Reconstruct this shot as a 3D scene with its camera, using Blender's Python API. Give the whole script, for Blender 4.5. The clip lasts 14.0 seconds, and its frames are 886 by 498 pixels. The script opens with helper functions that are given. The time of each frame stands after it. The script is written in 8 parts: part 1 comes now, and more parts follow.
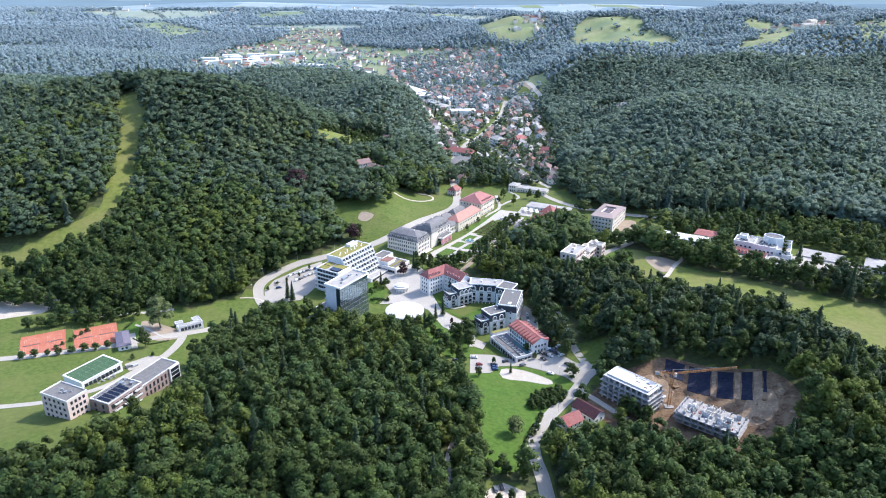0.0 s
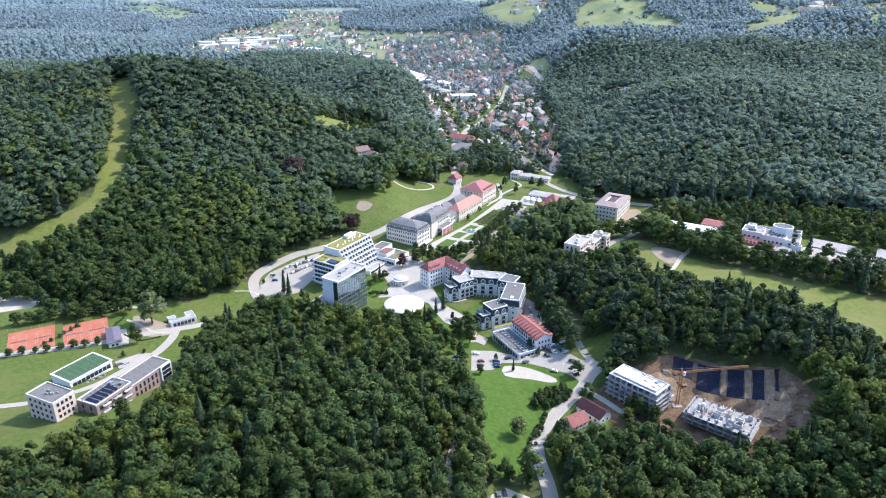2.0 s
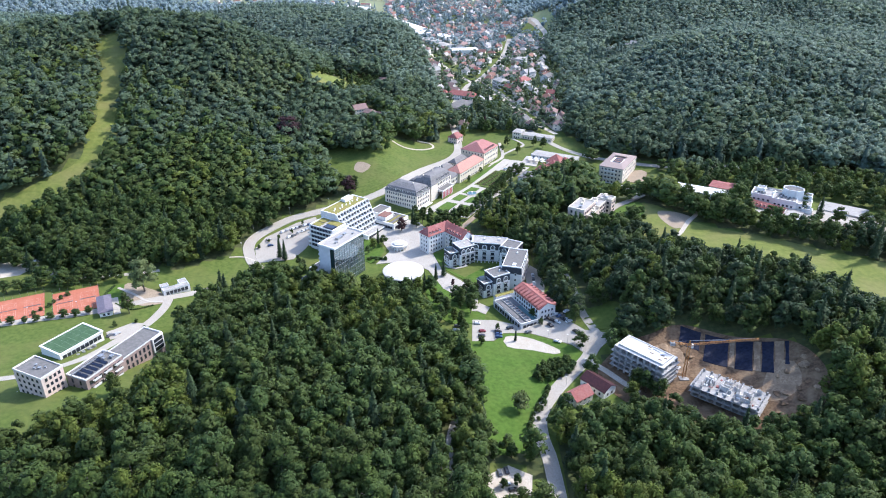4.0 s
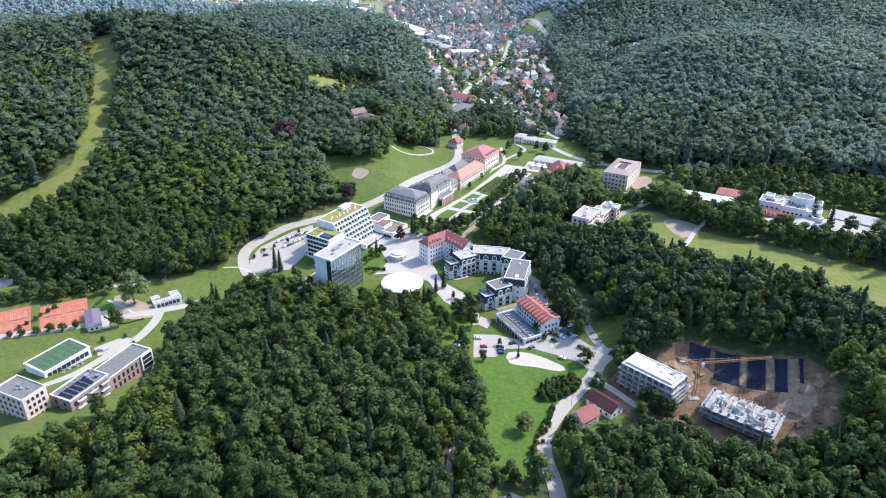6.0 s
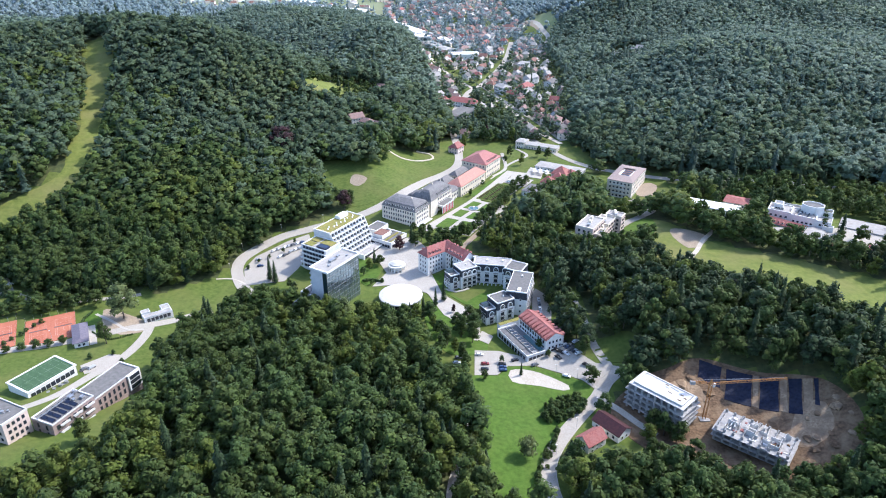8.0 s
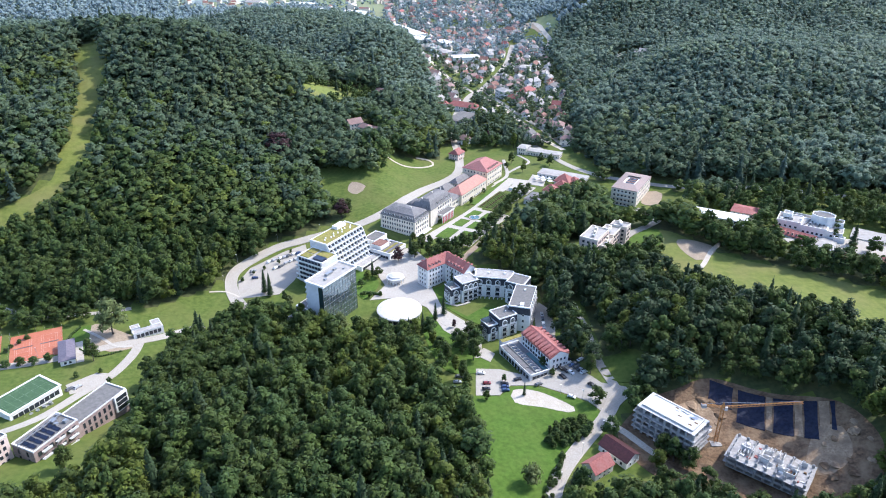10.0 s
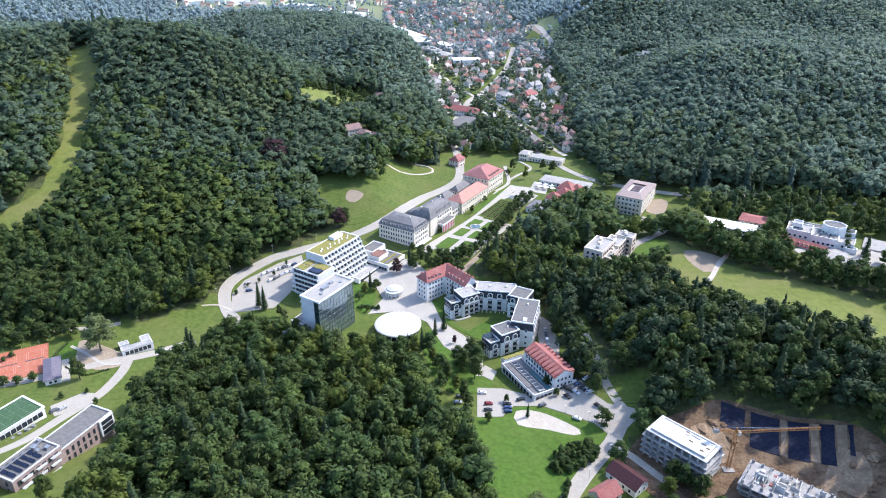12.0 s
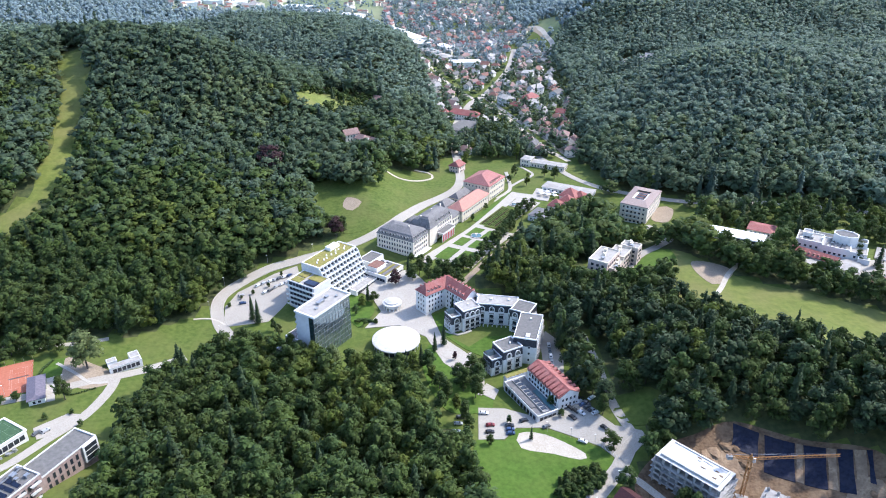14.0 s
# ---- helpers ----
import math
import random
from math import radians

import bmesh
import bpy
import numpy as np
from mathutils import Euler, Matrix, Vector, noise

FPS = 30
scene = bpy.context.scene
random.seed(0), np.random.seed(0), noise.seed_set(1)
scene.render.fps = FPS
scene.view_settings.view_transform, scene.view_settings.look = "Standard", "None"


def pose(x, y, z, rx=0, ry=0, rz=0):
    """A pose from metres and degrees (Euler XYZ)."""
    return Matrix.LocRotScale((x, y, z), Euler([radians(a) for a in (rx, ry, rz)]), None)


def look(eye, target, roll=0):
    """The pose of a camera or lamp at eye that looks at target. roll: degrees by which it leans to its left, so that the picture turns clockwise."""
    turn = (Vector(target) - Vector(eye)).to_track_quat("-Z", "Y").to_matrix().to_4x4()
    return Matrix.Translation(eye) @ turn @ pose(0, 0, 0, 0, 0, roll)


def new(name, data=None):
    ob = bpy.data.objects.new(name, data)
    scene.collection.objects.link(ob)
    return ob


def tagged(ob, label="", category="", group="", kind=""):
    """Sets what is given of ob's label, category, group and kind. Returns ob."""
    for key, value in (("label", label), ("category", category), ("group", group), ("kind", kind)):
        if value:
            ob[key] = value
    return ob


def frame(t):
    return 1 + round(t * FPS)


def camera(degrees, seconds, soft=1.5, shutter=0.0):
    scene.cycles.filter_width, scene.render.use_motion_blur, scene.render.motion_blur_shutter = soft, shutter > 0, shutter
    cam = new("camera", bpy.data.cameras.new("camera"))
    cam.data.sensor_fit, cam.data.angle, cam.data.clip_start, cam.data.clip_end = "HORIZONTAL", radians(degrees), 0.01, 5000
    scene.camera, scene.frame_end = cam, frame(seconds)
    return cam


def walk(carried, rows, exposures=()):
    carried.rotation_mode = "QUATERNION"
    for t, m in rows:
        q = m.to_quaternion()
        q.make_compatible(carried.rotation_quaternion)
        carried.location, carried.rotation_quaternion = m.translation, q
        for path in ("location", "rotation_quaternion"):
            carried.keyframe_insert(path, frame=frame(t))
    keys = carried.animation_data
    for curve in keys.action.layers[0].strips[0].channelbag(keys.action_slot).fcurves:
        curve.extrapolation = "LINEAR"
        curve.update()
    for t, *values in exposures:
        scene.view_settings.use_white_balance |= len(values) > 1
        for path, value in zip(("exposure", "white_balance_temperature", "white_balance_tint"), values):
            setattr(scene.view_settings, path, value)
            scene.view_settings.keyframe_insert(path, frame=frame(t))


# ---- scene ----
cam = camera(64.5, 14.0, soft=1.0)
METRES, EYE, TILT, LEAN, TURN = 110.0, 220.0, 0.0, 0.0, 0.0
ROWS = [
    (0.0, 0.0, 0.0, 0.0, 0.05, -21.69, -0.12),
    (0.5, 0.0002, 0.0369, 0.0017, 0.06, -20.54, -0.13),
    (1.0, 0.0, 0.0716, 0.0012, 0.07, -19.91, -0.12),
    (1.5, 0.0004, 0.1051, -0.0027, 0.07, -20.38, -0.1),
    (2.0, 0.0005, 0.1405, -0.0039, 0.06, -22.98, -0.04),
    (2.5, 0.0006, 0.1775, -0.0008, 0.06, -25.73, 0.0),
    (3.0, 0.0005, 0.215, 0.0034, 0.06, -26.68, 0.01),
    (5.5, 0.0011, 0.3944, 0.0008, 0.08, -26.7, -0.01),
    (6.0, 0.0009, 0.4301, 0.001, 0.09, -26.7, -0.01),
    (6.5, 0.001, 0.4659, 0.0011, 0.09, -26.7, -0.01),
    (7.0, 0.0007, 0.5017, 0.0014, 0.09, -26.7, -0.01),
    (7.5, 0.0009, 0.5371, 0.0013, 0.09, -26.7, -0.01),
    (10.0, 0.0003, 0.7147, 0.0038, 0.12, -26.64, -0.06),
    (10.5, 0.0002, 0.7502, 0.0041, 0.13, -26.63, -0.06),
    (11.0, 0.0004, 0.7856, 0.0048, 0.12, -26.61, -0.06),
    (11.5, 0.0006, 0.8209, 0.0053, 0.13, -26.62, -0.06),
    (12.0, 0.0007, 0.8567, 0.0056, 0.13, -26.61, -0.05),
    (12.5, 0.0012, 0.8924, 0.0053, 0.12, -26.62, -0.04),
    (13.0, 0.0014, 0.9279, 0.0056, 0.12, -26.63, -0.03),
    (13.5, 0.0016, 0.9636, 0.0056, 0.11, -26.63, -0.02),
    (14.0, 0.0013, 0.9993, 0.0058, 0.12, -26.62, -0.03),
]
walk(cam, [(t, pose(0, 0, EYE, TILT, LEAN, TURN) @ pose(METRES * x, METRES * y, METRES * z, 90 + pitch, roll, yaw)) for t, x, y, z, yaw, pitch, roll in ROWS], [(0.0, 1.4, 5850, 14), (14.0, 1.4, 5850, 14)])

# ---- light: one sun ahead and to the right, clear summer sky ----
SUN_AZIMUTH, SUN_HEIGHT = 65.0, 46.0   # degrees from +y towards +x, degrees over the horizon
world = bpy.data.worlds.new("world")
scene.world = world
world.use_nodes = True
wn = world.node_tree.nodes
sky = wn.new("ShaderNodeTexSky")
sky.sky_type = "NISHITA"
sky.sun_disc = False
sky.sun_elevation, sky.sun_rotation = radians(SUN_HEIGHT), radians(SUN_AZIMUTH)
sky.dust_density = 1.2
wn["Background"].inputs["Strength"].default_value = 0.15
world.node_tree.links.new(sky.outputs["Color"], wn["Background"].inputs["Color"])
sun_data = bpy.data.lights.new("sun", "SUN")
sun_data.energy, sun_data.angle, sun_data.color = 2.25, radians(1.2), (1.0, 0.93, 0.82)
sun = new("sun", sun_data)
SUN_WAY = Vector((math.sin(radians(SUN_AZIMUTH)) * math.cos(radians(SUN_HEIGHT)),
                  math.cos(radians(SUN_AZIMUTH)) * math.cos(radians(SUN_HEIGHT)), math.sin(radians(SUN_HEIGHT))))
sun.matrix_world = look(SUN_WAY * 900, (0, 0, 0))

# ---- materials ----
def surface(name, dark, light, size=1.0, rough=0.85, bump=0.0, stain=None, stain_size=12.0, stain_amount=0.35, metal=0.0,
            by_piece=0.0, through_light=0.0, spec=0.3, fuzz=0.0):
    """A surface with grain (dark to light over about `size` metres), larger stains and, if wanted, a tone of its own for every loose piece."""
    m = bpy.data.materials.new(name)
    m.use_nodes = True
    nt = m.node_tree
    n, lk = nt.nodes, nt.links.new
    b = n["Principled BSDF"]
    b.inputs["Roughness"].default_value = rough
    b.inputs["Metallic"].default_value = metal
    b.inputs["Specular IOR Level"].default_value = spec
    if fuzz:
        b.inputs["Sheen Weight"].default_value = fuzz
        b.inputs["Sheen Roughness"].default_value = 0.55
        b.inputs["Sheen Tint"].default_value = (0.85, 0.95, 0.95, 1)
    pos = n.new("ShaderNodeNewGeometry")
    grain = n.new("ShaderNodeTexNoise")
    grain.inputs["Scale"].default_value = 1.0 / size
    grain.inputs["Detail"].default_value = 6.0
    lk(pos.outputs["Position"], grain.inputs["Vector"])
    ramp = n.new("ShaderNodeMapRange")
    ramp.inputs["From Min"].default_value, ramp.inputs["From Max"].default_value = 0.32, 0.68
    lk(grain.outputs["Fac"], ramp.inputs["Value"])
    mix = n.new("ShaderNodeMix")
    mix.data_type = "RGBA"
    mix.inputs["A"].default_value, mix.inputs["B"].default_value = (*dark, 1), (*light, 1)
    lk(ramp.outputs["Result"], mix.inputs["Factor"])
    col = mix.outputs["Result"]
    if stain:
        big = n.new("ShaderNodeTexNoise")
        big.inputs["Scale"].default_value = 1.0 / stain_size
        big.inputs["Detail"].default_value = 3.0
        lk(pos.outputs["Position"], big.inputs["Vector"])
        r2 = n.new("ShaderNodeMapRange")
        r2.inputs["From Min"].default_value, r2.inputs["From Max"].default_value = 0.42, 0.66
        r2.inputs["To Max"].default_value = stain_amount
        lk(big.outputs["Fac"], r2.inputs["Value"])
        m2 = n.new("ShaderNodeMix")
        m2.data_type = "RGBA"
        lk(col, m2.inputs["A"])
        m2.inputs["B"].default_value = (*stain, 1)
        lk(r2.outputs["Result"], m2.inputs["Factor"])
        col = m2.outputs["Result"]
    if by_piece:
        hsv = n.new("ShaderNodeHueSaturation")
        r3 = n.new("ShaderNodeMapRange")
        r3.inputs["To Min"].default_value, r3.inputs["To Max"].default_value = 1 - by_piece, 1 + by_piece
        lk(pos.outputs["Random Per Island"], r3.inputs["Value"])
        lk(r3.outputs["Result"], hsv.inputs["Value"])
        lk(col, hsv.inputs["Color"])
        col = hsv.outputs["Color"]
    lk(col, b.inputs["Base Color"])
    if bump:
        bm = n.new("ShaderNodeBump")
        bm.inputs["Strength"].default_value, bm.inputs["Distance"].default_value = bump, size * 0.3
        lk(grain.outputs["Fac"], bm.inputs["Height"])
        lk(bm.outputs["Normal"], b.inputs["Normal"])
    if through_light:
        tr = n.new("ShaderNodeBsdfTranslucent")
        lk(col, tr.inputs["Color"])
        mx = n.new("ShaderNodeMixShader")
        mx.inputs["Fac"].default_value = through_light
        lk(b.outputs["BSDF"], mx.inputs[1])
        lk(tr.outputs["BSDF"], mx.inputs[2])
        lk(mx.outputs["Shader"], n["Material Output"].inputs["Surface"])
    return m


def glassy(name, tint, rough=0.05):
    """Window glass seen from far outside: dark, smooth and reflecting."""
    m = bpy.data.materials.new(name)
    m.use_nodes = True
    b = m.node_tree.nodes["Principled BSDF"]
    b.inputs["Base Color"].default_value = (*tint, 1)
    b.inputs["Roughness"].default_value = rough
    b.inputs["Specular IOR Level"].default_value = 0.7
    return m


def leaf(name, dark, light, tl=0.32, stain=(0.05, 0.085, 0.03), rough=0.7, spec=0.15, fuzz=0.05, grain=1.0):
    return surface(name, [c * 0.78 for c in dark], [c * 1.2 for c in light], grain, rough, 0.8, spec=spec, fuzz=fuzz, by_piece=0.09, stain=stain, stain_size=9, stain_amount=0.55, through_light=tl)


LEAF = [
    leaf("leaf_beech", (0.058, 0.092, 0.020), (0.098, 0.142, 0.031), 0.36),
    leaf("leaf_oak", (0.044, 0.070, 0.018), (0.076, 0.112, 0.027), 0.36, stain=(0.069, 0.092, 0.023)),
    leaf("leaf_lime", (0.086, 0.116, 0.020), (0.136, 0.178, 0.033), 0.4, stain=(0.095, 0.112, 0.025)),
    leaf("leaf_hornbeam", (0.046, 0.080, 0.021), (0.080, 0.124, 0.033), 0.36),
    leaf("needle_spruce", (0.026, 0.046, 0.018), (0.046, 0.074, 0.028), 0.16, stain=(0.034, 0.052, 0.022)),
    leaf("leaf_copper", (0.032, 0.014, 0.016), (0.061, 0.026, 0.028), 0.1, stain=(0.053, 0.030, 0.025)),
    leaf("leaf_willow", (0.100, 0.135, 0.049), (0.158, 0.195, 0.074), 0.3, stain=(0.116, 0.140, 0.049)),
]
# Farther woods: haze is put into paler, bluer leaf colours and a stronger sheen.
LEAF_MID_HAZE = [leaf("slope_leaf_%d" % i, d, l, 0.5, (0.11, 0.155, 0.085), fuzz=0.06, grain=1.7) for i, (d, l) in enumerate((
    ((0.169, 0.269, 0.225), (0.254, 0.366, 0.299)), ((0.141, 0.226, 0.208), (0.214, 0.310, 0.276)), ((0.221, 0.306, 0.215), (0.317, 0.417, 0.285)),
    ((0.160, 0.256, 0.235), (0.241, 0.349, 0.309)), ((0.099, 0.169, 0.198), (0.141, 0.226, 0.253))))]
LEAF_RIDGE_HAZE = [leaf("ridge_leaf_%d" % i, d, l, 0.5, (0.16, 0.22, 0.16), fuzz=0.1, grain=2.4) for i, (d, l) in enumerate((
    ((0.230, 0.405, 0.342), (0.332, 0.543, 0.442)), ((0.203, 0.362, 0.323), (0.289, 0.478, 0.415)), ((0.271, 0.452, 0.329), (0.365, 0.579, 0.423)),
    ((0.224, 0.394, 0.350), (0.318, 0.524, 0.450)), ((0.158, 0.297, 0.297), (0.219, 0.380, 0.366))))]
LEAF_MID_HAZE = [leaf("slope_leaf_%d" % i, d, l, 0.42, (0.08, 0.115, 0.05), fuzz=0.12, grain=1.7) for i, (d, l) in enumerate((
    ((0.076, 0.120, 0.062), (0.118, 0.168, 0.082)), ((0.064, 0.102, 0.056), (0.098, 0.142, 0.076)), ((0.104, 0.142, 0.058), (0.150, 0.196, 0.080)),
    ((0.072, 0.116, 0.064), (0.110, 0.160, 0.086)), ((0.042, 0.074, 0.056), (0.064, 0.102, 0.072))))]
LEAF_RIDGE_HAZE = [leaf("ridge_leaf_%d" % i, d, l, 0.45, (0.11, 0.15, 0.10), fuzz=0.2, grain=2.4) for i, (d, l) in enumerate((
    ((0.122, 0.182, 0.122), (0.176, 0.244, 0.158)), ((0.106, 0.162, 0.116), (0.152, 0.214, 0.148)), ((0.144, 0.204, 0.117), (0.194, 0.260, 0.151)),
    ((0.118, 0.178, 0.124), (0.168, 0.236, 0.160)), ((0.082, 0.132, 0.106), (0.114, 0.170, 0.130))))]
LEAF_DISTANT_HAZE = [leaf("distant_leaf_%d" % i, d, l, 0.2, (0.13, 0.17, 0.115), 0.9, 0.1, 0.35, 4.0) for i, (d, l) in enumerate((
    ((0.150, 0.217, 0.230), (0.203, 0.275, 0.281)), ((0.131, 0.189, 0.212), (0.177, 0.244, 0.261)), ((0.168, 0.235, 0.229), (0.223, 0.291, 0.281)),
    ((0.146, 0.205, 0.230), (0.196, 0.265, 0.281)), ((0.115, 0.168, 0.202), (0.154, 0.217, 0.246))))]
LEAF_FAR_HAZE = [leaf("far_leaf_%d" % i, d, l, 0.1, (0.14, 0.19, 0.205), 0.95, 0.0, 0.5, 6.0) for i, (d, l) in enumerate((
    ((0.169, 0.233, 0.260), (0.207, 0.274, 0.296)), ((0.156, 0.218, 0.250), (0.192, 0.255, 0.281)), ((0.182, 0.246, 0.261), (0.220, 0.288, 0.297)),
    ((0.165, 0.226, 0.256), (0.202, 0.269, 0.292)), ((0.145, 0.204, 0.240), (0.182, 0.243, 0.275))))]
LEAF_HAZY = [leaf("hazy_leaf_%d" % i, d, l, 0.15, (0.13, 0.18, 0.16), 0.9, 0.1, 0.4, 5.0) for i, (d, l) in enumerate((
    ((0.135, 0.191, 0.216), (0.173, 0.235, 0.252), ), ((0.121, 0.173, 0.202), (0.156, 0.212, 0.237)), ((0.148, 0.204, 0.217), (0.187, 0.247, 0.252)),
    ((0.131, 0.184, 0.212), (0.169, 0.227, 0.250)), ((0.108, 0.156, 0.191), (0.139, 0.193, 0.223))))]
# Far ground: each distance band is paler and bluer, with haze in its colour.
FAR_LAND_HAZE = [surface("far_land_haze_%d" % i, d, l, 60.0, 0.95, stain=st, stain_size=230, stain_amount=0.7) for i, (d, l, st) in enumerate((
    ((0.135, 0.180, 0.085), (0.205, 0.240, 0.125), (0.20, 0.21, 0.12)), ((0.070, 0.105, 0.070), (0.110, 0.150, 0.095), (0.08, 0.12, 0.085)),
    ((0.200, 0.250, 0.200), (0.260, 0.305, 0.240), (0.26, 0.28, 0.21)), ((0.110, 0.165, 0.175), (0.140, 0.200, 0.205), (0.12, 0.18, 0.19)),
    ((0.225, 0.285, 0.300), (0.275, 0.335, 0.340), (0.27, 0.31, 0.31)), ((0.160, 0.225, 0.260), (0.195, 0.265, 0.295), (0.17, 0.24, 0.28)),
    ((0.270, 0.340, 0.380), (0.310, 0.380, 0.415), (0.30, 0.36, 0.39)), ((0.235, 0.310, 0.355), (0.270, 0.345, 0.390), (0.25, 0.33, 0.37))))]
# Far fields: haze is mixed into their greens and yellows.
FAR_FIELD_HAZE = [surface("far_field_haze_%d" % i, d, l, 25.0, 0.95, stain=st, stain_size=120, stain_amount=0.5) for i, (d, l, st) in enumerate((
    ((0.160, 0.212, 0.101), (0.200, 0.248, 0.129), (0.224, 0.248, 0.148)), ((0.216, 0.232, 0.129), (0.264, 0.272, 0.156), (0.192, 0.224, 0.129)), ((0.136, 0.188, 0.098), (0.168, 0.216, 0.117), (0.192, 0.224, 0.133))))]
BARK = surface("bark", (0.06, 0.05, 0.04), (0.14, 0.12, 0.10), 0.6, 0.95, 0.4)
GRASS = surface("lawn_grass", (0.050, 0.100, 0.010), (0.080, 0.146, 0.018), 2.2, 0.95, 0.3, stain=(0.115, 0.150, 0.028), stain_size=18, stain_amount=0.3)
MEADOW = surface("meadow_grass", (0.062, 0.096, 0.014), (0.106, 0.138, 0.026), 2.6, 0.95, 0.3, stain=(0.150, 0.145, 0.046), stain_size=22, stain_amount=0.4)
FIELD = surface("mown_field", (0.110, 0.138, 0.025), (0.160, 0.184, 0.040), 3.5, 0.95, 0.3, stain=(0.20, 0.18, 0.068), stain_size=30, stain_amount=0.55)
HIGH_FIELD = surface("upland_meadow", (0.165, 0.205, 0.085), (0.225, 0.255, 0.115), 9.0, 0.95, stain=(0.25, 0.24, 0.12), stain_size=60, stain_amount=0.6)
FOREST_FLOOR = surface("forest_floor", (0.036, 0.052, 0.018), (0.085, 0.10, 0.032), 3.0, 0.95, 0.2, stain=(0.09, 0.075, 0.035), stain_size=14)
ASPHALT = surface("worn_asphalt", (0.31, 0.282, 0.235), (0.395, 0.362, 0.31), 0.7, 0.9, 0.15, stain=(0.42, 0.385, 0.33), stain_size=9)
PAVING = surface("pale_stone_paving", (0.36, 0.33, 0.28), (0.46, 0.425, 0.37), 0.9, 0.85, 0.1, stain=(0.33, 0.30, 0.26), stain_size=8)
GRAVEL = surface("pale_gravel", (0.40, 0.35, 0.28), (0.55, 0.50, 0.42), 0.6, 0.95, 0.2, stain=(0.33, 0.27, 0.19), stain_size=7)
CLAY = surface("clay_court", (0.34, 0.105, 0.06), (0.42, 0.145, 0.085), 1.2, 0.95, 0.1, stain=(0.46, 0.20, 0.13), stain_size=7)
WAY_TAN = surface("tan_gravel_way", (0.27, 0.21, 0.145), (0.37, 0.30, 0.22), 0.8, 0.95, 0.2, stain=(0.22, 0.17, 0.115), stain_size=6)
SOIL = surface("bare_soil", (0.085, 0.052, 0.030), (0.19, 0.122, 0.070), 1.3, 0.95, 0.9, stain=(0.27, 0.19, 0.115), stain_size=6, stain_amount=0.6)
CLAY_EARTH = surface("tan_earth", (0.22, 0.15, 0.09), (0.38, 0.28, 0.18), 1.0, 0.95, 0.9, stain=(0.15, 0.10, 0.065), stain_size=4, stain_amount=0.7)
SHEETING = surface("dark_blue_sheeting", (0.008, 0.011, 0.024), (0.022, 0.027, 0.050), 1.5, 0.7, 0.6, spec=0.15, stain=(0.04, 0.04, 0.05), stain_size=5)
LINE_CLAY = surface("faded_court_line", (0.46, 0.27, 0.20), (0.56, 0.36, 0.29), 0.4, 0.8)
LINE_GREEN = surface("faded_pitch_line", (0.16, 0.22, 0.15), (0.24, 0.30, 0.22), 0.4, 0.8)
LINE_WHITE = surface("white_line_paint", (0.68, 0.67, 0.64), (0.8, 0.79, 0.77), 0.4, 0.7)
PLASTER_WHITE = surface("white_plaster", (0.70, 0.69, 0.66), (0.80, 0.79, 0.76), 1.5, 0.85, 0.05, stain=(0.64, 0.62, 0.58), stain_size=6)
PLASTER_GREY = surface("light_grey_plaster", (0.58, 0.575, 0.57), (0.69, 0.685, 0.68), 1.5, 0.85, 0.05, stain=(0.44, 0.44, 0.45), stain_size=6)
PLASTER_CREAM = surface("cream_plaster", (0.66, 0.59, 0.48), (0.76, 0.69, 0.58), 1.5, 0.85, 0.05, stain=(0.52, 0.45, 0.35), stain_size=6)
PLASTER_YELLOW = surface("pale_yellow_plaster", (0.60, 0.525, 0.40), (0.70, 0.625, 0.50), 1.5, 0.85, 0.05, stain=(0.55, 0.48, 0.37), stain_size=6)
PLASTER_PINK = surface("pinkish_plaster", (0.60, 0.47, 0.40), (0.70, 0.57, 0.50), 1.5, 0.85, 0.05, stain=(0.52, 0.41, 0.36), stain_size=6)
STONE_TRIM = surface("stone_trim", (0.55, 0.52, 0.47), (0.66, 0.63, 0.58), 1.0, 0.85)
BRICK_RED = surface("reddish_facing", (0.27, 0.20, 0.18), (0.36, 0.275, 0.25), 1.0, 0.9, 0.1, stain=(0.40, 0.32, 0.29), stain_size=4)
CONCRETE = surface("raw_concrete", (0.26, 0.25, 0.235), (0.40, 0.39, 0.37), 1.2, 0.9, 0.2, stain=(0.28, 0.26, 0.24), stain_size=5)
CONCRETE_PALE = surface("pale_concrete_slab", (0.50, 0.485, 0.455), (0.64, 0.625, 0.595), 1.5, 0.9, 0.1, stain=(0.42, 0.40, 0.37), stain_size=5)
ROOF_FLAT = surface("flat_roof_sheet", (0.30, 0.282, 0.255), (0.40, 0.38, 0.35), 2.0, 0.9, 0.05, stain=(0.28, 0.255, 0.225), stain_size=6)
ROOF_GREY = surface("grey_flat_roof", (0.125, 0.120, 0.112), (0.19, 0.182, 0.17), 1.6, 0.95, 0.1, stain=(0.14, 0.135, 0.13), stain_size=5)
ROOF_SLATE = surface("grey_slate", (0.105, 0.10, 0.098), (0.19, 0.183, 0.18), 0.8, 0.7, 0.2, stain=(0.25, 0.24, 0.225), stain_size=4)
ROOF_RED = surface("red_tile", (0.235, 0.075, 0.066), (0.335, 0.130, 0.112), 0.7, 0.85, 0.3, stain=(0.34, 0.19, 0.165), stain_size=4)
ROOF_PINK = surface("faded_red_tile", (0.31, 0.125, 0.112), (0.41, 0.19, 0.165), 0.7, 0.85, 0.3, stain=(0.26, 0.125, 0.115), stain_size=4)
ROOF_ORANGE = surface("orange_tile", (0.43, 0.19, 0.145), (0.53, 0.265, 0.205), 0.7, 0.85, 0.3, stain=(0.38, 0.18, 0.15), stain_size=4)
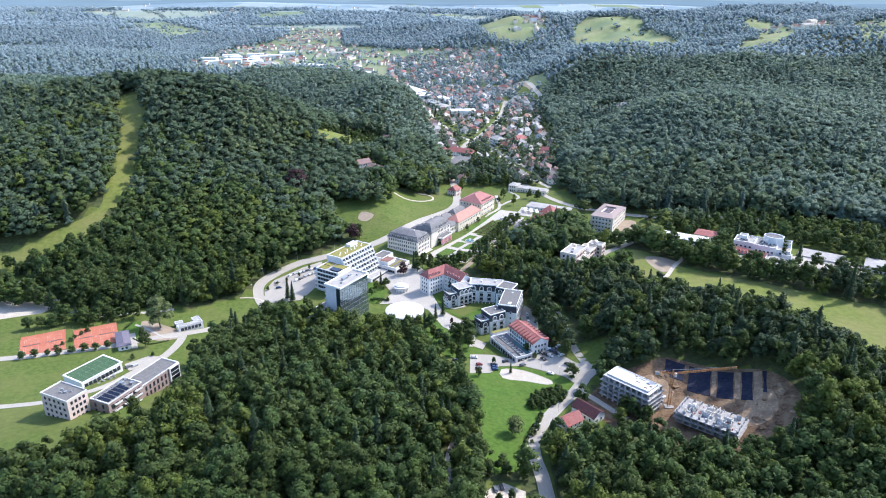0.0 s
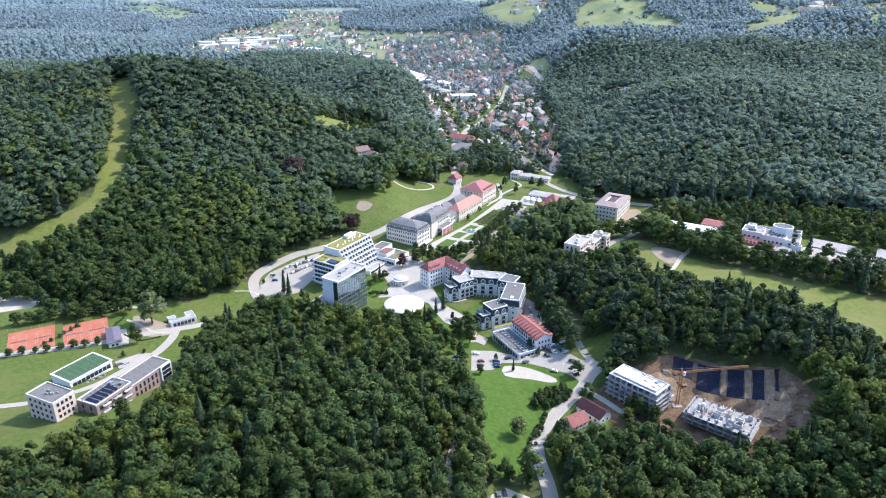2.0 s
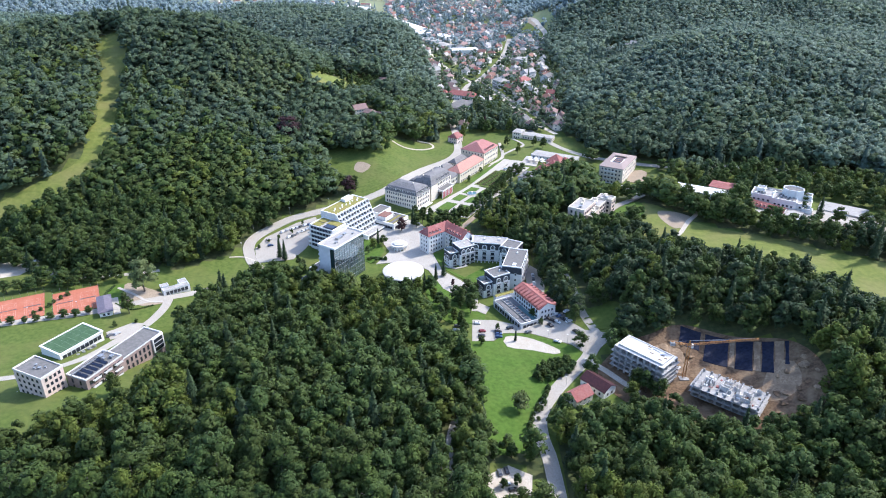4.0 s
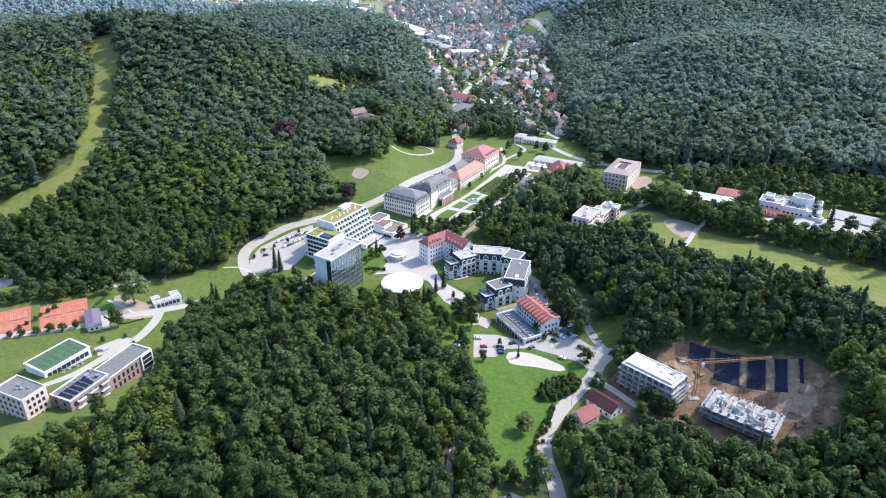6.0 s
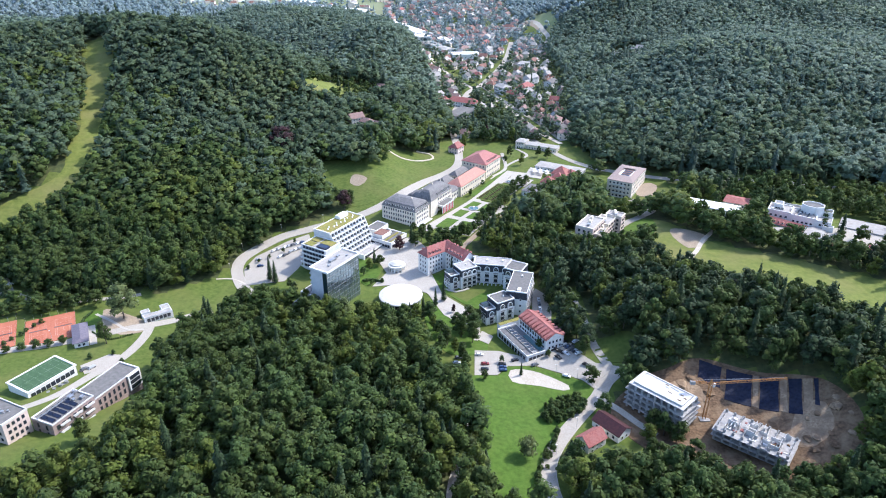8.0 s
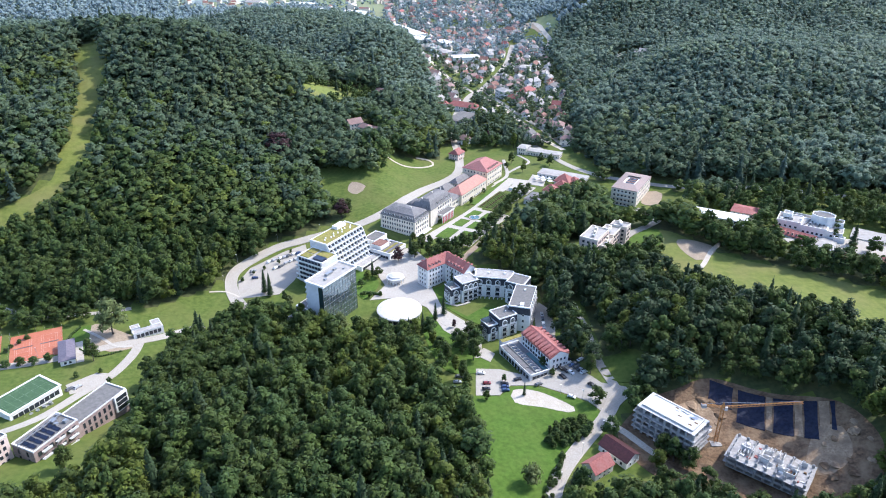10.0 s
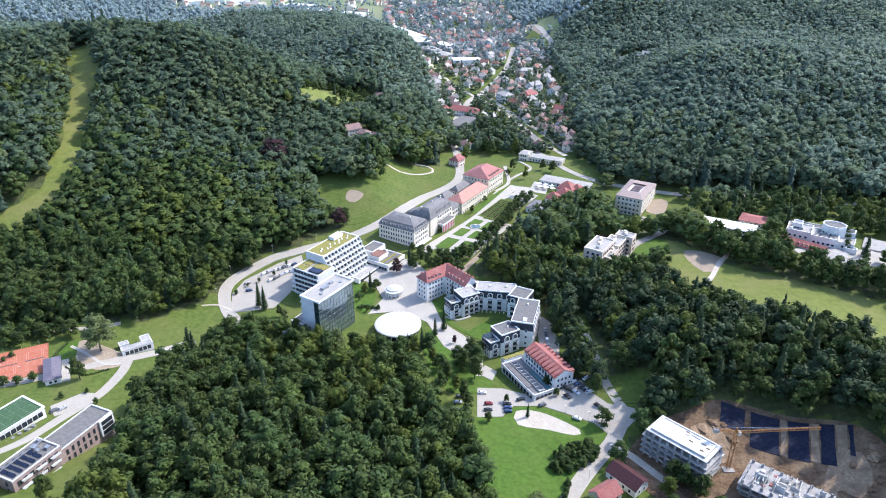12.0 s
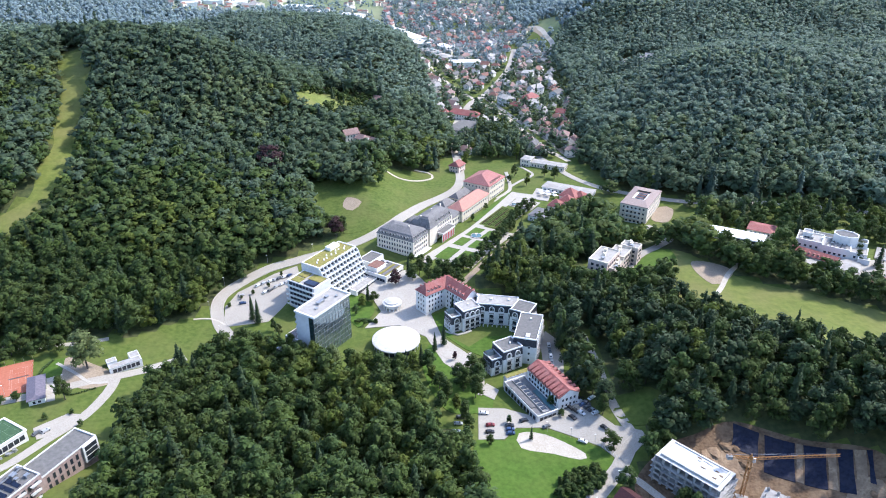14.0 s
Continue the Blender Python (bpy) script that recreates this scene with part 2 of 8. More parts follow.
ROOF_FADED = surface("weathered_red_tile", (0.20, 0.128, 0.112), (0.29, 0.195, 0.172), 0.7, 0.85, 0.3, stain=(0.18, 0.135, 0.12), stain_size=4)
ROOF_DUST = surface("dusty_brown_sheet", (0.25, 0.195, 0.17), (0.33, 0.265, 0.235), 0.9, 0.8, 0.1, stain=(0.29, 0.20, 0.17), stain_size=5)
ROOF_PALE = surface("pale_grey_tile", (0.30, 0.285, 0.265), (0.40, 0.38, 0.355), 0.8, 0.85, 0.2, stain=(0.26, 0.24, 0.22), stain_size=4)
ROOF_BROWN = surface("brown_tile", (0.17, 0.085, 0.065), (0.28, 0.15, 0.115), 0.7, 0.85, 0.3, stain=(0.13, 0.08, 0.07), stain_size=4)
ROOF_DARKRED = surface("dark_red_sheet", (0.045, 0.016, 0.018), (0.075, 0.026, 0.027), 0.9, 0.6, 0.1)
ROOF_GREEN = surface("sedum_roof", (0.15, 0.15, 0.035), (0.27, 0.25, 0.07), 1.5, 0.95, 0.3, stain=(0.30, 0.20, 0.08), stain_size=4)
TURF = surface("green_turf_roof", (0.040, 0.085, 0.040), (0.066, 0.120, 0.056), 1.4, 0.95, 0.1, stain=(0.07, 0.12, 0.065), stain_size=6)
ROOF_VIOLET = surface("violet_grey_sheet", (0.12, 0.105, 0.13), (0.18, 0.16, 0.19), 1.0, 0.6)
METAL = surface("grey_metal", (0.30, 0.31, 0.32), (0.42, 0.43, 0.44), 0.8, 0.45, metal=0.6)
CRANE_PAINT = surface("crane_orange_paint", (0.34, 0.15, 0.045), (0.44, 0.21, 0.07), 0.8, 0.6)
FRAME = surface("window_frame_white", (0.62, 0.61, 0.59), (0.74, 0.73, 0.71), 0.5, 0.6)
FRAME_DARK = surface("window_frame_dark", (0.04, 0.04, 0.045), (0.07, 0.07, 0.075), 0.5, 0.5)
CLAD_DARK = surface("dark_cladding", (0.028, 0.032, 0.042), (0.05, 0.055, 0.068), 1.0, 0.5)
CANVAS = surface("white_canvas", (0.70, 0.69, 0.66), (0.80, 0.79, 0.77), 0.8, 0.8)
CANVAS_RED = surface("red_canvas", (0.42, 0.05, 0.06), (0.52, 0.08, 0.09), 0.8, 0.8)
GLASS = glassy("window_glass", (0.030, 0.036, 0.045))
GLASS_GREEN = glassy("green_tinted_glass", (0.018, 0.034, 0.034), 0.03)
GLASS_CURTAIN = glassy("coated_curtain_glass", (0.20, 0.26, 0.28), 0.04)
GLASS_CURTAIN.node_tree.nodes["Principled BSDF"].inputs["Metallic"].default_value = 0.75
WATER = glassy("pool_water", (0.09, 0.17, 0.18), 0.08)
SOLAR = glassy("solar_glass", (0.012, 0.016, 0.035), 0.15)
TYRE = surface("tyre_rubber", (0.015, 0.015, 0.015), (0.03, 0.03, 0.03), 0.3, 0.9)
CAR_PAINT = [surface("car_paint_" + k, tuple(c * 0.9 for c in v), v, 2.0, 0.3, spec=0.6) for k, v in
             (("white", (0.72, 0.72, 0.71)), ("black", (0.02, 0.02, 0.022)), ("silver", (0.40, 0.41, 0.42)),
              ("blue", (0.03, 0.06, 0.14)), ("grey", (0.11, 0.115, 0.12)), ("red", (0.22, 0.025, 0.025)))]

# ---- building blocks ----
class Geo:
    """Vertices and faces gathered for one mesh; faces carry a material number."""

    def __init__(self):
        self.v, self.f, self.m = [], [], []

    def face(self, pts, m=0):
        k = len(self.v)
        self.v += [tuple(p) for p in pts]
        self.f.append(tuple(range(k, k + len(pts))))
        self.m.append(m)

    def box(self, x0, y0, z0, x1, y1, z1, m=0):
        k = len(self.v)
        self.v += [(x0, y0, z0), (x1, y0, z0), (x1, y1, z0), (x0, y1, z0), (x0, y0, z1), (x1, y0, z1), (x1, y1, z1), (x0, y1, z1)]
        for f in ((0, 3, 2, 1), (4, 5, 6, 7), (0, 1, 5, 4), (1, 2, 6, 5), (2, 3, 7, 6), (3, 0, 4, 7)):
            self.f.append(tuple(k + i for i in f))
            self.m.append(m)

    def prism(self, outline, z0, z1, m=0, cap=None):
        k, n = len(self.v), len(outline)
        self.v += [(x, y, z0) for x, y in outline] + [(x, y, z1) for x, y in outline]
        for i in range(n):
            j = (i + 1) % n
            self.f.append((k + i, k + j, k + n + j, k + n + i))
            self.m.append(m)
        self.f += [tuple(k + n + i for i in range(n)), tuple(k + i for i in reversed(range(n)))]
        self.m += [m if cap is None else cap, m]

    def loft(self, rings, m=0, cap=True):
        """Rings of points, each as long as the first, joined by quads."""
        k, n = len(self.v), len(rings[0])
        for r in rings:
            self.v += [tuple(p) for p in r]
        for a in range(len(rings) - 1):
            for i in range(n):
                j = (i + 1) % n
                self.f.append((k + a * n + i, k + a * n + j, k + (a + 1) * n + j, k + (a + 1) * n + i))
                self.m.append(m)
        if cap:
            self.f += [tuple(k + (len(rings) - 1) * n + i for i in range(n)), tuple(k + i for i in reversed(range(n)))]
            self.m += [m, m]

    def tube(self, x, y, z0, z1, r0, r1, n=12, m=0):
        self.loft([[(x + r * math.cos(2 * math.pi * i / n), y + r * math.sin(2 * math.pi * i / n), z) for i in range(n)]
                   for z, r in ((z0, r0), (z1, r1))], m)

    def bar(self, a, b, w, m=0):
        """A square bar from a to b."""
        a, b = Vector(a), Vector(b)
        d = (b - a).normalized()
        s = d.cross(Vector((0, 0, 1)))
        s = (s if s.length > 0.01 else Vector((1, 0, 0))).normalized() * w / 2
        u = d.cross(s).normalized() * w / 2
        self.loft([[p + s + u, p - s + u, p - s - u, p + s - u] for p in (a, b)], m)

    def mesh(self, name, mats):
        me = bpy.data.meshes.new(name)
        me.from_pydata(self.v, [], self.f)
        for mt in (mats if isinstance(mats, (list, tuple)) else [mats]):
            me.materials.append(mt)
        me.polygons.foreach_set("material_index", self.m)
        me.update()
        return me


def piece(name, geo, mats, parent, label=""):
    """One mesh object under a thing or a part, in the parent's own axes."""
    ob = new(name, geo if isinstance(geo, bpy.types.Mesh) else geo.mesh(name, mats))
    ob.parent = parent
    return tagged(ob, label)


def thing(name, x, y, z, yaw, label, category, group="", kind=""):
    """A top-level thing: an Empty at its base."""
    ob = new(name)
    ob.matrix_world = pose(x, y, z, 0, 0, yaw)
    return tagged(ob, label, category, group, kind)


WINDOWS = {}


def window_mesh(w, h, frame_mat, arch=False):
    key = (round(w, 2), round(h, 2), frame_mat.name, arch)
    if key not in WINDOWS:
        g, t = Geo(), 0.11

        def ring(x, z0, z1, y):
            return [(-x, y, z0), (x, y, z0), (x, y, z1), (-x, y, z1)]
        g.loft([ring(w / 2 + t, -t, h + t, 0.05), ring(w / 2 + t, -t, h + t, -0.12), ring(w / 2, 0, h, -0.12), ring(w / 2, 0, h, -0.03)], cap=False)
        k = len(g.v)
        g.f.append((k - 4, k - 3, k - 2, k - 1))
        g.m.append(1)
        WINDOWS[key] = g.mesh("window", [frame_mat, GLASS])
    return WINDOWS[key]


def facade(parent, a, b, z0, floors, step, cols, w=1.1, h=1.5, sill=0.9, frame_mat=None, ends=1.2, name="window", skip=()):
    """Windows along the wall from a to b (outside on the right hand), storey by storey."""
    frame_mat = frame_mat or FRAME
    d = Vector((b[0] - a[0], b[1] - a[1]))
    ang = math.degrees(math.atan2(d.y, d.x))
    length = d.length
    d.normalize()
    for f in range(floors):
        for c in range(cols):
            if (f, c) in skip:
                continue
            s = ends + (length - 2 * ends) * (c + 0.5) / cols
            ob = new(name, window_mesh(w, h, frame_mat))
            ob.parent = parent
            ob.matrix_basis = pose(a[0] + d.x * s, a[1] + d.y * s, z0 + f * step + sill, 0, 0, ang)


def flat_roof(parent, outline, z, mat, rim=0.45, high=0.5, rim_mat=None, name="roof"):
    """A flat roof sheet within a raised rim."""
    c = Vector((sum(p[0] for p in outline) / len(outline), sum(p[1] for p in outline) / len(outline)))
    inner = []
    for p in outline:
        d = Vector(p) - c
        inner.append(tuple(c + d * max(0.2, 1 - rim * 1.5 / d.length)))
    g = Geo()
    g.face([(x, y, z + 0.05) for x, y in inner])
    n = len(outline)
    for i in range(n):
        j = (i + 1) % n
        a, b, p, q = outline[i], outline[j], inner[i], inner[j]
        g.face([(*a, z - 0.2), (*b, z - 0.2), (*b, z + high), (*a, z + high)], 1)
        g.face([(*a, z + high), (*b, z + high), (*q, z + high), (*p, z + high)], 1)
        g.face([(*p, z + high), (*q, z + high), (*q, z + 0.05), (*p, z + 0.05)], 1)
    return piece(name, g, [mat, rim_mat or STONE_TRIM], parent)


def rect(w, d):
    return [(-w / 2, -d / 2), (w / 2, -d / 2), (w / 2, d / 2), (-w / 2, d / 2)]


def gable_roof(parent, w, d, z, rise, mat, over=0.5, hip=0.0, name="roof", thick=0.25, cx=0.0, cy=0.0, kick=None):
    """A pitched roof with its ridge along x; hip: how far the ridge ends draw in."""
    x, y = w / 2 + over, d / 2 + over
    r = w / 2 + (over if hip == 0 else -hip)
    g = Geo()
    for s in (0.0, -thick):
        e = [(-x, -y, z + s), (x, -y, z + s), (x, y, z + s), (-x, y, z + s)]
        a, b = (-r, 0, z + rise + s), (r, 0, z + rise + s)
        flip = s < 0
        for f in ((e[0], e[1], b, a), (e[2], e[3], a, b)) + (((e[1], e[2], b), (e[3], e[0], a)) if hip else ()):
            g.face(f[::-1] if flip else f)
    for i, j in ((0, 1), (1, 2), (2, 3), (3, 0)):
        e = [(-x, -y), (x, -y), (x, y), (-x, y)]
        if hip or i in (0, 2):
            g.face([(*e[i], z - thick), (*e[j], z - thick), (*e[j], z), (*e[i], z)])
    if not hip:
        for s in (-1, 1):
            g.face([(s * x, -y, z - thick), (s * x, -y, z), (s * x, 0, z + rise), (s * x, 0, z + rise - thick)])
            g.face([(s * x, y, z - thick), (s * x, y, z), (s * x, 0, z + rise), (s * x, 0, z + rise - thick)])
    g.v = [(p[0] + cx, p[1] + cy, p[2]) for p in g.v]
    return piece(name, g, mat, parent)


def walls(parent, outline, z0, z1, mat, name="wall"):
    g = Geo()
    g.prism(outline, z0, z1)
    return piece(name, g, mat, parent)

# ---- terrain ----
HILLS = []
VALLEY = ((-600, 430), (-230, 412), (-60, 450), (60, 540), (75, 700), (65, 1000), (60, 1250), (-10, 1500), (-170, 1800), (-330, 2150), (-420, 2800), (-520, 3600), (-500, 5200))


def hill(x, y, height, along, across, turn=0.0):
    """A rounded hill: its middle, its height, its half-widths and the turn of its long axis in degrees."""
    HILLS.append((x, y, height, along, across, math.cos(radians(turn)), math.sin(radians(turn))))


def from_valley(x, y):
    """Distance from the valley's middle line."""
    best = np.full(np.broadcast(x, y).shape, 1e9)
    for (ax, ay), (bx, by) in zip(VALLEY, VALLEY[1:]):
        dx, dy = bx - ax, by - ay
        k = np.clip(((x - ax) * dx + (y - ay) * dy) / (dx * dx + dy * dy), 0, 1)
        best = np.minimum(best, np.hypot(x - ax - k * dx, y - ay - k * dy))
    return best


def ground_height(x, y):
    """Height of the bare ground; takes numbers or arrays."""
    x, y = np.asarray(x, float), np.asarray(y, float)
    z = np.zeros(np.broadcast(x, y).shape)
    for hx, hy, h, a, b, c, s in HILLS:
        u, v = (x - hx) * c + (y - hy) * s, -(x - hx) * s + (y - hy) * c
        z = z + h * np.exp(-0.5 * ((u / a) ** 2 + (v / b) ** 2))
    k = np.clip((from_valley(x, y) - 45 - np.clip((y - 1300) * 0.3, 0, 120)) / 170, 0, 1)
    k = np.maximum(k, np.clip((y - 1450) / 450, 0, 1))
    z = z * (0.06 + 0.94 * k * k * (3 - 2 * k))
    rough = np.clip((z - 16) / 40, 0, 1) * np.clip((y - 500) / 800, 0.1, 1)
    z = z + rough * (7 * np.sin(x * 0.021 + 1.3 * np.sin(y * 0.013)) * np.cos(y * 0.017 + 0.6)
                     + 3 * np.sin(x * 0.053 - y * 0.031) * np.cos(y * 0.047 + x * 0.02))
    far = np.clip((y - 3200) / 1500, 0, 1)
    z = z + 0.6 * far * (24 * np.sin(x * 0.0031 + 1.1 * np.sin(y * 0.0013)) * np.sin(y * 0.0047 + 0.4) + 16 * np.sin(x * 0.0017 - y * 0.0061))
    left = np.clip((-125 - x) / 70, 0, 1)
    return z + np.interp(y, (200, 360, 440, 480, 540, 700, 1300, 4500, 16000), (-3.5, -4.0, -5.0, -5.0, -0.5, 1.0, 5.0, 28.0, 60.0)) + 5.0 * left * left * (3 - 2 * left)

hill(-567, 698, 82.3, 205, 287, 28)  # ridge with the ski run
hill(-253, 776, 62.9, 117, 60, -3)  # its lower shoulder
hill(-115, 309, 24.5, 68, 65, 0)  # wooded mound before the spa
hill(122, 396, 22.6, 38, 34, 0)  # wooded rise by the building site
hill(198, 327, 24.3, 27, 61, -1)
hill(404, 873, 63.1, 224, 121, 17)  # wooded hill on the other side
hill(820, 806, -38.5, 233, 194, -2)
hill(-52, 639, 19.5, 22, 84, 8)  # meadow slope behind the hotel
hill(273, 465, 12.4, 133, 61, -6)
hill(72, 509, 102.2, 57, 35, 0)
hill(-430, 1010, 12.8, 300, 95, 0)  # saddle behind the ski run
hill(-240, 1215, 33.3, 130, 95, -12)  # middle hill
hill(-130, 1110, 15.0, 75, 100, 10)
hill(-60, 1000, 70.0, 50, 90, 0)  # its end by the town
hill(-640, 2080, -9.7, 110, 90, 0)  # wood behind the factories
hill(-1000, 1560, 30.5, 350, 150, 0)
hill(-1500, 2300, 27.9, 400, 200, 0)
hill(-1100, 3250, 23.4, 700, 200, 0)
hill(-60, 2350, 34.4, 180, 120, 8)  # wooded hill behind the valley
hill(150, 2010, 38.0, 110, 130, 0)  # west foot of the church hill
hill(300, 1250, -32.7, 70, 90, 0)  # cutting
hill(190, 2480, 6.5, 200, 150, 0)
hill(300, 1290, 79.9, 130, 110, 0)  # front of the plateau
hill(430, 1500, 34.3, 260, 170, 8)  # plateau with meadows
hill(330, 1900, 52.9, 210, 170, 0)  # church hill
hill(560, 1900, 34.6, 190, 120, 0)  # wooded knoll on the plateau
hill(830, 1350, 63.2, 210, 150, 10)
hill(900, 1800, 57.4, 300, 200, 0)
hill(1250, 1500, 97.2, 300, 260, 0)
hill(640, 1130, 32.4, 200, 100, 0)  # second slope
hill(900, 1080, -33.3, 200, 100, 0)
hill(1050, 2300, 93.1, 500, 200, 0)  # far right rise


# ---- plan of the open land: outlines in metres ----
AREAS = {
    "lawn": [(14, 356), (28, 357), (34, 365), (48, 364.5), (60, 357), (70, 350), (75, 343), (73, 333), (56, 312), (47, 293), (46, 276), (22, 268), (17, 298)],
    "site": [(80, 328), (97, 348), (112, 353), (131, 358), (155, 347), (178, 332), (184, 306), (172, 286), (150, 284), (120, 292), (92, 304)],
    "campus": [(-345, 440), (-268, 432), (-247, 426), (-205, 430), (-172, 440), (-160, 452), (-146, 464), (-112, 440), (-136, 418), (-149, 396), (-148, 370),
               (-138, 338), (-132, 303), (-149, 274), (-182, 256), (-240, 256), (-310, 280), (-370, 370)],
    "spa": [(-118, 440), (-146, 464), (-146, 477), (-136, 497), (-121, 524), (-100, 538), (-72, 566), (-104, 598), (-106, 628), (-82, 631), (-57, 623), (-49, 650), (-50, 676), (-8, 690), (0, 740),
            (112, 740), (135, 700), (140, 665), (122, 618), (78, 590), (58, 556), (20, 528), (14, 503), (42, 480), (60, 452), (65, 418),
            (64, 396), (72, 378), (84, 363), (92, 352), (14, 353), (4, 352), (-8, 376), (-14, 400), (-30, 408), (-60, 412), (-88, 430)],
    "field": [(146, 520), (158, 530), (181, 494), (218, 476), (262, 450), (330, 420), (450, 380), (450, 330), (340, 330), (250, 372), (208, 398),
              (184, 426), (163, 448), (138, 464)],
    "flats": [(180, 545), (192, 578), (245, 604), (310, 604), (420, 560), (420, 440), (330, 448), (250, 486), (215, 510), (190, 524)],
    "apartments": [(118, 560), (120, 640), (158, 652), (186, 626), (196, 600), (180, 572), (150, 552)],
    "terrace_flats": [(86, 493), (82, 512), (108, 536), (146, 546), (156, 528), (138, 500), (116, 491)],
    "clearing": [(-138, 764), (-134, 820), (-128, 862), (-100, 850), (-62, 846), (-64, 820), (-86, 788), (-112, 748), (-130, 744)],
    "villa_garden": [(-96, 690), (-92, 722), (-72, 728), (-60, 716), (-58, 696), (-76, 684)],
    "upper_clearing": [(-300, 1112), (-278, 1112), (-262, 1056), (-285, 1040)],
    "saddle_meadow": [(-373, 1240), (-346, 1224), (-336, 1190), (-372, 1200)],
    "ridge_meadow": [(-767, 1312), (-750, 1362), (-675, 1338), (-640, 1292)],
    "high_meadow": [(287, 1500), (310, 1330), (424, 1345), (500, 1470), (514, 1628), (479, 1736), (483, 1812), (372, 1888), (318, 1816)],
    "strip_meadow": [(474, 1344), (567, 1390), (679, 1420), (773, 1596), (777, 1812), (718, 1768), (688, 1592), (580, 1440)],
    "hill_village": [(750, 1584), (801, 1508), (909, 1716), (827, 1752)],
    "east_meadow": [(772, 1352), (813, 1336), (1000, 1600), (1000, 1700), (900, 1640)],
    "church_meadow": [(105, 1860), (90, 2010), (244, 2000), (262, 1856), (199, 1752), (162, 1780)],
    "scar": [(134, 1400), (153, 1368), (168, 1262), (174, 1200), (150, 1160), (118, 1220), (112, 1330)],
    "scar_meadow": [(153, 1400), (182, 1370), (186, 1270), (172, 1230), (166, 1290)],
    "basin": [(-540, 1500), (-580, 1800), (-600, 2060), (-514, 2168), (-458, 2636), (-340, 2500), (-286, 2040), (-128, 1960), (-20, 1860), (60, 1790), (113, 1680),
              (120, 1480), (-110, 1420), (-200, 1520), (-300, 1600), (-400, 1500)],
    "bank": [(80, 372), (96, 384), (104, 374), (96, 363), (88, 361)],
    "hamlet": [(218, 1030), (226, 1066), (250, 1078), (288, 1068), (284, 1040), (250, 1024)],
}
LANES = [
    [(8, 496), (14, 504), (30, 529), (38, 540), (48, 560), (57, 581)],
    [(48, 200), (47, 264), (45, 280), (46, 294), (53, 309), (65, 326), (76, 339), (82, 349)],
    [(86, 356), (82, 370), (80, 385), (80, 413), (78, 440)],
    [(130, 664), (150, 648), (196, 622), (260, 612), (360, 592), (440, 560)],
    [(-330, 484), (-290, 460), (-265, 437), (-247, 428), (-234, 425), (-211, 429), (-198, 431), (-186, 436)],
]
SKI_RUN = [(-335, 760), (-316, 712), (-298, 655), (-284, 605), (-281, 565), (-298, 530), (-335, 500), (-385, 470)]


def inside(outline, x, y):
    """Which of the points lie within a closed outline."""
    x, y = np.asarray(x, float), np.asarray(y, float)
    res = np.zeros(np.broadcast(x, y).shape, bool)
    n = len(outline)
    for i in range(n):
        (ax, ay), (bx, by) = outline[i], outline[(i + 1) % n]
        if ay != by:
            res ^= ((ay > y) != (by > y)) & (x < (bx - ax) * (y - ay) / (by - ay) + ax)
    return res


def from_line(line, x, y):
    best = np.full(np.broadcast(x, y).shape, 1e9)
    for (ax, ay), (bx, by) in zip(line, line[1:]):
        dx, dy = bx - ax, by - ay
        k = np.clip(((x - ax) * dx + (y - ay) * dy) / (dx * dx + dy * dy), 0, 1)
        best = np.minimum(best, np.hypot(x - ax - k * dx, y - ay - k * dy))
    return best


def town_width(y):
    return np.interp(y, (690, 760, 1000, 1250, 1500, 1800), (40, 62, 90, 108, 122, 130))


def town_middle(y):
    return np.interp(y, (540, 700, 1000, 1250, 1500, 1800), (60, 75, 65, 45, 5, 5))


FAR_FIELDS = [[(-75, 1640), (21, 1640), (22, 1768)], [(-1182, 1928), (-1039, 1972), (-1069, 2032), (-1217, 1988)], [(-730, 1780), (-766, 1924), (-800, 2004), (-870, 1900)],
              [(-1228, 2788), (-1098, 2876), (-731, 2356), (-833, 2212)], [(-562, 2028), (-521, 2124), (-451, 1896), (-475, 1784)],
              [(-337, 1760), (-188, 1792), (-197, 1948), (-290, 2016), (-361, 1932)], [(-277, 1640), (-239, 1650), (-281, 1738), (-332, 1732)],
              [(-461, 2160), (-381, 2184), (-424, 2436), (-509, 2436)], [(-741, 2960), (-542, 3140), (-640, 3480), (-790, 3100)]]
place_field = random.Random(17)
for i in range(30):
    mx, my, turn = place_field.uniform(-2300, 2300), place_field.uniform(2700, 5200), place_field.uniform(0, 3.14)
    FAR_FIELDS.append([(mx + place_field.uniform(0.6, 1.2) * (u * math.cos(turn) * 130 - v * math.sin(turn) * 70),
                        my + place_field.uniform(0.6, 1.2) * (u * math.sin(turn) * 130 + v * math.cos(turn) * 70)) for u, v in ((-1, -1), (1, -1), (1, 1), (-1, 1))])


def lumps(x, y, size, seed=0.0):
    """Smooth random values between about -1 and 1."""
    a, b = x / size + seed, y / size - seed
    return (np.sin(a * 2.1 + 1.7 * np.sin(b * 1.3 + seed)) + np.sin(b * 2.3 + 1.5 * np.sin(a * 1.1 - seed)) + np.sin((a + b) * 1.7 + seed)) / 3


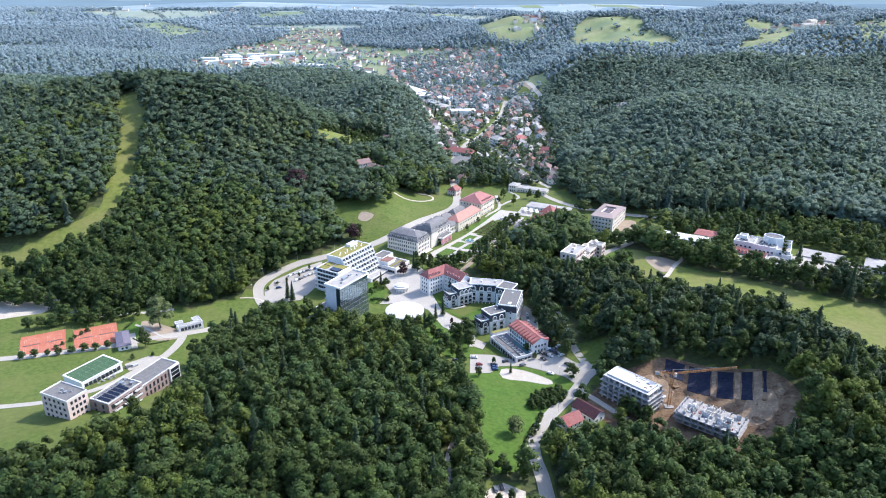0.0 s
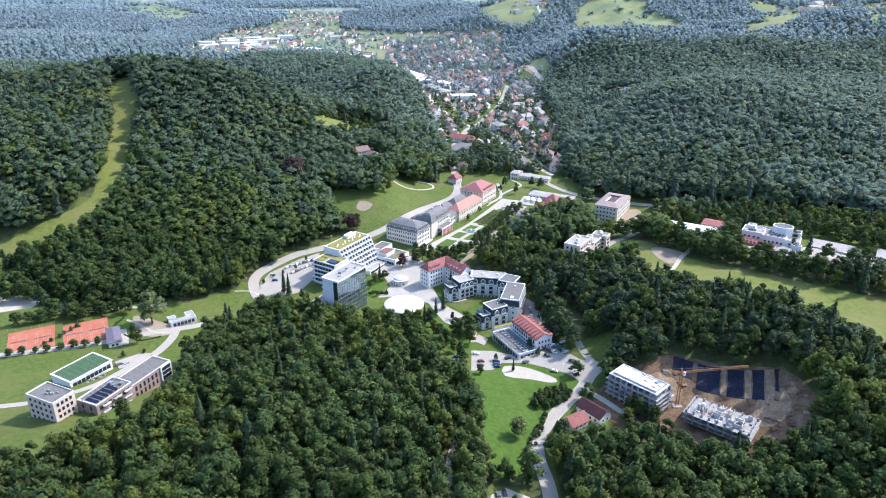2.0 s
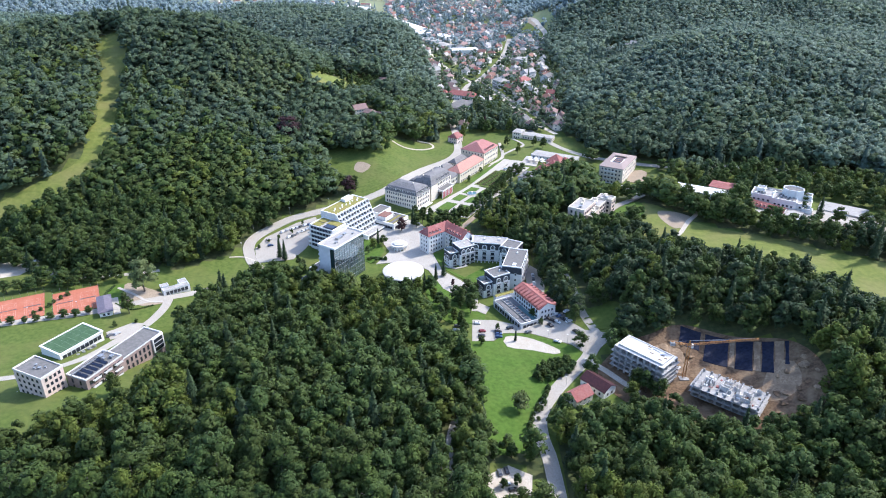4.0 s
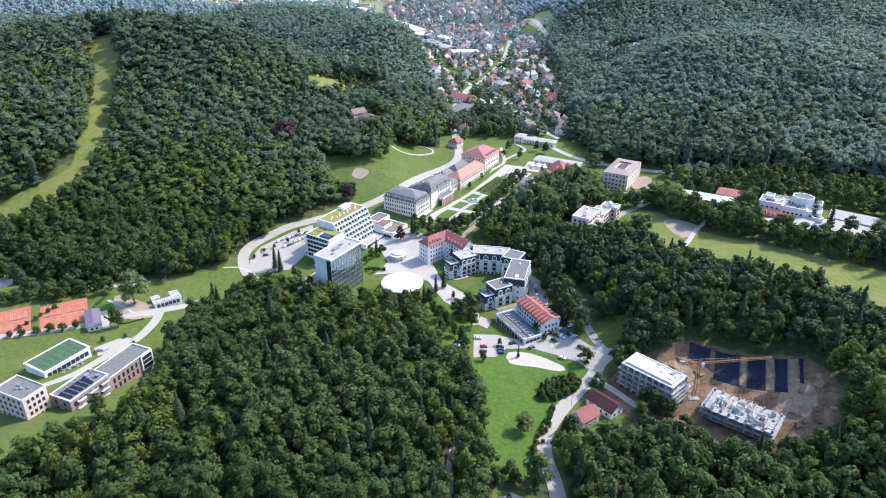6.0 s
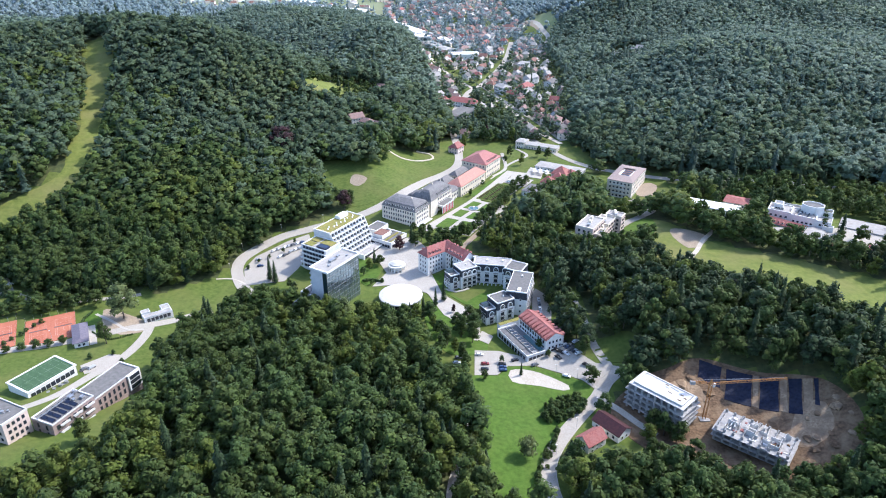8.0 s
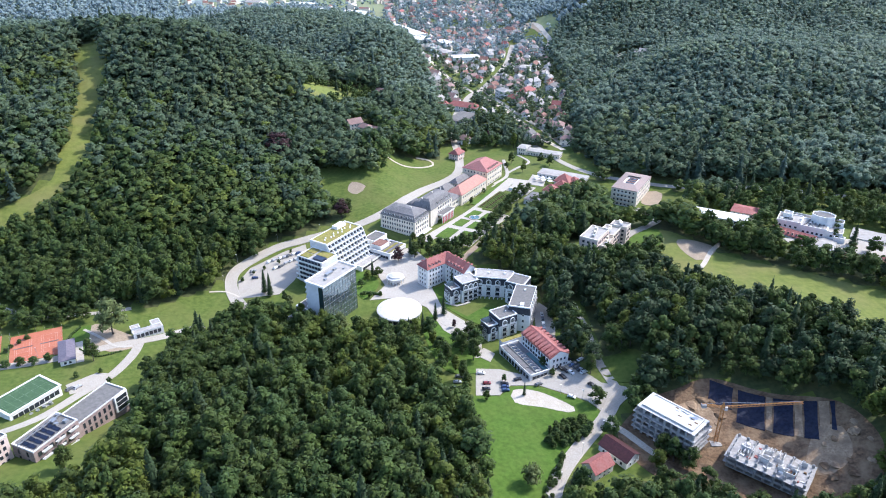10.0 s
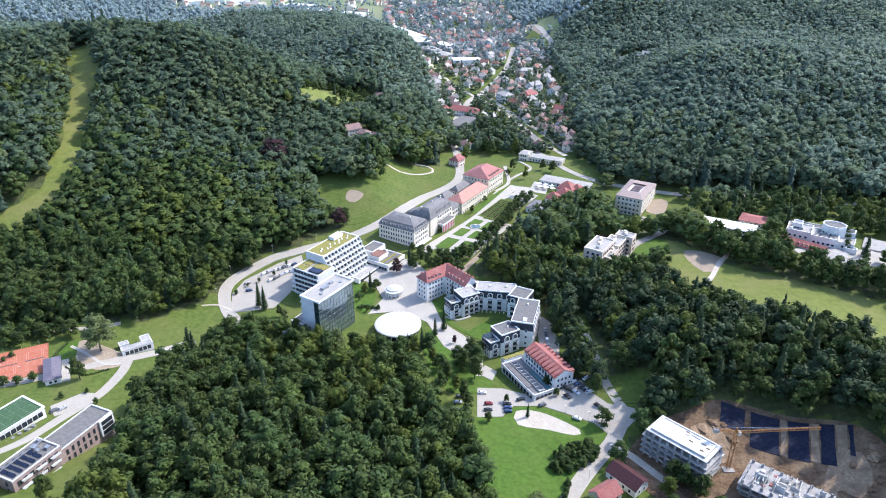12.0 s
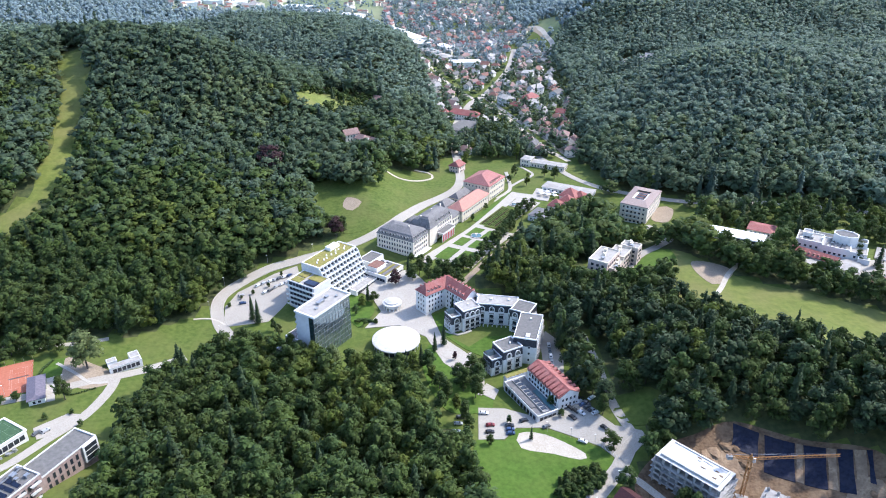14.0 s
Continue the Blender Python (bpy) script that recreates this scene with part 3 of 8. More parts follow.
def wooded(x, y):
    """Where the closed wood grows."""
    w = np.ones(np.broadcast(x, y).shape, bool)
    for o in AREAS.values():
        w &= ~inside(o, x, y)
    w &= from_line(SKI_RUN, x, y) > 13
    for lane in LANES:
        w &= from_line(lane, x, y) > 6.5
    w &= np.hypot(x - 68, y - 304) > 12
    w &= np.hypot((x - 28) * 1.1, y - 249) > 14
    w &= (np.abs(x - 3) > 3.5) | (y > 285)
    w &= np.hypot(x - 80, y - 312) > 15
    w &= (np.abs(x - town_middle(y)) > town_width(y)) | (y < 700) | (y > 1790)
    w &= (y < 2350) | (lumps(x, y, 300.0, 2.0) < 0.12)
    for o in FAR_FIELDS:
        w &= ~inside(o, x, y)
    return w

# ---- the ground sheet ----
def spread(lo, a, b, hi, fine, grow):
    """Coordinates from lo to hi, fine between a and b and coarser outside."""
    mid = list(np.arange(a, b, fine))
    out, s, p = [], fine, b
    while p < hi:
        out.append(p)
        s = min(s * grow, 60.0)
        p += s
    low, s, p = [], fine, a - fine
    while p > lo:
        low.append(p)
        s = min(s * grow, 60.0)
        p -= s
    return np.array(low[::-1] + mid + out)


gx, gy = spread(-3800, -380, 380, 3800, 8.0, 1.06), spread(-900, 230, 780, 4720, 8.0, 1.03)
GX, GY = np.meshgrid(gx, gy)
GZ = ground_height(GX, GY)
nx, ny = len(gx), len(gy)
ids = np.arange(nx * ny).reshape(ny, nx)
quads = np.stack([ids[:-1, :-1], ids[:-1, 1:], ids[1:, 1:], ids[1:, :-1]], -1).reshape(-1, 4)


def big_mesh(name, verts, quads, mats, index=None, smooth=False):
    """A mesh straight from arrays of vertices and quads."""
    me = bpy.data.meshes.new(name)
    me.vertices.add(len(verts))
    me.vertices.foreach_set("co", np.ascontiguousarray(verts, np.float32).ravel())
    me.loops.add(quads.size)
    me.loops.foreach_set("vertex_index", np.ascontiguousarray(quads, np.int32).ravel())
    me.polygons.add(len(quads))
    me.polygons.foreach_set("loop_start", np.arange(len(quads), dtype=np.int32) * quads.shape[1])
    for mt in mats:
        me.materials.append(mt)
    if index is not None:
        me.polygons.foreach_set("material_index", np.ascontiguousarray(index, np.int32))
    if smooth:
        me.polygons.foreach_set("use_smooth", np.ones(len(quads), bool))
    me.update(calc_edges=True)
    me.validate()
    return me


cx, cy = GX[:-1, :-1].ravel() + 3, GY[:-1, :-1].ravel() + 3
# Distance bands choose the ground colour, haze included.
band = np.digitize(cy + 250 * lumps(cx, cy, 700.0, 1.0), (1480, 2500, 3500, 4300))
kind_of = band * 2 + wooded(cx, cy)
ground = new("ground", big_mesh("ground", np.stack([GX, GY, GZ], -1).reshape(-1, 3), quads, [MEADOW, FOREST_FLOOR] + FAR_LAND_HAZE, kind_of, True))
tagged(ground, "rolling green valley floor and wooded hills", "ground", kind="structure")


def smooth_line(pts, step=4.0, closed=False):
    """A smooth curve through the points, in steps of about `step` metres."""
    p = [Vector(q) for q in pts]
    n = len(p)
    res = []
    for i in range(n if closed else n - 1):
        a, b, c, d = (p[(i + k) % n] if closed else p[min(max(i + k, 0), n - 1)] for k in (-1, 0, 1, 2))
        m = max(2, int((c - b).length / step))
        for j in range(m):
            t = j / m
            res.append(0.5 * ((2 * b) + (c - a) * t + (2 * a - 5 * b + 4 * c - d) * t * t + (3 * b - a - 3 * c + d) * t * t * t))
    if not closed:
        res.append(p[-1])
    return res


def sheet(name, outline, mat, lift, label, category, smooth=True, cell=6.0):
    """A patch of ground cover laid over the ground, with a thin edge."""
    pts = smooth_line(outline, 4.0, True) if smooth else [Vector(q) for q in outline]
    bm = bmesh.new()
    f = bm.faces.new([bm.verts.new((q.x, q.y, 0)) for q in pts])
    bmesh.ops.triangulate(bm, faces=[f])
    xs, ys = [q.x for q in pts], [q.y for q in pts]
    for lo, hi, ax in ((min(xs), max(xs), 0), (min(ys), max(ys), 1)):
        c = lo + cell
        while c < hi:
            no = (1, 0, 0) if ax == 0 else (0, 1, 0)
            co = (c, 0, 0) if ax == 0 else (0, c, 0)
            bmesh.ops.bisect_plane(bm, geom=bm.verts[:] + bm.edges[:] + bm.faces[:], plane_co=co, plane_no=no)
            c += cell
    bmesh.ops.recalc_face_normals(bm, faces=bm.faces[:])
    for v in bm.verts:
        v.co.z = float(ground_height(v.co.x, v.co.y)) + lift
    if sum(f.normal.z for f in bm.faces) < 0:
        bmesh.ops.reverse_faces(bm, faces=bm.faces[:])
    rim = [e for e in bm.edges if e.is_boundary]
    ext = bmesh.ops.extrude_edge_only(bm, edges=rim)
    for v in ext["geom"]:
        if isinstance(v, bmesh.types.BMVert):
            v.co.z -= lift + 0.4
    me = bpy.data.meshes.new(name)
    bm.to_mesh(me)
    bm.free()
    me.materials.append(mat)
    return tagged(new(name, me), label, category, kind="structure")


def ribbon(name, line, width, mat, lift, label, category, kerb=None, closed=False):
    """A road or path along a smooth line; kerb: a stone edge of its own on either side."""
    pts = smooth_line(line, 4.0, closed)
    g, k = Geo(), None
    left, right = [], []
    for i, q in enumerate(pts):
        d = (pts[min(i + 1, len(pts) - 1)] - pts[max(i - 1, 0)]).normalized()
        s = Vector((-d.y, d.x))
        left.append(q + s * width / 2)
        right.append(q - s * width / 2)

    def h(q, up):
        return (q.x, q.y, float(ground_height(q.x, q.y)) + up)
    for i in range(len(pts) - 1):
        j = i + 1
        mi, mj = (left[i] + right[i]) / 2, (left[j] + right[j]) / 2
        g.face([h(right[i], lift), h(right[j], lift), h(mj, lift), h(mi, lift)])
        g.face([h(mi, lift), h(mj, lift), h(left[j], lift), h(left[i], lift)])
        g.face([h(right[i], -0.4), h(right[j], -0.4), h(right[j], lift), h(right[i], lift)])
        g.face([h(left[j], -0.4), h(left[i], -0.4), h(left[i], lift), h(left[j], lift)])
    ob = tagged(new(name, g.mesh(name, mat)), label, category, kind="structure")
    if kerb:
        for side, sgn in ((left, 1), (right, -1)):
            g = Geo()
            for i in range(len(pts) - 1):
                j = i + 1
                d = (pts[j] - pts[i]).normalized()
                s = Vector((-d.y, d.x)) * sgn * 0.35
                a, b = side[i], side[j]
                g.face([h(a, lift + 0.14), h(b, lift + 0.14), h(b + s, lift + 0.14), h(a + s, lift + 0.14)][::sgn])
                g.face([h(a, lift - 0.1), h(b, lift - 0.1), h(b, lift + 0.14), h(a, lift + 0.14)][::-sgn])
                g.face([h(a + s, -0.3), h(b + s, -0.3), h(b + s, lift + 0.14), h(a + s, lift + 0.14)][::sgn])
            tagged(new("kerb", g.mesh("kerb", kerb)), "pale stone kerb along the road", "kerb", kind="structure")
    return ob


LAWN = sheet("lawn", AREAS["lawn"], GRASS, 0.20, "bright green mown lawn beside the curving road", "lawn")
sheet("soil", AREAS["site"], SOIL, 0.20, "churned brown soil of the building site", "soil")
sheet("meadow", [(-70, 566), (-104, 600), (-112, 633), (-52, 672), (-8, 688), (8, 668), (-18, 622), (-38, 590)], MEADOW, 0.15, "sloping green meadow behind the grand hotel", "meadow")
sheet("field", AREAS["field"], FIELD, 0.2, "long mown yellow-green field", "field")
sheet("campus_lawn", AREAS["campus"], MEADOW, 0.12, "green grass round the school buildings", "lawn")
ski = smooth_line(SKI_RUN, 10.0)
sk_l, sk_r = [], []
for i, q in enumerate(ski):
    d = (ski[min(i + 1, len(ski) - 1)] - ski[max(i - 1, 0)]).normalized()
    w = 13 + 2.5 * math.sin(i * 0.9)
    sk_l.append((q.x - d.y * w, q.y + d.x * w))
    sk_r.append((q.x + d.y * w, q.y - d.x * w))
sheet("ski_run", sk_l + sk_r[::-1], FIELD, 0.25, "steep grass ski run cut through the wood", "ski run", smooth=False)
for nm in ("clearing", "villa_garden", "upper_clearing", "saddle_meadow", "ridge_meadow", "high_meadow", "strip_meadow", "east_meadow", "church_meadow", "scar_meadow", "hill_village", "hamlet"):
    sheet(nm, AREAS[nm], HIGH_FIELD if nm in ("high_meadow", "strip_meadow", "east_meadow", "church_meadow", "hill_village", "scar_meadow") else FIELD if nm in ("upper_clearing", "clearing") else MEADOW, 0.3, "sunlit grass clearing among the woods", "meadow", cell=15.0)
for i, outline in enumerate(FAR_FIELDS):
    sheet("field", outline, FAR_FIELD_HAZE[i % 3], 0.6, ("green meadow in the far valley, paled for haze", "yellowish mown field in the far valley", "green field in the far valley")[i % 3], "field", smooth=False, cell=45.0)
sheet("bank", [(80, 372), (96, 384), (104, 374), (96, 363), (88, 361)], MEADOW, 0.25, "rough grass bank beside the lane", "grass bank")
sheet("scar", AREAS["scar"], MEADOW, 0.3, "sparse grass bank under the cutting", "grass bank", cell=15.0)
ribbon("road_cutting", [(128, 1420), (134, 1400), (153, 1368), (164, 1260), (165, 1208), (147, 1164), (140, 1120)], 7.0, GRAVEL, 0.6, "pale new road cut into the hillside", "road")
sheet("cutting", [(140, 1395), (156, 1366), (166, 1262), (158, 1262), (145, 1340), (128, 1380)], WAY_TAN, 0.5, "bare tan earth bank beside the new road", "soil", cell=15.0)

# roads and paths
ribbon("road_lawn", [(48, 225), (47, 264), (45, 280), (46, 294), (53, 309), (65, 326), (76, 339), (82, 349), (90, 356)], 6.2, ASPHALT, 0.28, "narrow grey asphalt road curving round the lawn", "road", kerb=PAVING)
ribbon("road_wood", [(86, 356), (82, 370), (80, 385), (80, 413), (78, 440)], 4.2, ASPHALT, 0.26, "narrow lane climbing into the wood", "road")
ribbon("road_ring", [(-106, 428), (-120, 443), (-130, 456), (-137, 472), (-139, 487), (-132, 502), (-116, 520), (-97, 531), (-61, 554), (-37, 582), (-17, 620), (10, 660), (14, 700), (10, 760), (10, 820), (30, 920), (48, 960), (86, 1090), (110, 1240)], 7.0, ASPHALT, 0.28, "pale asphalt road bending round the hotel car park", "road", kerb=PAVING)
ribbon("road_tennis", [(-340, 352), (-258, 368), (-236, 374), (-214, 380), (-195, 388), (-178, 398), (-160, 408), (-140, 424)], 5.6, ASPHALT, 0.28, "pale road past the tennis courts", "road")
ribbon("road_school", [(-168, 402), (-167, 390), (-170, 371), (-178, 351), (-185, 332), (-196, 320), (-214, 312), (-300, 300)], 5.0, ASPHALT, 0.26, "pale drive along the school buildings", "road")
ribbon("road_wood_edge", [(-330, 484), (-290, 460), (-265, 437), (-247, 428), (-234, 425), (-211, 429), (-198, 431), (-186, 436)], 3.6, ASPHALT, 0.26, "narrow lane along the foot of the wood", "road")
ribbon("road_hill", [(88, 740), (110, 690), (130, 664), (150, 648), (196, 622), (260, 612), (360, 592), (440, 560)], 6.0, ASPHALT, 0.28, "road along the foot of the wooded hill", "road")
ribbon("promenade", [(-14, 528), (19, 576), (39, 612), (60, 652)], 8.0, PAVING, 0.34, "pale paved promenade before the grand hotel", "pavement")
sheet("car_park", [(-128, 456), (-134, 478), (-130, 494), (-112, 514), (-98, 524), (-92, 505), (-98, 480), (-104, 462)], ASPHALT, 0.22, "grey hotel car park within the bend of the road", "car park", smooth=False)
sheet("plaza", [(-46, 455), (-38, 473), (-45, 489), (-62, 500), (-52, 509), (-22, 520), (-10, 500), (-16, 486), (-9, 474), (-1, 446), (12, 431), (19, 416), (12, 408), (0, 421), (-10, 446), (-26, 458)], PAVING, 0.30, "bright pale stone plaza round the pavilions", "pavement", smooth=False)
sheet("forecourt", [(16, 358), (17, 382), (30, 381), (44, 374), (55, 376), (54, 392), (53, 416), (54, 440), (58, 448), (63, 440), (64, 419), (61, 398), (69, 378), (79, 363), (90, 358), (92, 352), (80, 346), (75.5, 344.5), (70.5, 351.5), (60, 358.5), (48, 366), (34, 366.5), (28, 358.5)], ASPHALT, 0.22, "grey forecourt and parking before the hotel", "car park", smooth=False)
sheet("gravel_pitch", [(35, 362.5), (47, 361), (63, 348), (60, 344.5), (49, 348.5), (35, 352.5)], GRAVEL, 0.26, "bare pale gravel patch beside the lawn", "gravel")
sheet("gravel_yard", [(-330, 440), (-300, 450), (-281, 459), (-268, 442), (-273, 428), (-330, 404)], GRAVEL, 0.22, "pale gravel yard under the wood", "gravel", smooth=False)

# hazy distance all round, past the last hills: haze painted as a glow
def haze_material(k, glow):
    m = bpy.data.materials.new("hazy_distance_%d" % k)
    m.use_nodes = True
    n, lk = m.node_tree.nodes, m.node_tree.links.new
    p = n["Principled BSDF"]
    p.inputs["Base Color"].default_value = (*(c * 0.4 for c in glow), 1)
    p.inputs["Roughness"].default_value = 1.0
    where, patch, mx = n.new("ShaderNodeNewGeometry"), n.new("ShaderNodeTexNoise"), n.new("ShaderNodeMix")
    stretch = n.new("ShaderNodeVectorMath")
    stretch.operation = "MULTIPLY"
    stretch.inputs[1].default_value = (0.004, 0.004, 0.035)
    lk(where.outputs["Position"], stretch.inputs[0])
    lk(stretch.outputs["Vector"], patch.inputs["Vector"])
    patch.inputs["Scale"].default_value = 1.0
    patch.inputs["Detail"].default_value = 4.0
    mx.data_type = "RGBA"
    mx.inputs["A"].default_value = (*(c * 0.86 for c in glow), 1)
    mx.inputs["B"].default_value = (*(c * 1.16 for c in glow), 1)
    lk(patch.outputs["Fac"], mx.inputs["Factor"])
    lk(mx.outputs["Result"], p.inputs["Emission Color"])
    # The sheets glow in place of light scattered by the air.
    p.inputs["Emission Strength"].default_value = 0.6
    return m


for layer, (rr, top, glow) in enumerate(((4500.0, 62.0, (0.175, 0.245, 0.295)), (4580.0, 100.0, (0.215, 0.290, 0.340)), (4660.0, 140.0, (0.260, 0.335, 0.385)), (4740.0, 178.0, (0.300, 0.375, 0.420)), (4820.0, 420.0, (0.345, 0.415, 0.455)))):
    g = Geo()
    for i in range(480):
        a, b = math.radians(i * 0.75), math.radians(i * 0.75 + 0.75)

        def crest(q):
            return top + 13 * math.sin(q * 9 + layer * 2.3) + 10 * math.sin(q * 23 + 1 + layer) + 5 * math.sin(q * 51 + layer * 3) + 2 * math.sin(q * 140)
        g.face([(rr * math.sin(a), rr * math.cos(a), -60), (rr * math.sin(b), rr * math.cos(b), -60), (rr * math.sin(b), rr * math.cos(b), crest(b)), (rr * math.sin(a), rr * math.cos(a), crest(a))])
    tagged(new("backdrop", g.mesh("backdrop", haze_material(layer, glow))), "glowing backdrop hills, haze painted in pale blue", "backdrop", kind="structure")

sheet("park_lawn", [(-6, 440), (4, 428), (14, 404), (24, 392), (22, 380), (4, 378), (-6, 396), (-12, 424)], GRASS, 0.2, "small park lawn below the arched hotel", "lawn")
sheet("hotel_lawn", [(-8, 468), (4, 474), (10, 452), (4, 446), (14, 436), (24, 446), (40, 446), (40, 430), (24, 424), (12, 434), (0, 448)], GRASS, 0.22, "shaded lawn in the court of the arched hotel", "lawn", smooth=False)
sheet("tower_lawn", [(-52, 458), (-62, 478), (-64, 494), (-48, 486), (-42, 474), (-48, 458)], GRASS, 0.22, "green lawn between the glass hotel and the plaza", "lawn")
ribbon("park_path", [(14, 430), (18, 418), (20, 404), (18, 392)], 2.4, PAVING, 0.36, "pale path through the park lawn", "path")
ribbon("park_path", [(-2, 430), (4, 424), (12, 418)], 1.6, PAVING, 0.36, "pale path through the park lawn", "path")
sheet("stone_terrace", [(22, 402), (28, 396), (25, 388), (18, 394)], PAVING, 0.4, "pale slab terrace beside the bath hall", "terrace", smooth=False)

sheet("gravel_lot", [(18, 240), (18, 254), (28, 261), (38, 256), (36, 240), (28, 232)], GRAVEL, 0.25, "pale gravel parking lot hidden among trees", "car park", smooth=False)
ribbon("wood_lane", [(3, 225), (3, 250), (3, 275), (8, 300), (12, 340)], 3.4, ASPHALT, 0.26, "narrow shaded lane through the wood", "road")

# ---- trees ----
def ico(r, squash=1.0):
    g = (1 + 5 ** 0.5) / 2
    v = np.array([(-1, g, 0), (1, g, 0), (-1, -g, 0), (1, -g, 0), (0, -1, g), (0, 1, g), (0, -1, -g), (0, 1, -g), (g, 0, -1), (g, 0, 1), (-g, 0, -1), (-g, 0, 1)], float)
    v *= r / np.linalg.norm(v[0])
    f = np.array([(0, 11, 5), (0, 5, 1), (0, 1, 7), (0, 7, 10), (0, 10, 11), (1, 5, 9), (5, 11, 4), (11, 10, 2), (10, 7, 6), (7, 1, 8),
                  (3, 9, 4), (3, 4, 2), (3, 2, 6), (3, 6, 8), (3, 8, 9), (4, 9, 5), (2, 4, 11), (6, 2, 10), (8, 6, 7), (9, 8, 1)])
    v[:, 2] *= squash
    return v, f


def octa(r, squash=1.0):
    v = np.array([(1, 0, 0), (-1, 0, 0), (0, 1, 0), (0, -1, 0), (0, 0, 1), (0, 0, -1)], float) * r
    f = np.array([(0, 2, 4), (2, 1, 4), (1, 3, 4), (3, 0, 4), (2, 0, 5), (1, 2, 5), (3, 1, 5), (0, 3, 5)])
    v[:, 2] *= squash
    return v, f


def tree_shape(rng, leaves, leaf, lobes=8, conifer=False, height=20.0, radius=4.6, weep=False, fine=True, rag=1.0):
    """Crown of one tree as arrays of vertices and triangles, and which triangles belong to the inner lobes:
    many pointed leaf clumps over rough inner lobes."""
    V, F, N, core = [], [], [], []
    count = 0

    def add(v, f, inner, n):
        nonlocal count
        V.append(v)
        N.append(n / np.maximum(np.linalg.norm(n, axis=1), 1e-6)[:, None])
        F.append(f + count)
        core.append(np.full(len(f), inner))
        count += len(v)
    base = height * (0.1 if conifer else 0.13)
    balls = []
    if conifer:
        levels = 5
        for k in range(levels):
            z0 = base + (height - base) * k / levels * 0.92
            r = radius * (1 - k / levels) ** 0.85 * 0.86
            n = 6
            a = rng.uniform(0, 6.28) + np.arange(n) * 2 * math.pi / n
            ring = np.stack([np.cos(a) * r * rng.uniform(0.7, 1.0, n), np.sin(a) * r * rng.uniform(0.7, 1.0, n), np.full(n, z0) + rng.uniform(-0.3, 0.2, n)], 1)
            tip = np.array([[0, 0, z0 + (height - base) / levels * 1.7]])
            add(np.concatenate([ring, tip]), np.array([(i, (i + 1) % n, n) for i in range(n)]), False, np.concatenate([ring * (1, 1, 0) + (0, 0, 0.5 * r), ((0, 0, 1.0),)]))
    else:
        lean = rng.uniform(-0.8, 0.8, 2)
        for k in range(lobes):
            a = k * 2.4 + rng.uniform(-0.5, 0.5)
            t = (k + 0.5) / lobes
            z = base + (height - base) * (0.14 + 0.70 * t) + rng.uniform(-1.0, 1.0)
            env = math.sin(math.pi * min(1, 0.30 + 0.60 * t)) ** 0.8
            q = radius * 0.66 * env * rng.uniform(0.55, 1.2) if k < lobes - 1 else 0.4
            r = radius * rng.uniform(0.30, 0.56) * (1.4 if lobes < 5 else 1.0) * (1.1 - 0.3 * t)
            balls.append((q * math.cos(a) + lean[0] * t, q * math.sin(a) + lean[1] * t, z, r, r * rng.uniform(0.85, 1.35)))
            v, f = ico(r * (0.92 if not leaves else 0.74), 0.9) if fine else octa(r * 0.95, 0.9)
            out = v
            v = v * rng.uniform(0.8, 1.15, (len(v), 1)) + np.array(balls[-1][:3])
            add(v, f, True, out / r + (0, 0, 0.3))
    if leaves:
        if conifer:
            t = rng.uniform(0, 1, leaves) ** 1.35
            a = rng.uniform(0, 2 * math.pi, leaves)
            r = radius * (1 - t) ** 0.85 * rng.uniform(0.7, 1.15, leaves)
            c = np.stack([np.cos(a) * r, np.sin(a) * r, base + (height - base) * t * 0.98], 1)
            nrm = np.stack([np.cos(a), np.sin(a), np.full(leaves, 1.0)], 1)
        else:
            B = np.array(balls)
            pick = rng.choice(len(B), leaves, p=B[:, 3] ** 2 / (B[:, 3] ** 2).sum())
            b = B[pick]
            d = rng.normal(size=(leaves, 3))
            d[:, 2] = np.abs(d[:, 2]) * 0.95 - 0.55 * rng.uniform(0, 1, leaves)
            d /= np.linalg.norm(d, axis=1)[:, None]
            c = b[:, :3] + d * np.stack([b[:, 3], b[:, 3], b[:, 4]], 1) * rng.uniform(1 - 0.26 * rag, 1 + 0.24 * rag, (leaves, 1))
            nrm = d + np.array((0, 0, 0.25))
        away = nrm / np.linalg.norm(nrm, axis=1)[:, None] + rng.normal(scale=0.26 * rag, size=(leaves, 3))
        away = away + np.array((0, 0, 0.2 * (1 - rag)))
        nrm = nrm + rng.normal(scale=0.36, size=(leaves, 3))
        nrm /= np.linalg.norm(nrm, axis=1)[:, None]
        s = np.cross(nrm, rng.normal(size=(leaves, 3)))
        s /= np.linalg.norm(s, axis=1)[:, None]
        u = np.cross(s, nrm)
        if weep:
            s, u = s * 0.6, u * 0.4 + np.array((0, 0, 1.1))
        sz = leaf * rng.uniform(0.55, 1.3, (leaves, 1))
        k1, k2 = rng.uniform(-0.4, 0.4, (leaves, 1)), rng.uniform(0.4, 0.75, (leaves, 1))
        tri = np.stack([c - s * sz * 0.5 - u * sz * k2 * 0.6, c + s * sz * 0.5 - u * sz * 0.35, c + s * sz * k1 + u * sz * 0.62], 1)
        over = (np.cross(tri[:, 1] - tri[:, 0], tri[:, 2] - tri[:, 0]) * away).sum(1) < 0
        tri[over] = tri[over][:, ::-1]
        add(tri.reshape(-1, 3), np.arange(leaves * 3).reshape(-1, 3), False, np.repeat(away, 3, 0) + (tri - c[:, None]).reshape(-1, 3) * 0.25)
    V, N = np.concatenate(V), np.concatenate(N)
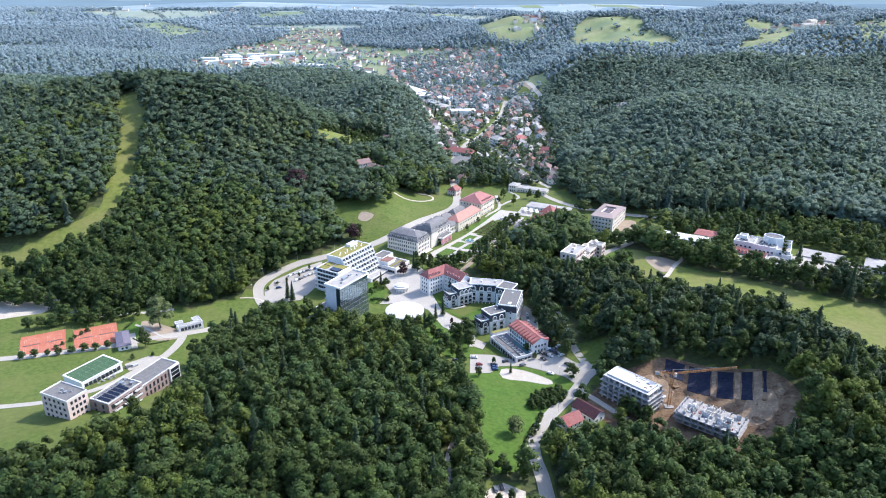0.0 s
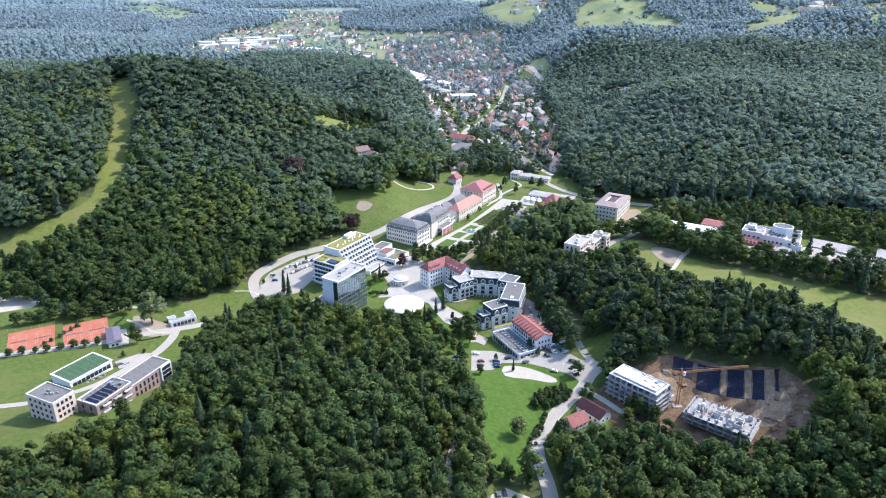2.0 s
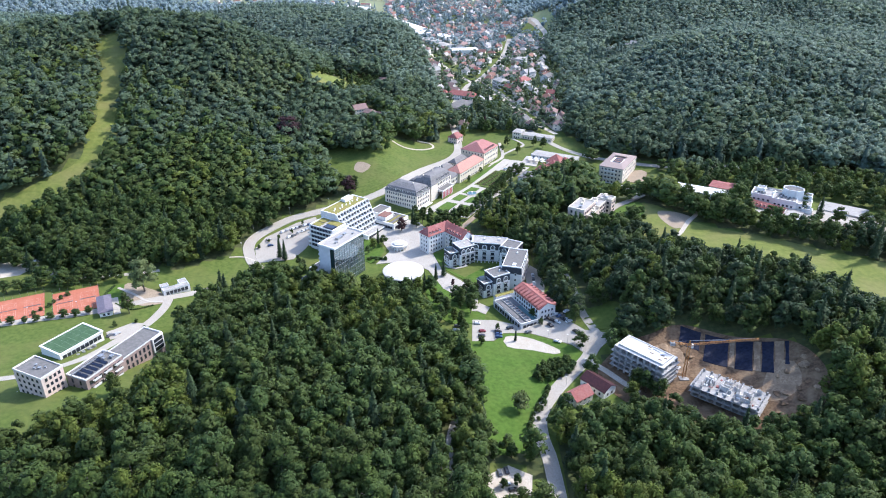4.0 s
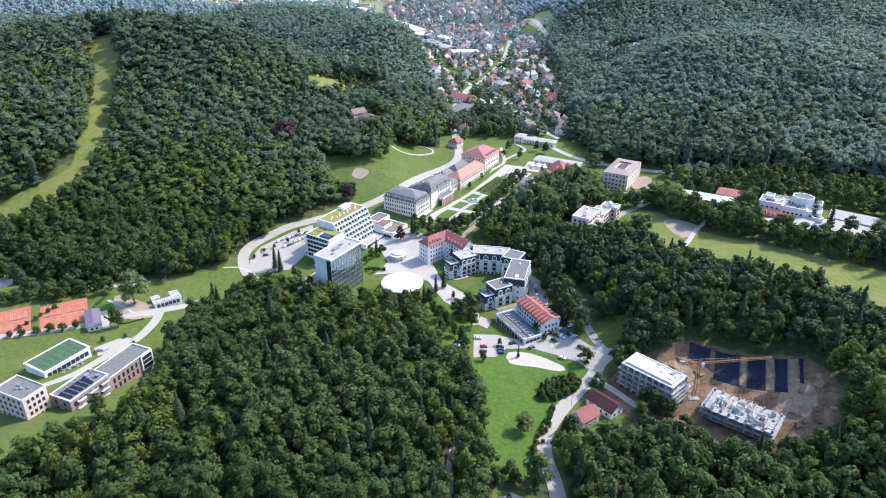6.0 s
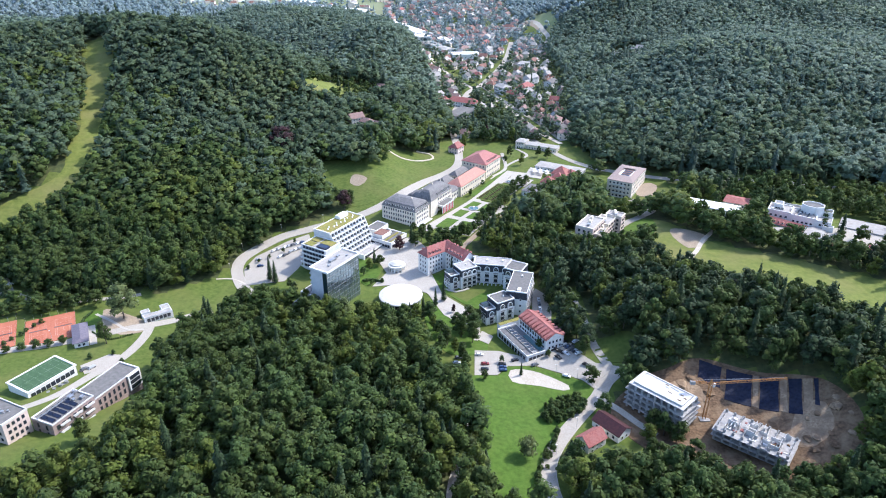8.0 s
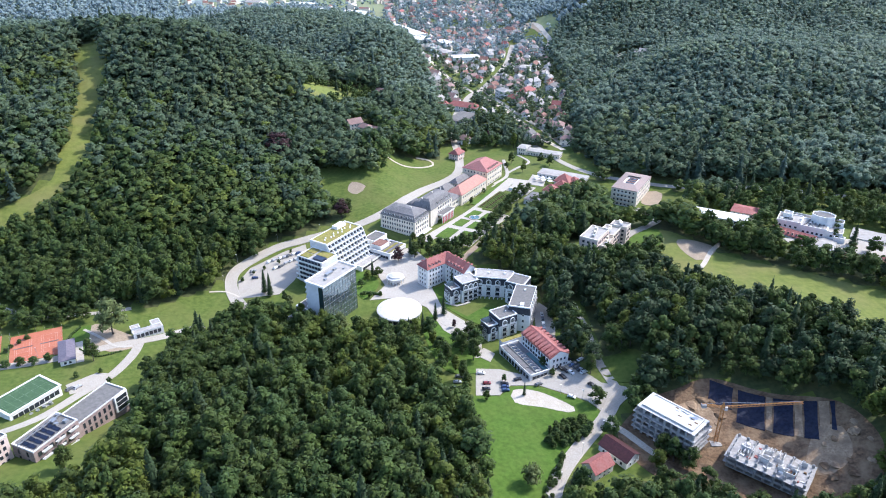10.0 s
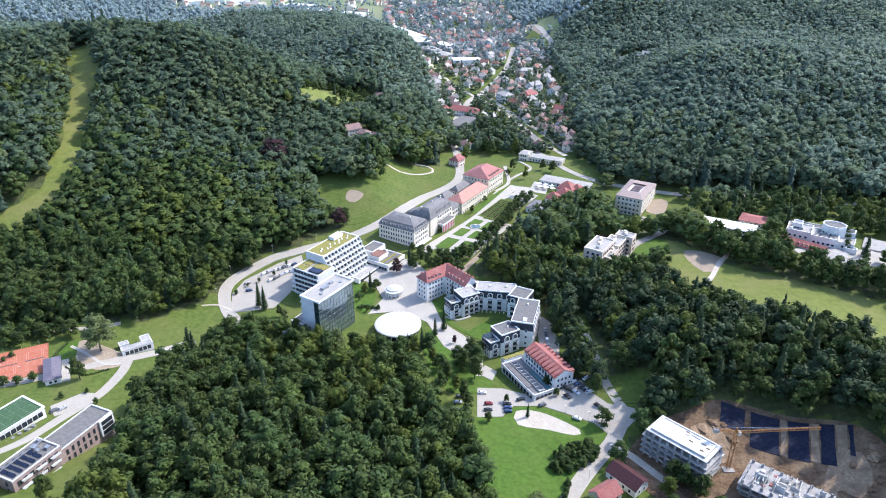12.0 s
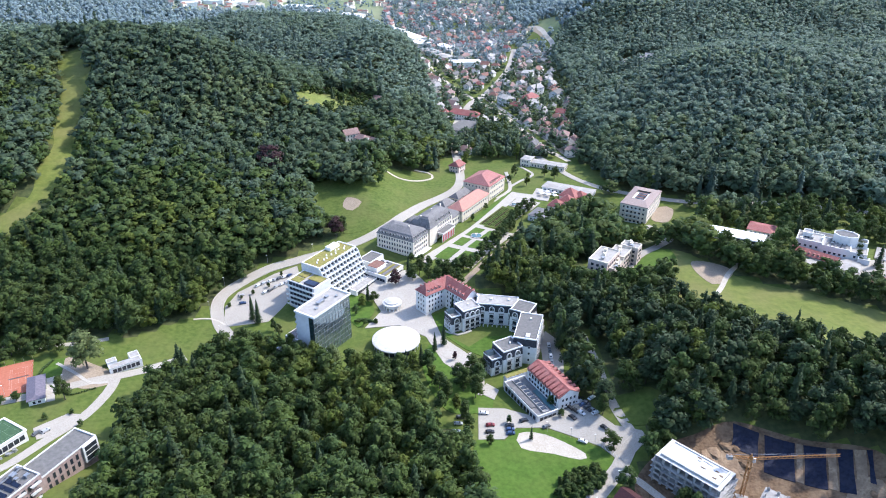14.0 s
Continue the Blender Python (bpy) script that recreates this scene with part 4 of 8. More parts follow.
    if rag < 0.5 and not conifer:
        dome = (V - (0, 0, height * 0.42)) / (radius, radius, height * 0.5) + (0, 0, 0.05)
        N = N * 0.45 + 0.55 * dome / np.maximum(np.linalg.norm(dome, axis=1), 1e-6)[:, None]
    return V, np.concatenate(F), np.concatenate(core), N


def round_normals(me, normals):
    """Lets the leaves take the light as the rounded crown that they make up."""
    me.polygons.foreach_set("use_smooth", np.ones(len(me.polygons), bool))
    at = me.attributes.new("custom_normal", "FLOAT_VECTOR", "POINT")
    at.data.foreach_set("vector", np.ascontiguousarray(normals, np.float32).ravel())


def trunk_shape(height, r, lean=0.0):
    g = Geo()
    rings = []
    for t in (0, 0.12, 0.5, 0.85):
        rr = r * (1.35 if t == 0 else 1 - 0.75 * t)
        rings.append([(lean * t + rr * math.cos(i * 1.0472), rr * math.sin(i * 1.0472), height * t - (1.5 if t == 0 else 0)) for i in range(6)])
    g.loft(rings)
    for k in range(5):
        a, z = k * 2.4, height * (0.32 + 0.09 * k)
        ln = height * 0.17
        g.bar((0, 0, z), (math.cos(a) * ln, math.sin(a) * ln, z + ln * 0.8), r * 0.45)
    return g


RNG = np.random.default_rng(7)
SHAPES = {}
for tier, (leaves, leaf, lobes, fine) in {0: (1350, 0.85, 13, True), 1: (400, 1.3, 9, False), 2: (84, 2.2, 7, False), 3: (18, 3.0, 5, False), 4: (0, 1, 3, False)}.items():
    SHAPES[tier] = [tree_shape(RNG, leaves, leaf, lobes, False, 20.0, RNG.uniform(*((3.7, 5.4) if tier < 2 else (4.5, 6.2))), fine=fine, rag=1.0 if tier < 2 else 0.3) for _ in range(8 if tier < 3 else 5)]
    SHAPES[tier, "conifer"] = [tree_shape(RNG, int(leaves * 0.8), leaf * 0.85, 5, True, 23.0, RNG.uniform(2.8, 3.8)) for _ in range(3)]
for k in range(5):
    SHAPES[4][k] = tree_shape(RNG, 10, 4.2, 3, False, 20.0, 8.8, fine=False, rag=0.2)


def scatter(x0, x1, y0, y1, gap, rng):
    """Points about `gap` apart, unevenly."""
    xs, ys = np.arange(x0, x1, gap), np.arange(y0, y1, gap * 0.88)
    X, Y = np.meshgrid(xs, ys)
    X[1::2] += gap / 2
    return (X + rng.uniform(-0.38, 0.38, X.shape) * gap).ravel(), (Y + rng.uniform(-0.38, 0.38, X.shape) * gap).ravel()


def in_sight(x, y, edge=40):
    return np.abs(x) < (y + 30) * 0.72 + edge


def species(x, y, rng):
    """Which leaf and whether a conifer: stands of a kind keep together, and one stand has shade in its leaf colour."""
    s = lumps(x, y, 55.0, 4.0) + rng.normal(scale=0.35, size=x.shape)
    kind = np.select([s < -0.45, s < -0.1, s < 0.25, s < 0.62], [1, 3, 0, 1], 2)
    # Stand by the site: darker leaves put its deep shade into the colour.
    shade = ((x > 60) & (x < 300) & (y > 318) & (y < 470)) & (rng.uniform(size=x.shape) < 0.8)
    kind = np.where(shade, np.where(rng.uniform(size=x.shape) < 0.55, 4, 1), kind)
    con = (0.45 * lumps(x, y, 80.0, 9.0) + rng.normal(scale=0.5, size=x.shape)) > 0.86
    return np.where(con, 4, kind), con


def wood(name, x, y, tier, rng, label, hscale=1.0, leaves=None, spread=1.0):
    """Many trees joined into one mesh."""
    z = ground_height(x, y)
    kind, con = species(x, y, rng)
    size = (rng.uniform(0.66, 1.22, x.shape) if spread == 1.0 else rng.uniform(0.82, 1.14, x.shape)) * hscale
    wide = size ** 0.6 * rng.uniform(0.88, 1.32, x.shape) * spread
    turn = rng.uniform(0, 2 * math.pi, x.shape)
    V, F, M, N, count = [], [], [], [], 0
    for c in (False, True):
        shapes = SHAPES[tier, "conifer"] if c else SHAPES[tier]
        pick = rng.integers(0, len(shapes), x.shape)
        for k, (v, f, inner, nv) in enumerate(shapes):
            sel = np.nonzero((con == c) & (pick == k))[0]
            if not len(sel):
                continue
            ca, sa = np.cos(turn[sel])[:, None], np.sin(turn[sel])[:, None]
            px = (v[:, 0] * ca - v[:, 1] * sa) * wide[sel][:, None] + x[sel][:, None]
            py = (v[:, 0] * sa + v[:, 1] * ca) * wide[sel][:, None] + y[sel][:, None]
            pz = v[:, 2] * size[sel][:, None] + z[sel][:, None] - 0.5
            V.append(np.stack([px, py, pz], -1).reshape(-1, 3))
            F.append((f[None] + (np.arange(len(sel)) * len(v))[:, None, None]).reshape(-1, 3) + count)
            M.append(np.repeat(kind[sel], len(f)))
            N.append(np.stack([nv[:, 0] * ca - nv[:, 1] * sa, nv[:, 0] * sa + nv[:, 1] * ca, np.broadcast_to(nv[:, 2], (len(sel), len(v)))], -1).reshape(-1, 3))
            count += len(sel) * len(v)
    me = bpy.data.meshes.new(name)
    V, F = np.concatenate(V), np.concatenate(F)
    me.vertices.add(len(V))
    me.vertices.foreach_set("co", V.astype(np.float32).ravel())
    me.loops.add(F.size)
    me.loops.foreach_set("vertex_index", F.astype(np.int32).ravel())
    me.polygons.add(len(F))
    me.polygons.foreach_set("loop_start", np.arange(len(F), dtype=np.int32) * 3)
    for mt in leaves or LEAF:
        me.materials.append(mt)
    me.polygons.foreach_set("material_index", np.concatenate(M).astype(np.int32))
    me.update(calc_edges=True)
    round_normals(me, np.concatenate(N))
    return tagged(new(name, me), label, "woodland", kind="stuff")


def grove(x0, x1, y0, y1, gap, rng, keep=None):
    x, y = scatter(x0, x1, y0, y1, gap, rng)
    ok = wooded(x, y) & in_sight(x, y)
    if keep is not None:
        ok &= keep(x, y)
    return x[ok], y[ok]


def on_show(x, y):
    """Leaves out trees on the far sides of the ridges, which nothing in the valley could see."""
    seen = np.ones(x.shape, bool)
    eye = np.array((0.0, 0.0, 220.0))
    z = ground_height(x, y) + 24
    for k in np.linspace(0.25, 0.98, 26):
        seen &= eye[2] + (z - eye[2]) * k > ground_height(x * k, y * k) - 2
    return seen


def from_hedge(x, y):
    """Distance from the nearest hedgerow of the far fields."""
    return np.minimum(np.abs(lumps(x, y, 150.0, 6.0)) * 120, np.abs(lumps(x, y, 210.0, 3.0)) * 160)


def edge_room(x, y):
    """About how far a tree stands from the open land beyond it (seen from the south)."""
    room = np.full(x.shape, 60.0)
    for far in (6, 12, 18, 26, 34):
        room = np.where((room > far) & ~wooded(x, y + far), far, room)
    return room


TREE_MESH = {}


def tree(x, y, kind, height, wide=1.0, label="", group="", conifer=False, name="tree", shape=None, weep=False, z=None):
    """A single tree with a trunk and a crown of many leaves."""
    key = (kind, conifer, shape if shape is not None else int(abs(x * 7 + y * 3)) % (3 if conifer else 8), weep)
    if key not in TREE_MESH:
        v, f, inner, nv = SHAPES[0, "conifer"][key[2] % 3] if conifer else SHAPES[0][key[2] % 8]
        if weep:
            v, f, inner, nv = tree_shape(np.random.default_rng(5), 900, 1.6, 10, False, 20.0, 6.5, True)
        g = Geo()
        g.v, g.f = [tuple(p) for p in v], [tuple(int(i) for i in q) for q in f]
        g.m = [0] * len(g.f)
        cm = g.mesh("crown", LEAF[kind])
        round_normals(cm, nv)
        TREE_MESH[key] = (cm, trunk_shape(18.0, 0.3).mesh("trunk", BARK))
    t = new(name)
    s = height / (22.0 if conifer else 20.0)
    zz = float(ground_height(x, y)) if z is None else z
    t.matrix_world = Matrix.LocRotScale((x, y, zz), Euler((0, 0, (x * 1.7 + y * 2.3) % 6.28)), (s * wide, s * wide, s))
    tagged(t, label or ("dark green spruce" if conifer else "broad green leafy tree"), "tree", group)
    for nm, me in zip(("crown", "trunk"), TREE_MESH[key]):
        o = new(nm, me)
        o.parent = t
    return t


SHADED = "trees of the wooded mound"
fx, fy = grove(-330, 340, 222, 520, 7.4, RNG)
order = np.argsort(np.hypot(fx * 0.6, fy - 60))
near, rest = order[:145], order[145:]
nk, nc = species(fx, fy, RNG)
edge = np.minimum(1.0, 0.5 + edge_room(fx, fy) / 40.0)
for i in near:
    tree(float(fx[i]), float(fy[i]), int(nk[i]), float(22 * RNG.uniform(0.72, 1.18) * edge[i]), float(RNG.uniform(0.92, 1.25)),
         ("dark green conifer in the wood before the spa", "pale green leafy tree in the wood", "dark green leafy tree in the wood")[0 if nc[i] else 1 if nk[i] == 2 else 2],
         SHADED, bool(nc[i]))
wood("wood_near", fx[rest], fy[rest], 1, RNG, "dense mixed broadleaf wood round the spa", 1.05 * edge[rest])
fx, fy = grove(-1000, 1000, 520, 1250, 8.3, RNG, on_show)
# Distance, plus a push to the right, picks how hazed the leaf colours are.
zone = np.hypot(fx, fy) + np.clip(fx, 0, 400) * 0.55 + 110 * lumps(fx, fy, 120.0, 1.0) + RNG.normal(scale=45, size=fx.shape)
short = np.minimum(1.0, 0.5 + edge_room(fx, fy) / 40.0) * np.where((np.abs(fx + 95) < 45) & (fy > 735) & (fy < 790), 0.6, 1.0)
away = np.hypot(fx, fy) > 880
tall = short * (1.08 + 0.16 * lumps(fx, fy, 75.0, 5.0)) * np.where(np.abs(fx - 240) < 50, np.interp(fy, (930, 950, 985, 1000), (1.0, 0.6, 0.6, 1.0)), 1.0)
for name, lo, hi, leaves, label in (("wood_hill", 0, 670, LEAF, "dense green wood over the near hillsides"), ("wood_slope", 670, 930, LEAF_MID_HAZE, "dense wood on the farther slopes"),
                                    ("wood_ridge", 930, 9999, LEAF_RIDGE_HAZE, "dense wood over the ridges, haze in its leaf colour")):
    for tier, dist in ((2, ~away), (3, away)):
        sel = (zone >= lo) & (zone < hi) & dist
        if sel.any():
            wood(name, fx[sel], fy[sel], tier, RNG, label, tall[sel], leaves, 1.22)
fx, fy = grove(-1500, 1500, 1250, 2300, 13.5, RNG, on_show)
# Past about 1800 m the woods switch to the hazier leaf colours.
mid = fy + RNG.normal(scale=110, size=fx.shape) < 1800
ox, oy = scatter(-1500, 1500, 1330, 3400, 15.0, RNG)
basin = inside(AREAS["basin"], ox, oy)
lone = ~wooded(ox, oy) & in_sight(ox, oy) & on_show(ox, oy) & (RNG.uniform(size=ox.shape) < np.where(from_hedge(ox, oy) < 7, 0.8, np.where(basin, 0.12, 0.02)))
wood("hedgerow_trees", ox[lone], oy[lone], 4, RNG, "scattered trees and hedgerows between the far fields", 0.5, LEAF_DISTANT_HAZE)
wood("wood_distant", fx[mid], fy[mid], 4, RNG, "distant woods beyond the ridges, leaves paled for haze", 0.85, LEAF_DISTANT_HAZE, 0.85)
wood("wood_hazy", fx[~mid], fy[~mid], 4, RNG, "woods round the far valley, leaves tinted for haze", 0.9, LEAF_HAZY, 0.9)
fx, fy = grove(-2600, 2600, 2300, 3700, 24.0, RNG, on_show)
wood("backdrop_woods", fx, fy, 4, RNG, "far woods towards the horizon, leaves blued for haze", 1.0, LEAF_FAR_HAZE, 1.25)

# ---- the spa: hotels, pavilions and halls ----
def mansard(parent, x0, y0, x1, y1, z, rise, inset, top, mat, name="roof"):
    """A steep lower slope, then a low hipped top."""
    g = Geo()

    def ring(d, h):
        return [(x0 + d, y0 + d, h), (x1 - d, y0 + d, h), (x1 - d, y1 - d, h), (x0 + d, y1 - d, h)]
    g.loft([ring(-0.5, z - 0.3), ring(-0.5, z), ring(0.0, z + 0.2), ring(inset * 0.7, z + rise * 0.75), ring(inset, z + rise),
            ring(min(x1 - x0, y1 - y0) * 0.42, z + rise + top)])
    return piece(name, g, mat, parent)


DORMER = {}


def dormers(parent, a, b, z, n, w=1.3, h=1.7, deep=2.2, roof=None, wall=None, inset=0.35, ends=1.5):
    """Little windowed dormers in a row; a to b with the outside on the right hand."""
    key = (w, h, deep, (roof or ROOF_SLATE).name)
    if key not in DORMER:
        g = Geo()
        g.box(-w / 2, 0, 0, w / 2, deep, h)
        g.box(-w * 0.33, -0.05, 0.35, w * 0.33, 0.0, h - 0.2, 1)
        g.loft([[(-w / 2 - 0.15, -0.2, h), (w / 2 + 0.15, -0.2, h), (w / 2 + 0.15, deep, h), (-w / 2 - 0.15, deep, h)],
                [(-w * 0.25, -0.2, h + 0.45), (w * 0.25, -0.2, h + 0.45), (w * 0.25, deep, h + 0.45), (-w * 0.25, deep, h + 0.45)]], 2)
        DORMER[key] = g.mesh("dormer", [wall or PLASTER_WHITE, GLASS, roof or ROOF_SLATE])
    d = Vector((b[0] - a[0], b[1] - a[1]))
    ang, ln = math.degrees(math.atan2(d.y, d.x)), d.length
    d.normalize()
    for i in range(n):
        s = ends + (ln - 2 * ends) * (i + 0.5) / n
        o = piece("dormer", DORMER[key], None, parent)
        o.matrix_basis = pose(a[0] + d.x * s - d.y * inset, a[1] + d.y * s + d.x * inset, z, 0, 0, ang)


def band(parent, outline, z, out=0.25, h=0.35, mat=None, name="cornice"):
    c = Vector((sum(p[0] for p in outline) / len(outline), sum(p[1] for p in outline) / len(outline)))
    g = Geo()
    g.prism([(p[0] + (out if p[0] > c.x else -out), p[1] + (out if p[1] > c.y else -out)) for p in outline], z, z + h)
    return piece(name, g, mat or STONE_TRIM, parent)


def box_outline(x0, y0, x1, y1):
    return [(x0, y0), (x1, y0), (x1, y1), (x0, y1)]


def four_facades(parent, x0, y0, x1, y1, z0, floors, step, nx, ny, **kw):
    for a, b, n in (((x0, y0), (x1, y0), nx), ((x1, y0), (x1, y1), ny), ((x1, y1), (x0, y1), nx), ((x0, y1), (x0, y0), ny)):
        if n:
            facade(parent, a, b, z0, floors, step, n, **kw)


def chimney(parent, x, y, z, h=1.4):
    g = Geo()
    g.box(x - 0.35, y - 0.35, z - 1.2, x + 0.35, y + 0.35, z + h)
    g.box(x - 0.45, y - 0.45, z + h, x + 0.45, y + 0.45, z + h + 0.15)
    piece("chimney", g, PLASTER_CREAM, parent)


def grand_hotel():
    t = thing("grand_hotel", -20.8, 533.8, -1.2, 59, "long cream grand hotel with a grey slate mansard roof", "hotel")
    walls(t, box_outline(0, 0, 19, 30), -2, 14.5, PLASTER_CREAM)
    band(t, box_outline(0, 0, 19, 30), 3.9)
    band(t, box_outline(0, 0, 19, 30), 14.2, 0.45)
    mansard(t, 0, 0, 19, 30, 14.6, 3.4, 1.9, 2.2, ROOF_SLATE)
    facade(t, (0, 30), (0, 0), 0, 4, 3.5, 13, 1.1, 1.9, 1.0)
    facade(t, (0, 0), (19, 0), 0, 4, 3.5, 7, 1.1, 1.9, 1.0)
    facade(t, (19, 30), (0, 30), 0, 4, 3.5, 7, 1.1, 1.9, 1.0)
    dormers(t, (0, 30), (0, 0), 14.9, 12)
    dormers(t, (0, 0), (19, 0), 14.9, 7)
    walls(t, box_outline(19.01, 1.2, 54, 17), -2, 15.2, PLASTER_CREAM)
    band(t, box_outline(19.5, 1.2, 54, 17), 14.9, 0.45)
    band(t, box_outline(19.5, 1.2, 54, 17), 7.2, 0.2, 0.3)
    mansard(t, 19.5, 1.2, 54, 17, 15.3, 4.6, 2.6, 2.0, ROOF_SLATE)
    facade(t, (19.5, 1.2), (54, 1.2), 0, 4, 3.6, 13, 1.2, 2.0, 1.0)
    dormers(t, (19.5, 1.2), (54, 1.2), 15.6, 9)
    for x, h in ((24, 21.5), (38, 21.5), (50, 21.0), (9, 19.6)):
        chimney(t, x, 9, h)
    # the centre breaks forward with a pavilion roof
    walls(t, box_outline(20.5, -0.6, 30, 1.19), -2, 16.2, PLASTER_CREAM)
    mansard(t, 20.5, -0.6, 30, 12, 16.3, 5.2, 2.4, 1.2, ROOF_SLATE)
    # portico with red banners
    g = Geo()
    g.box(30.5, -5, 8.2, 48, 1.0, 9.2)
    g.box(31, -4.6, 0.2, 47.5, 1.0, 0.5)
    piece("portico", g, PLASTER_WHITE, t, "white columned portico")
    flat_roof(t, box_outline(30.5, -5, 48, 1.0), 9.25, ROOF_GREY, high=0.3)
    for i in range(8):
        x = 31.3 + i * 2.27
        g = Geo()
        g.tube(x, -4.3, 0.3, 8.2, 0.42, 0.34, 8)
        piece("column", g, PLASTER_WHITE, t)
        if i < 7:
            g = Geo()
            g.box(x + 0.7, -4.45, 2.2, x + 1.6, -4.35, 7.6)
            piece("banner", g, CANVAS_RED, t, "hanging red cloth banner")
    g = Geo()
    for i in range(6):
        g.box(1 + i * 3, -3.2, 3.0, 3.6 + i * 3, 0, 3.25)
        g.box(1.2 + i * 3, -3.1, -0.5, 1.35 + i * 3, -2.95, 3.0)
    piece("awning", g, CANVAS, t, "white terrace awning")
    # lower link to the next house
    walls(t, box_outline(54.01, 3, 68.9, 14), -2, 9.5, PLASTER_CREAM)
    mansard(t, 54.01, 3, 68.9, 14, 9.6, 2.2, 1.8, 1.0, ROOF_SLATE)
    facade(t, (54, 3), (69, 3), 0, 2, 4.0, 5, 1.2, 2.0, 1.2)
    # rear ranges
    walls(t, box_outline(26, 17.01, 40, 26), -2, 12, PLASTER_CREAM)
    mansard(t, 26, 17.01, 40, 26, 12.1, 2.4, 1.8, 1.0, ROOF_SLATE)
    return t


def pitched_hall(name, x, y, z, yaw, x0, y0, x1, y1, h, rise, floors, nx, ny, wall, roof, label, hip=5.0, category="building", dorm=0):
    """A plain plastered house with a tiled hipped or gabled roof."""
    t = thing(name, x, y, z, yaw, label, category)
    walls(t, box_outline(x0, y0, x1, y1), -2.5, h, wall)
    if hip == 0:
        g = Geo()
        cy = (y0 + y1) / 2
        for xx in (x0, x1):
            g.face([(xx, y0, h), (xx, y1, h), (xx, cy, h + rise * (1 - 0.5 / ((y1 - y0) / 2 + 0.5)))][::1 if xx == x1 else -1])
        piece("gable", g, wall, t)
    gable_roof(t, x1 - x0, y1 - y0, h + 0.1, rise, roof, hip=hip, cx=(x0 + x1) / 2, cy=(y0 + y1) / 2)
    four_facades(t, x0, y0, x1, y1, 0, floors, h / floors, nx, ny, w=1.1, h=min(1.7, h / floors * 0.5), sill=h / floors * 0.3)
    if dorm:
        dormers(t, (x0, y0), (x1, y0), h + 0.7, dorm, 1.2, 1.2, 1.8, roof, wall, 0.9, 4)
    return t


def glass_hotel():
    t = thing("glass_hotel", -65.6, 437.2, -5.2, 58, "tall hotel with a green glass curtain wall and white roof", "hotel")
    w, d, h = 29.6, 12.8, 29.5
    g = Geo()
    g.prism(box_outline(-w / 2, -d / 2 + 0.4, w / 2, d / 2), -2, h - 0.6)
    piece("wall", g, PLASTER_GREY, t, "light grey rendered side wall")
    flat_roof(t, rect(w + 1.0, d + 1.2), h - 0.4, ROOF_FLAT, 0.7, 0.9, PLASTER_WHITE)
    for i in range(12):
        for f in range(9):
            g = WINDOWS.get("curtain")
            if g is None:
                q = Geo()
                q.box(-1.12, -0.12, 0.06, 1.12, 0.0, 2.9)
                g = WINDOWS["curtain"] = q.mesh("pane", [GLASS_CURTAIN])
            o = piece("pane", g, None, t)
            o.matrix_basis = pose(-w / 2 + 1.35 + i * 2.44, -d / 2 + 0.38, 0.6 + f * 3.15)
    for i in range(13):
        g = Geo()
        x = -w / 2 + 0.12 + i * 2.44
        g.box(x - 0.05, -d / 2 + 0.15, 0, x + 0.05, -d / 2 + 0.42, h - 0.6)
        piece("mullion", g, METAL, t)
    for f in range(10):
        g = Geo()
        g.box(-w / 2, -d / 2 + 0.22, 0.32 + f * 3.15, w / 2, -d / 2 + 0.42, 0.52 + f * 3.15)
        piece("transom", g, METAL, t)
    # end wall towards the wood: a dark glass slot at the corner and balconies on the other side
    g = Geo()
    g.box(-w / 2 - 0.25, -d / 2 + 0.2, 0, -w / 2 + 0.02, -d / 2 + 3.4, h - 1.0)
    piece("glass_slot", g, GLASS_GREEN, t, "tall dark strip of glass")
    for f in range(8):
        g = Geo()
        g.box(-w / 2 + 0.5, d / 2, 2.2 + f * 3.2, w / 2 - 6, d / 2 + 1.4, 2.4 + f * 3.2)
        g.box(-w / 2 + 0.5, d / 2 + 1.3, 2.4 + f * 3.2, w / 2 - 6, d / 2 + 1.4, 3.3 + f * 3.2)
        piece("balcony", g, PLASTER_GREY, t)
    facade(t, (w / 2, d / 2), (-w / 2, d / 2), 0.4, 8, 3.2, 8, 1.8, 2.2, 0.6, FRAME_DARK)
    for x, y, a, b, c in ((-1, 1, 5.0, 2.2, 1.4), (5.5, 2, 2.4, 1.6, 1.0), (-7, -1.5, 1.6, 1.4, 0.8), (9, -2, 1.2, 1.2, 0.9)):
        g = Geo()
        g.box(x - a / 2, y - b / 2, h - 0.4, x + a / 2, y + b / 2, h - 0.3 + c)
        for k in range(int(a)):
            g.box(x - a / 2 + 0.2 + k, y - b / 2 - 0.05, h, x - a / 2 + 0.7 + k, y + b / 2 + 0.05, h - 0.5 + c)
        piece("roof_unit", g, METAL, t, "grey rooftop ventilation unit")
    # low service wing on the car park side
    walls(t, box_outline(-w / 2 + 3, d / 2 + 1.5, w / 2 + 8, d / 2 + 13), -2, 7.5, PLASTER_GREY, "service_wing")
    flat_roof(t, box_outline(-w / 2 + 3, d / 2 + 1.5, w / 2 + 8, d / 2 + 13), 7.5, ROOF_SLATE, 0.4, 0.4, PLASTER_WHITE)
    flat_roof(t, box_outline(-w / 2 - 4, d / 2 + 3, -w / 2 + 2.9, d / 2 + 14), 2.6, ROOF_GREY, 0.4, 0.3, METAL)
    walls(t, box_outline(-w / 2 - 4, d / 2 + 3, -w / 2 + 2.9, d / 2 + 14), -2, 2.4, CONCRETE, "garage_wall")
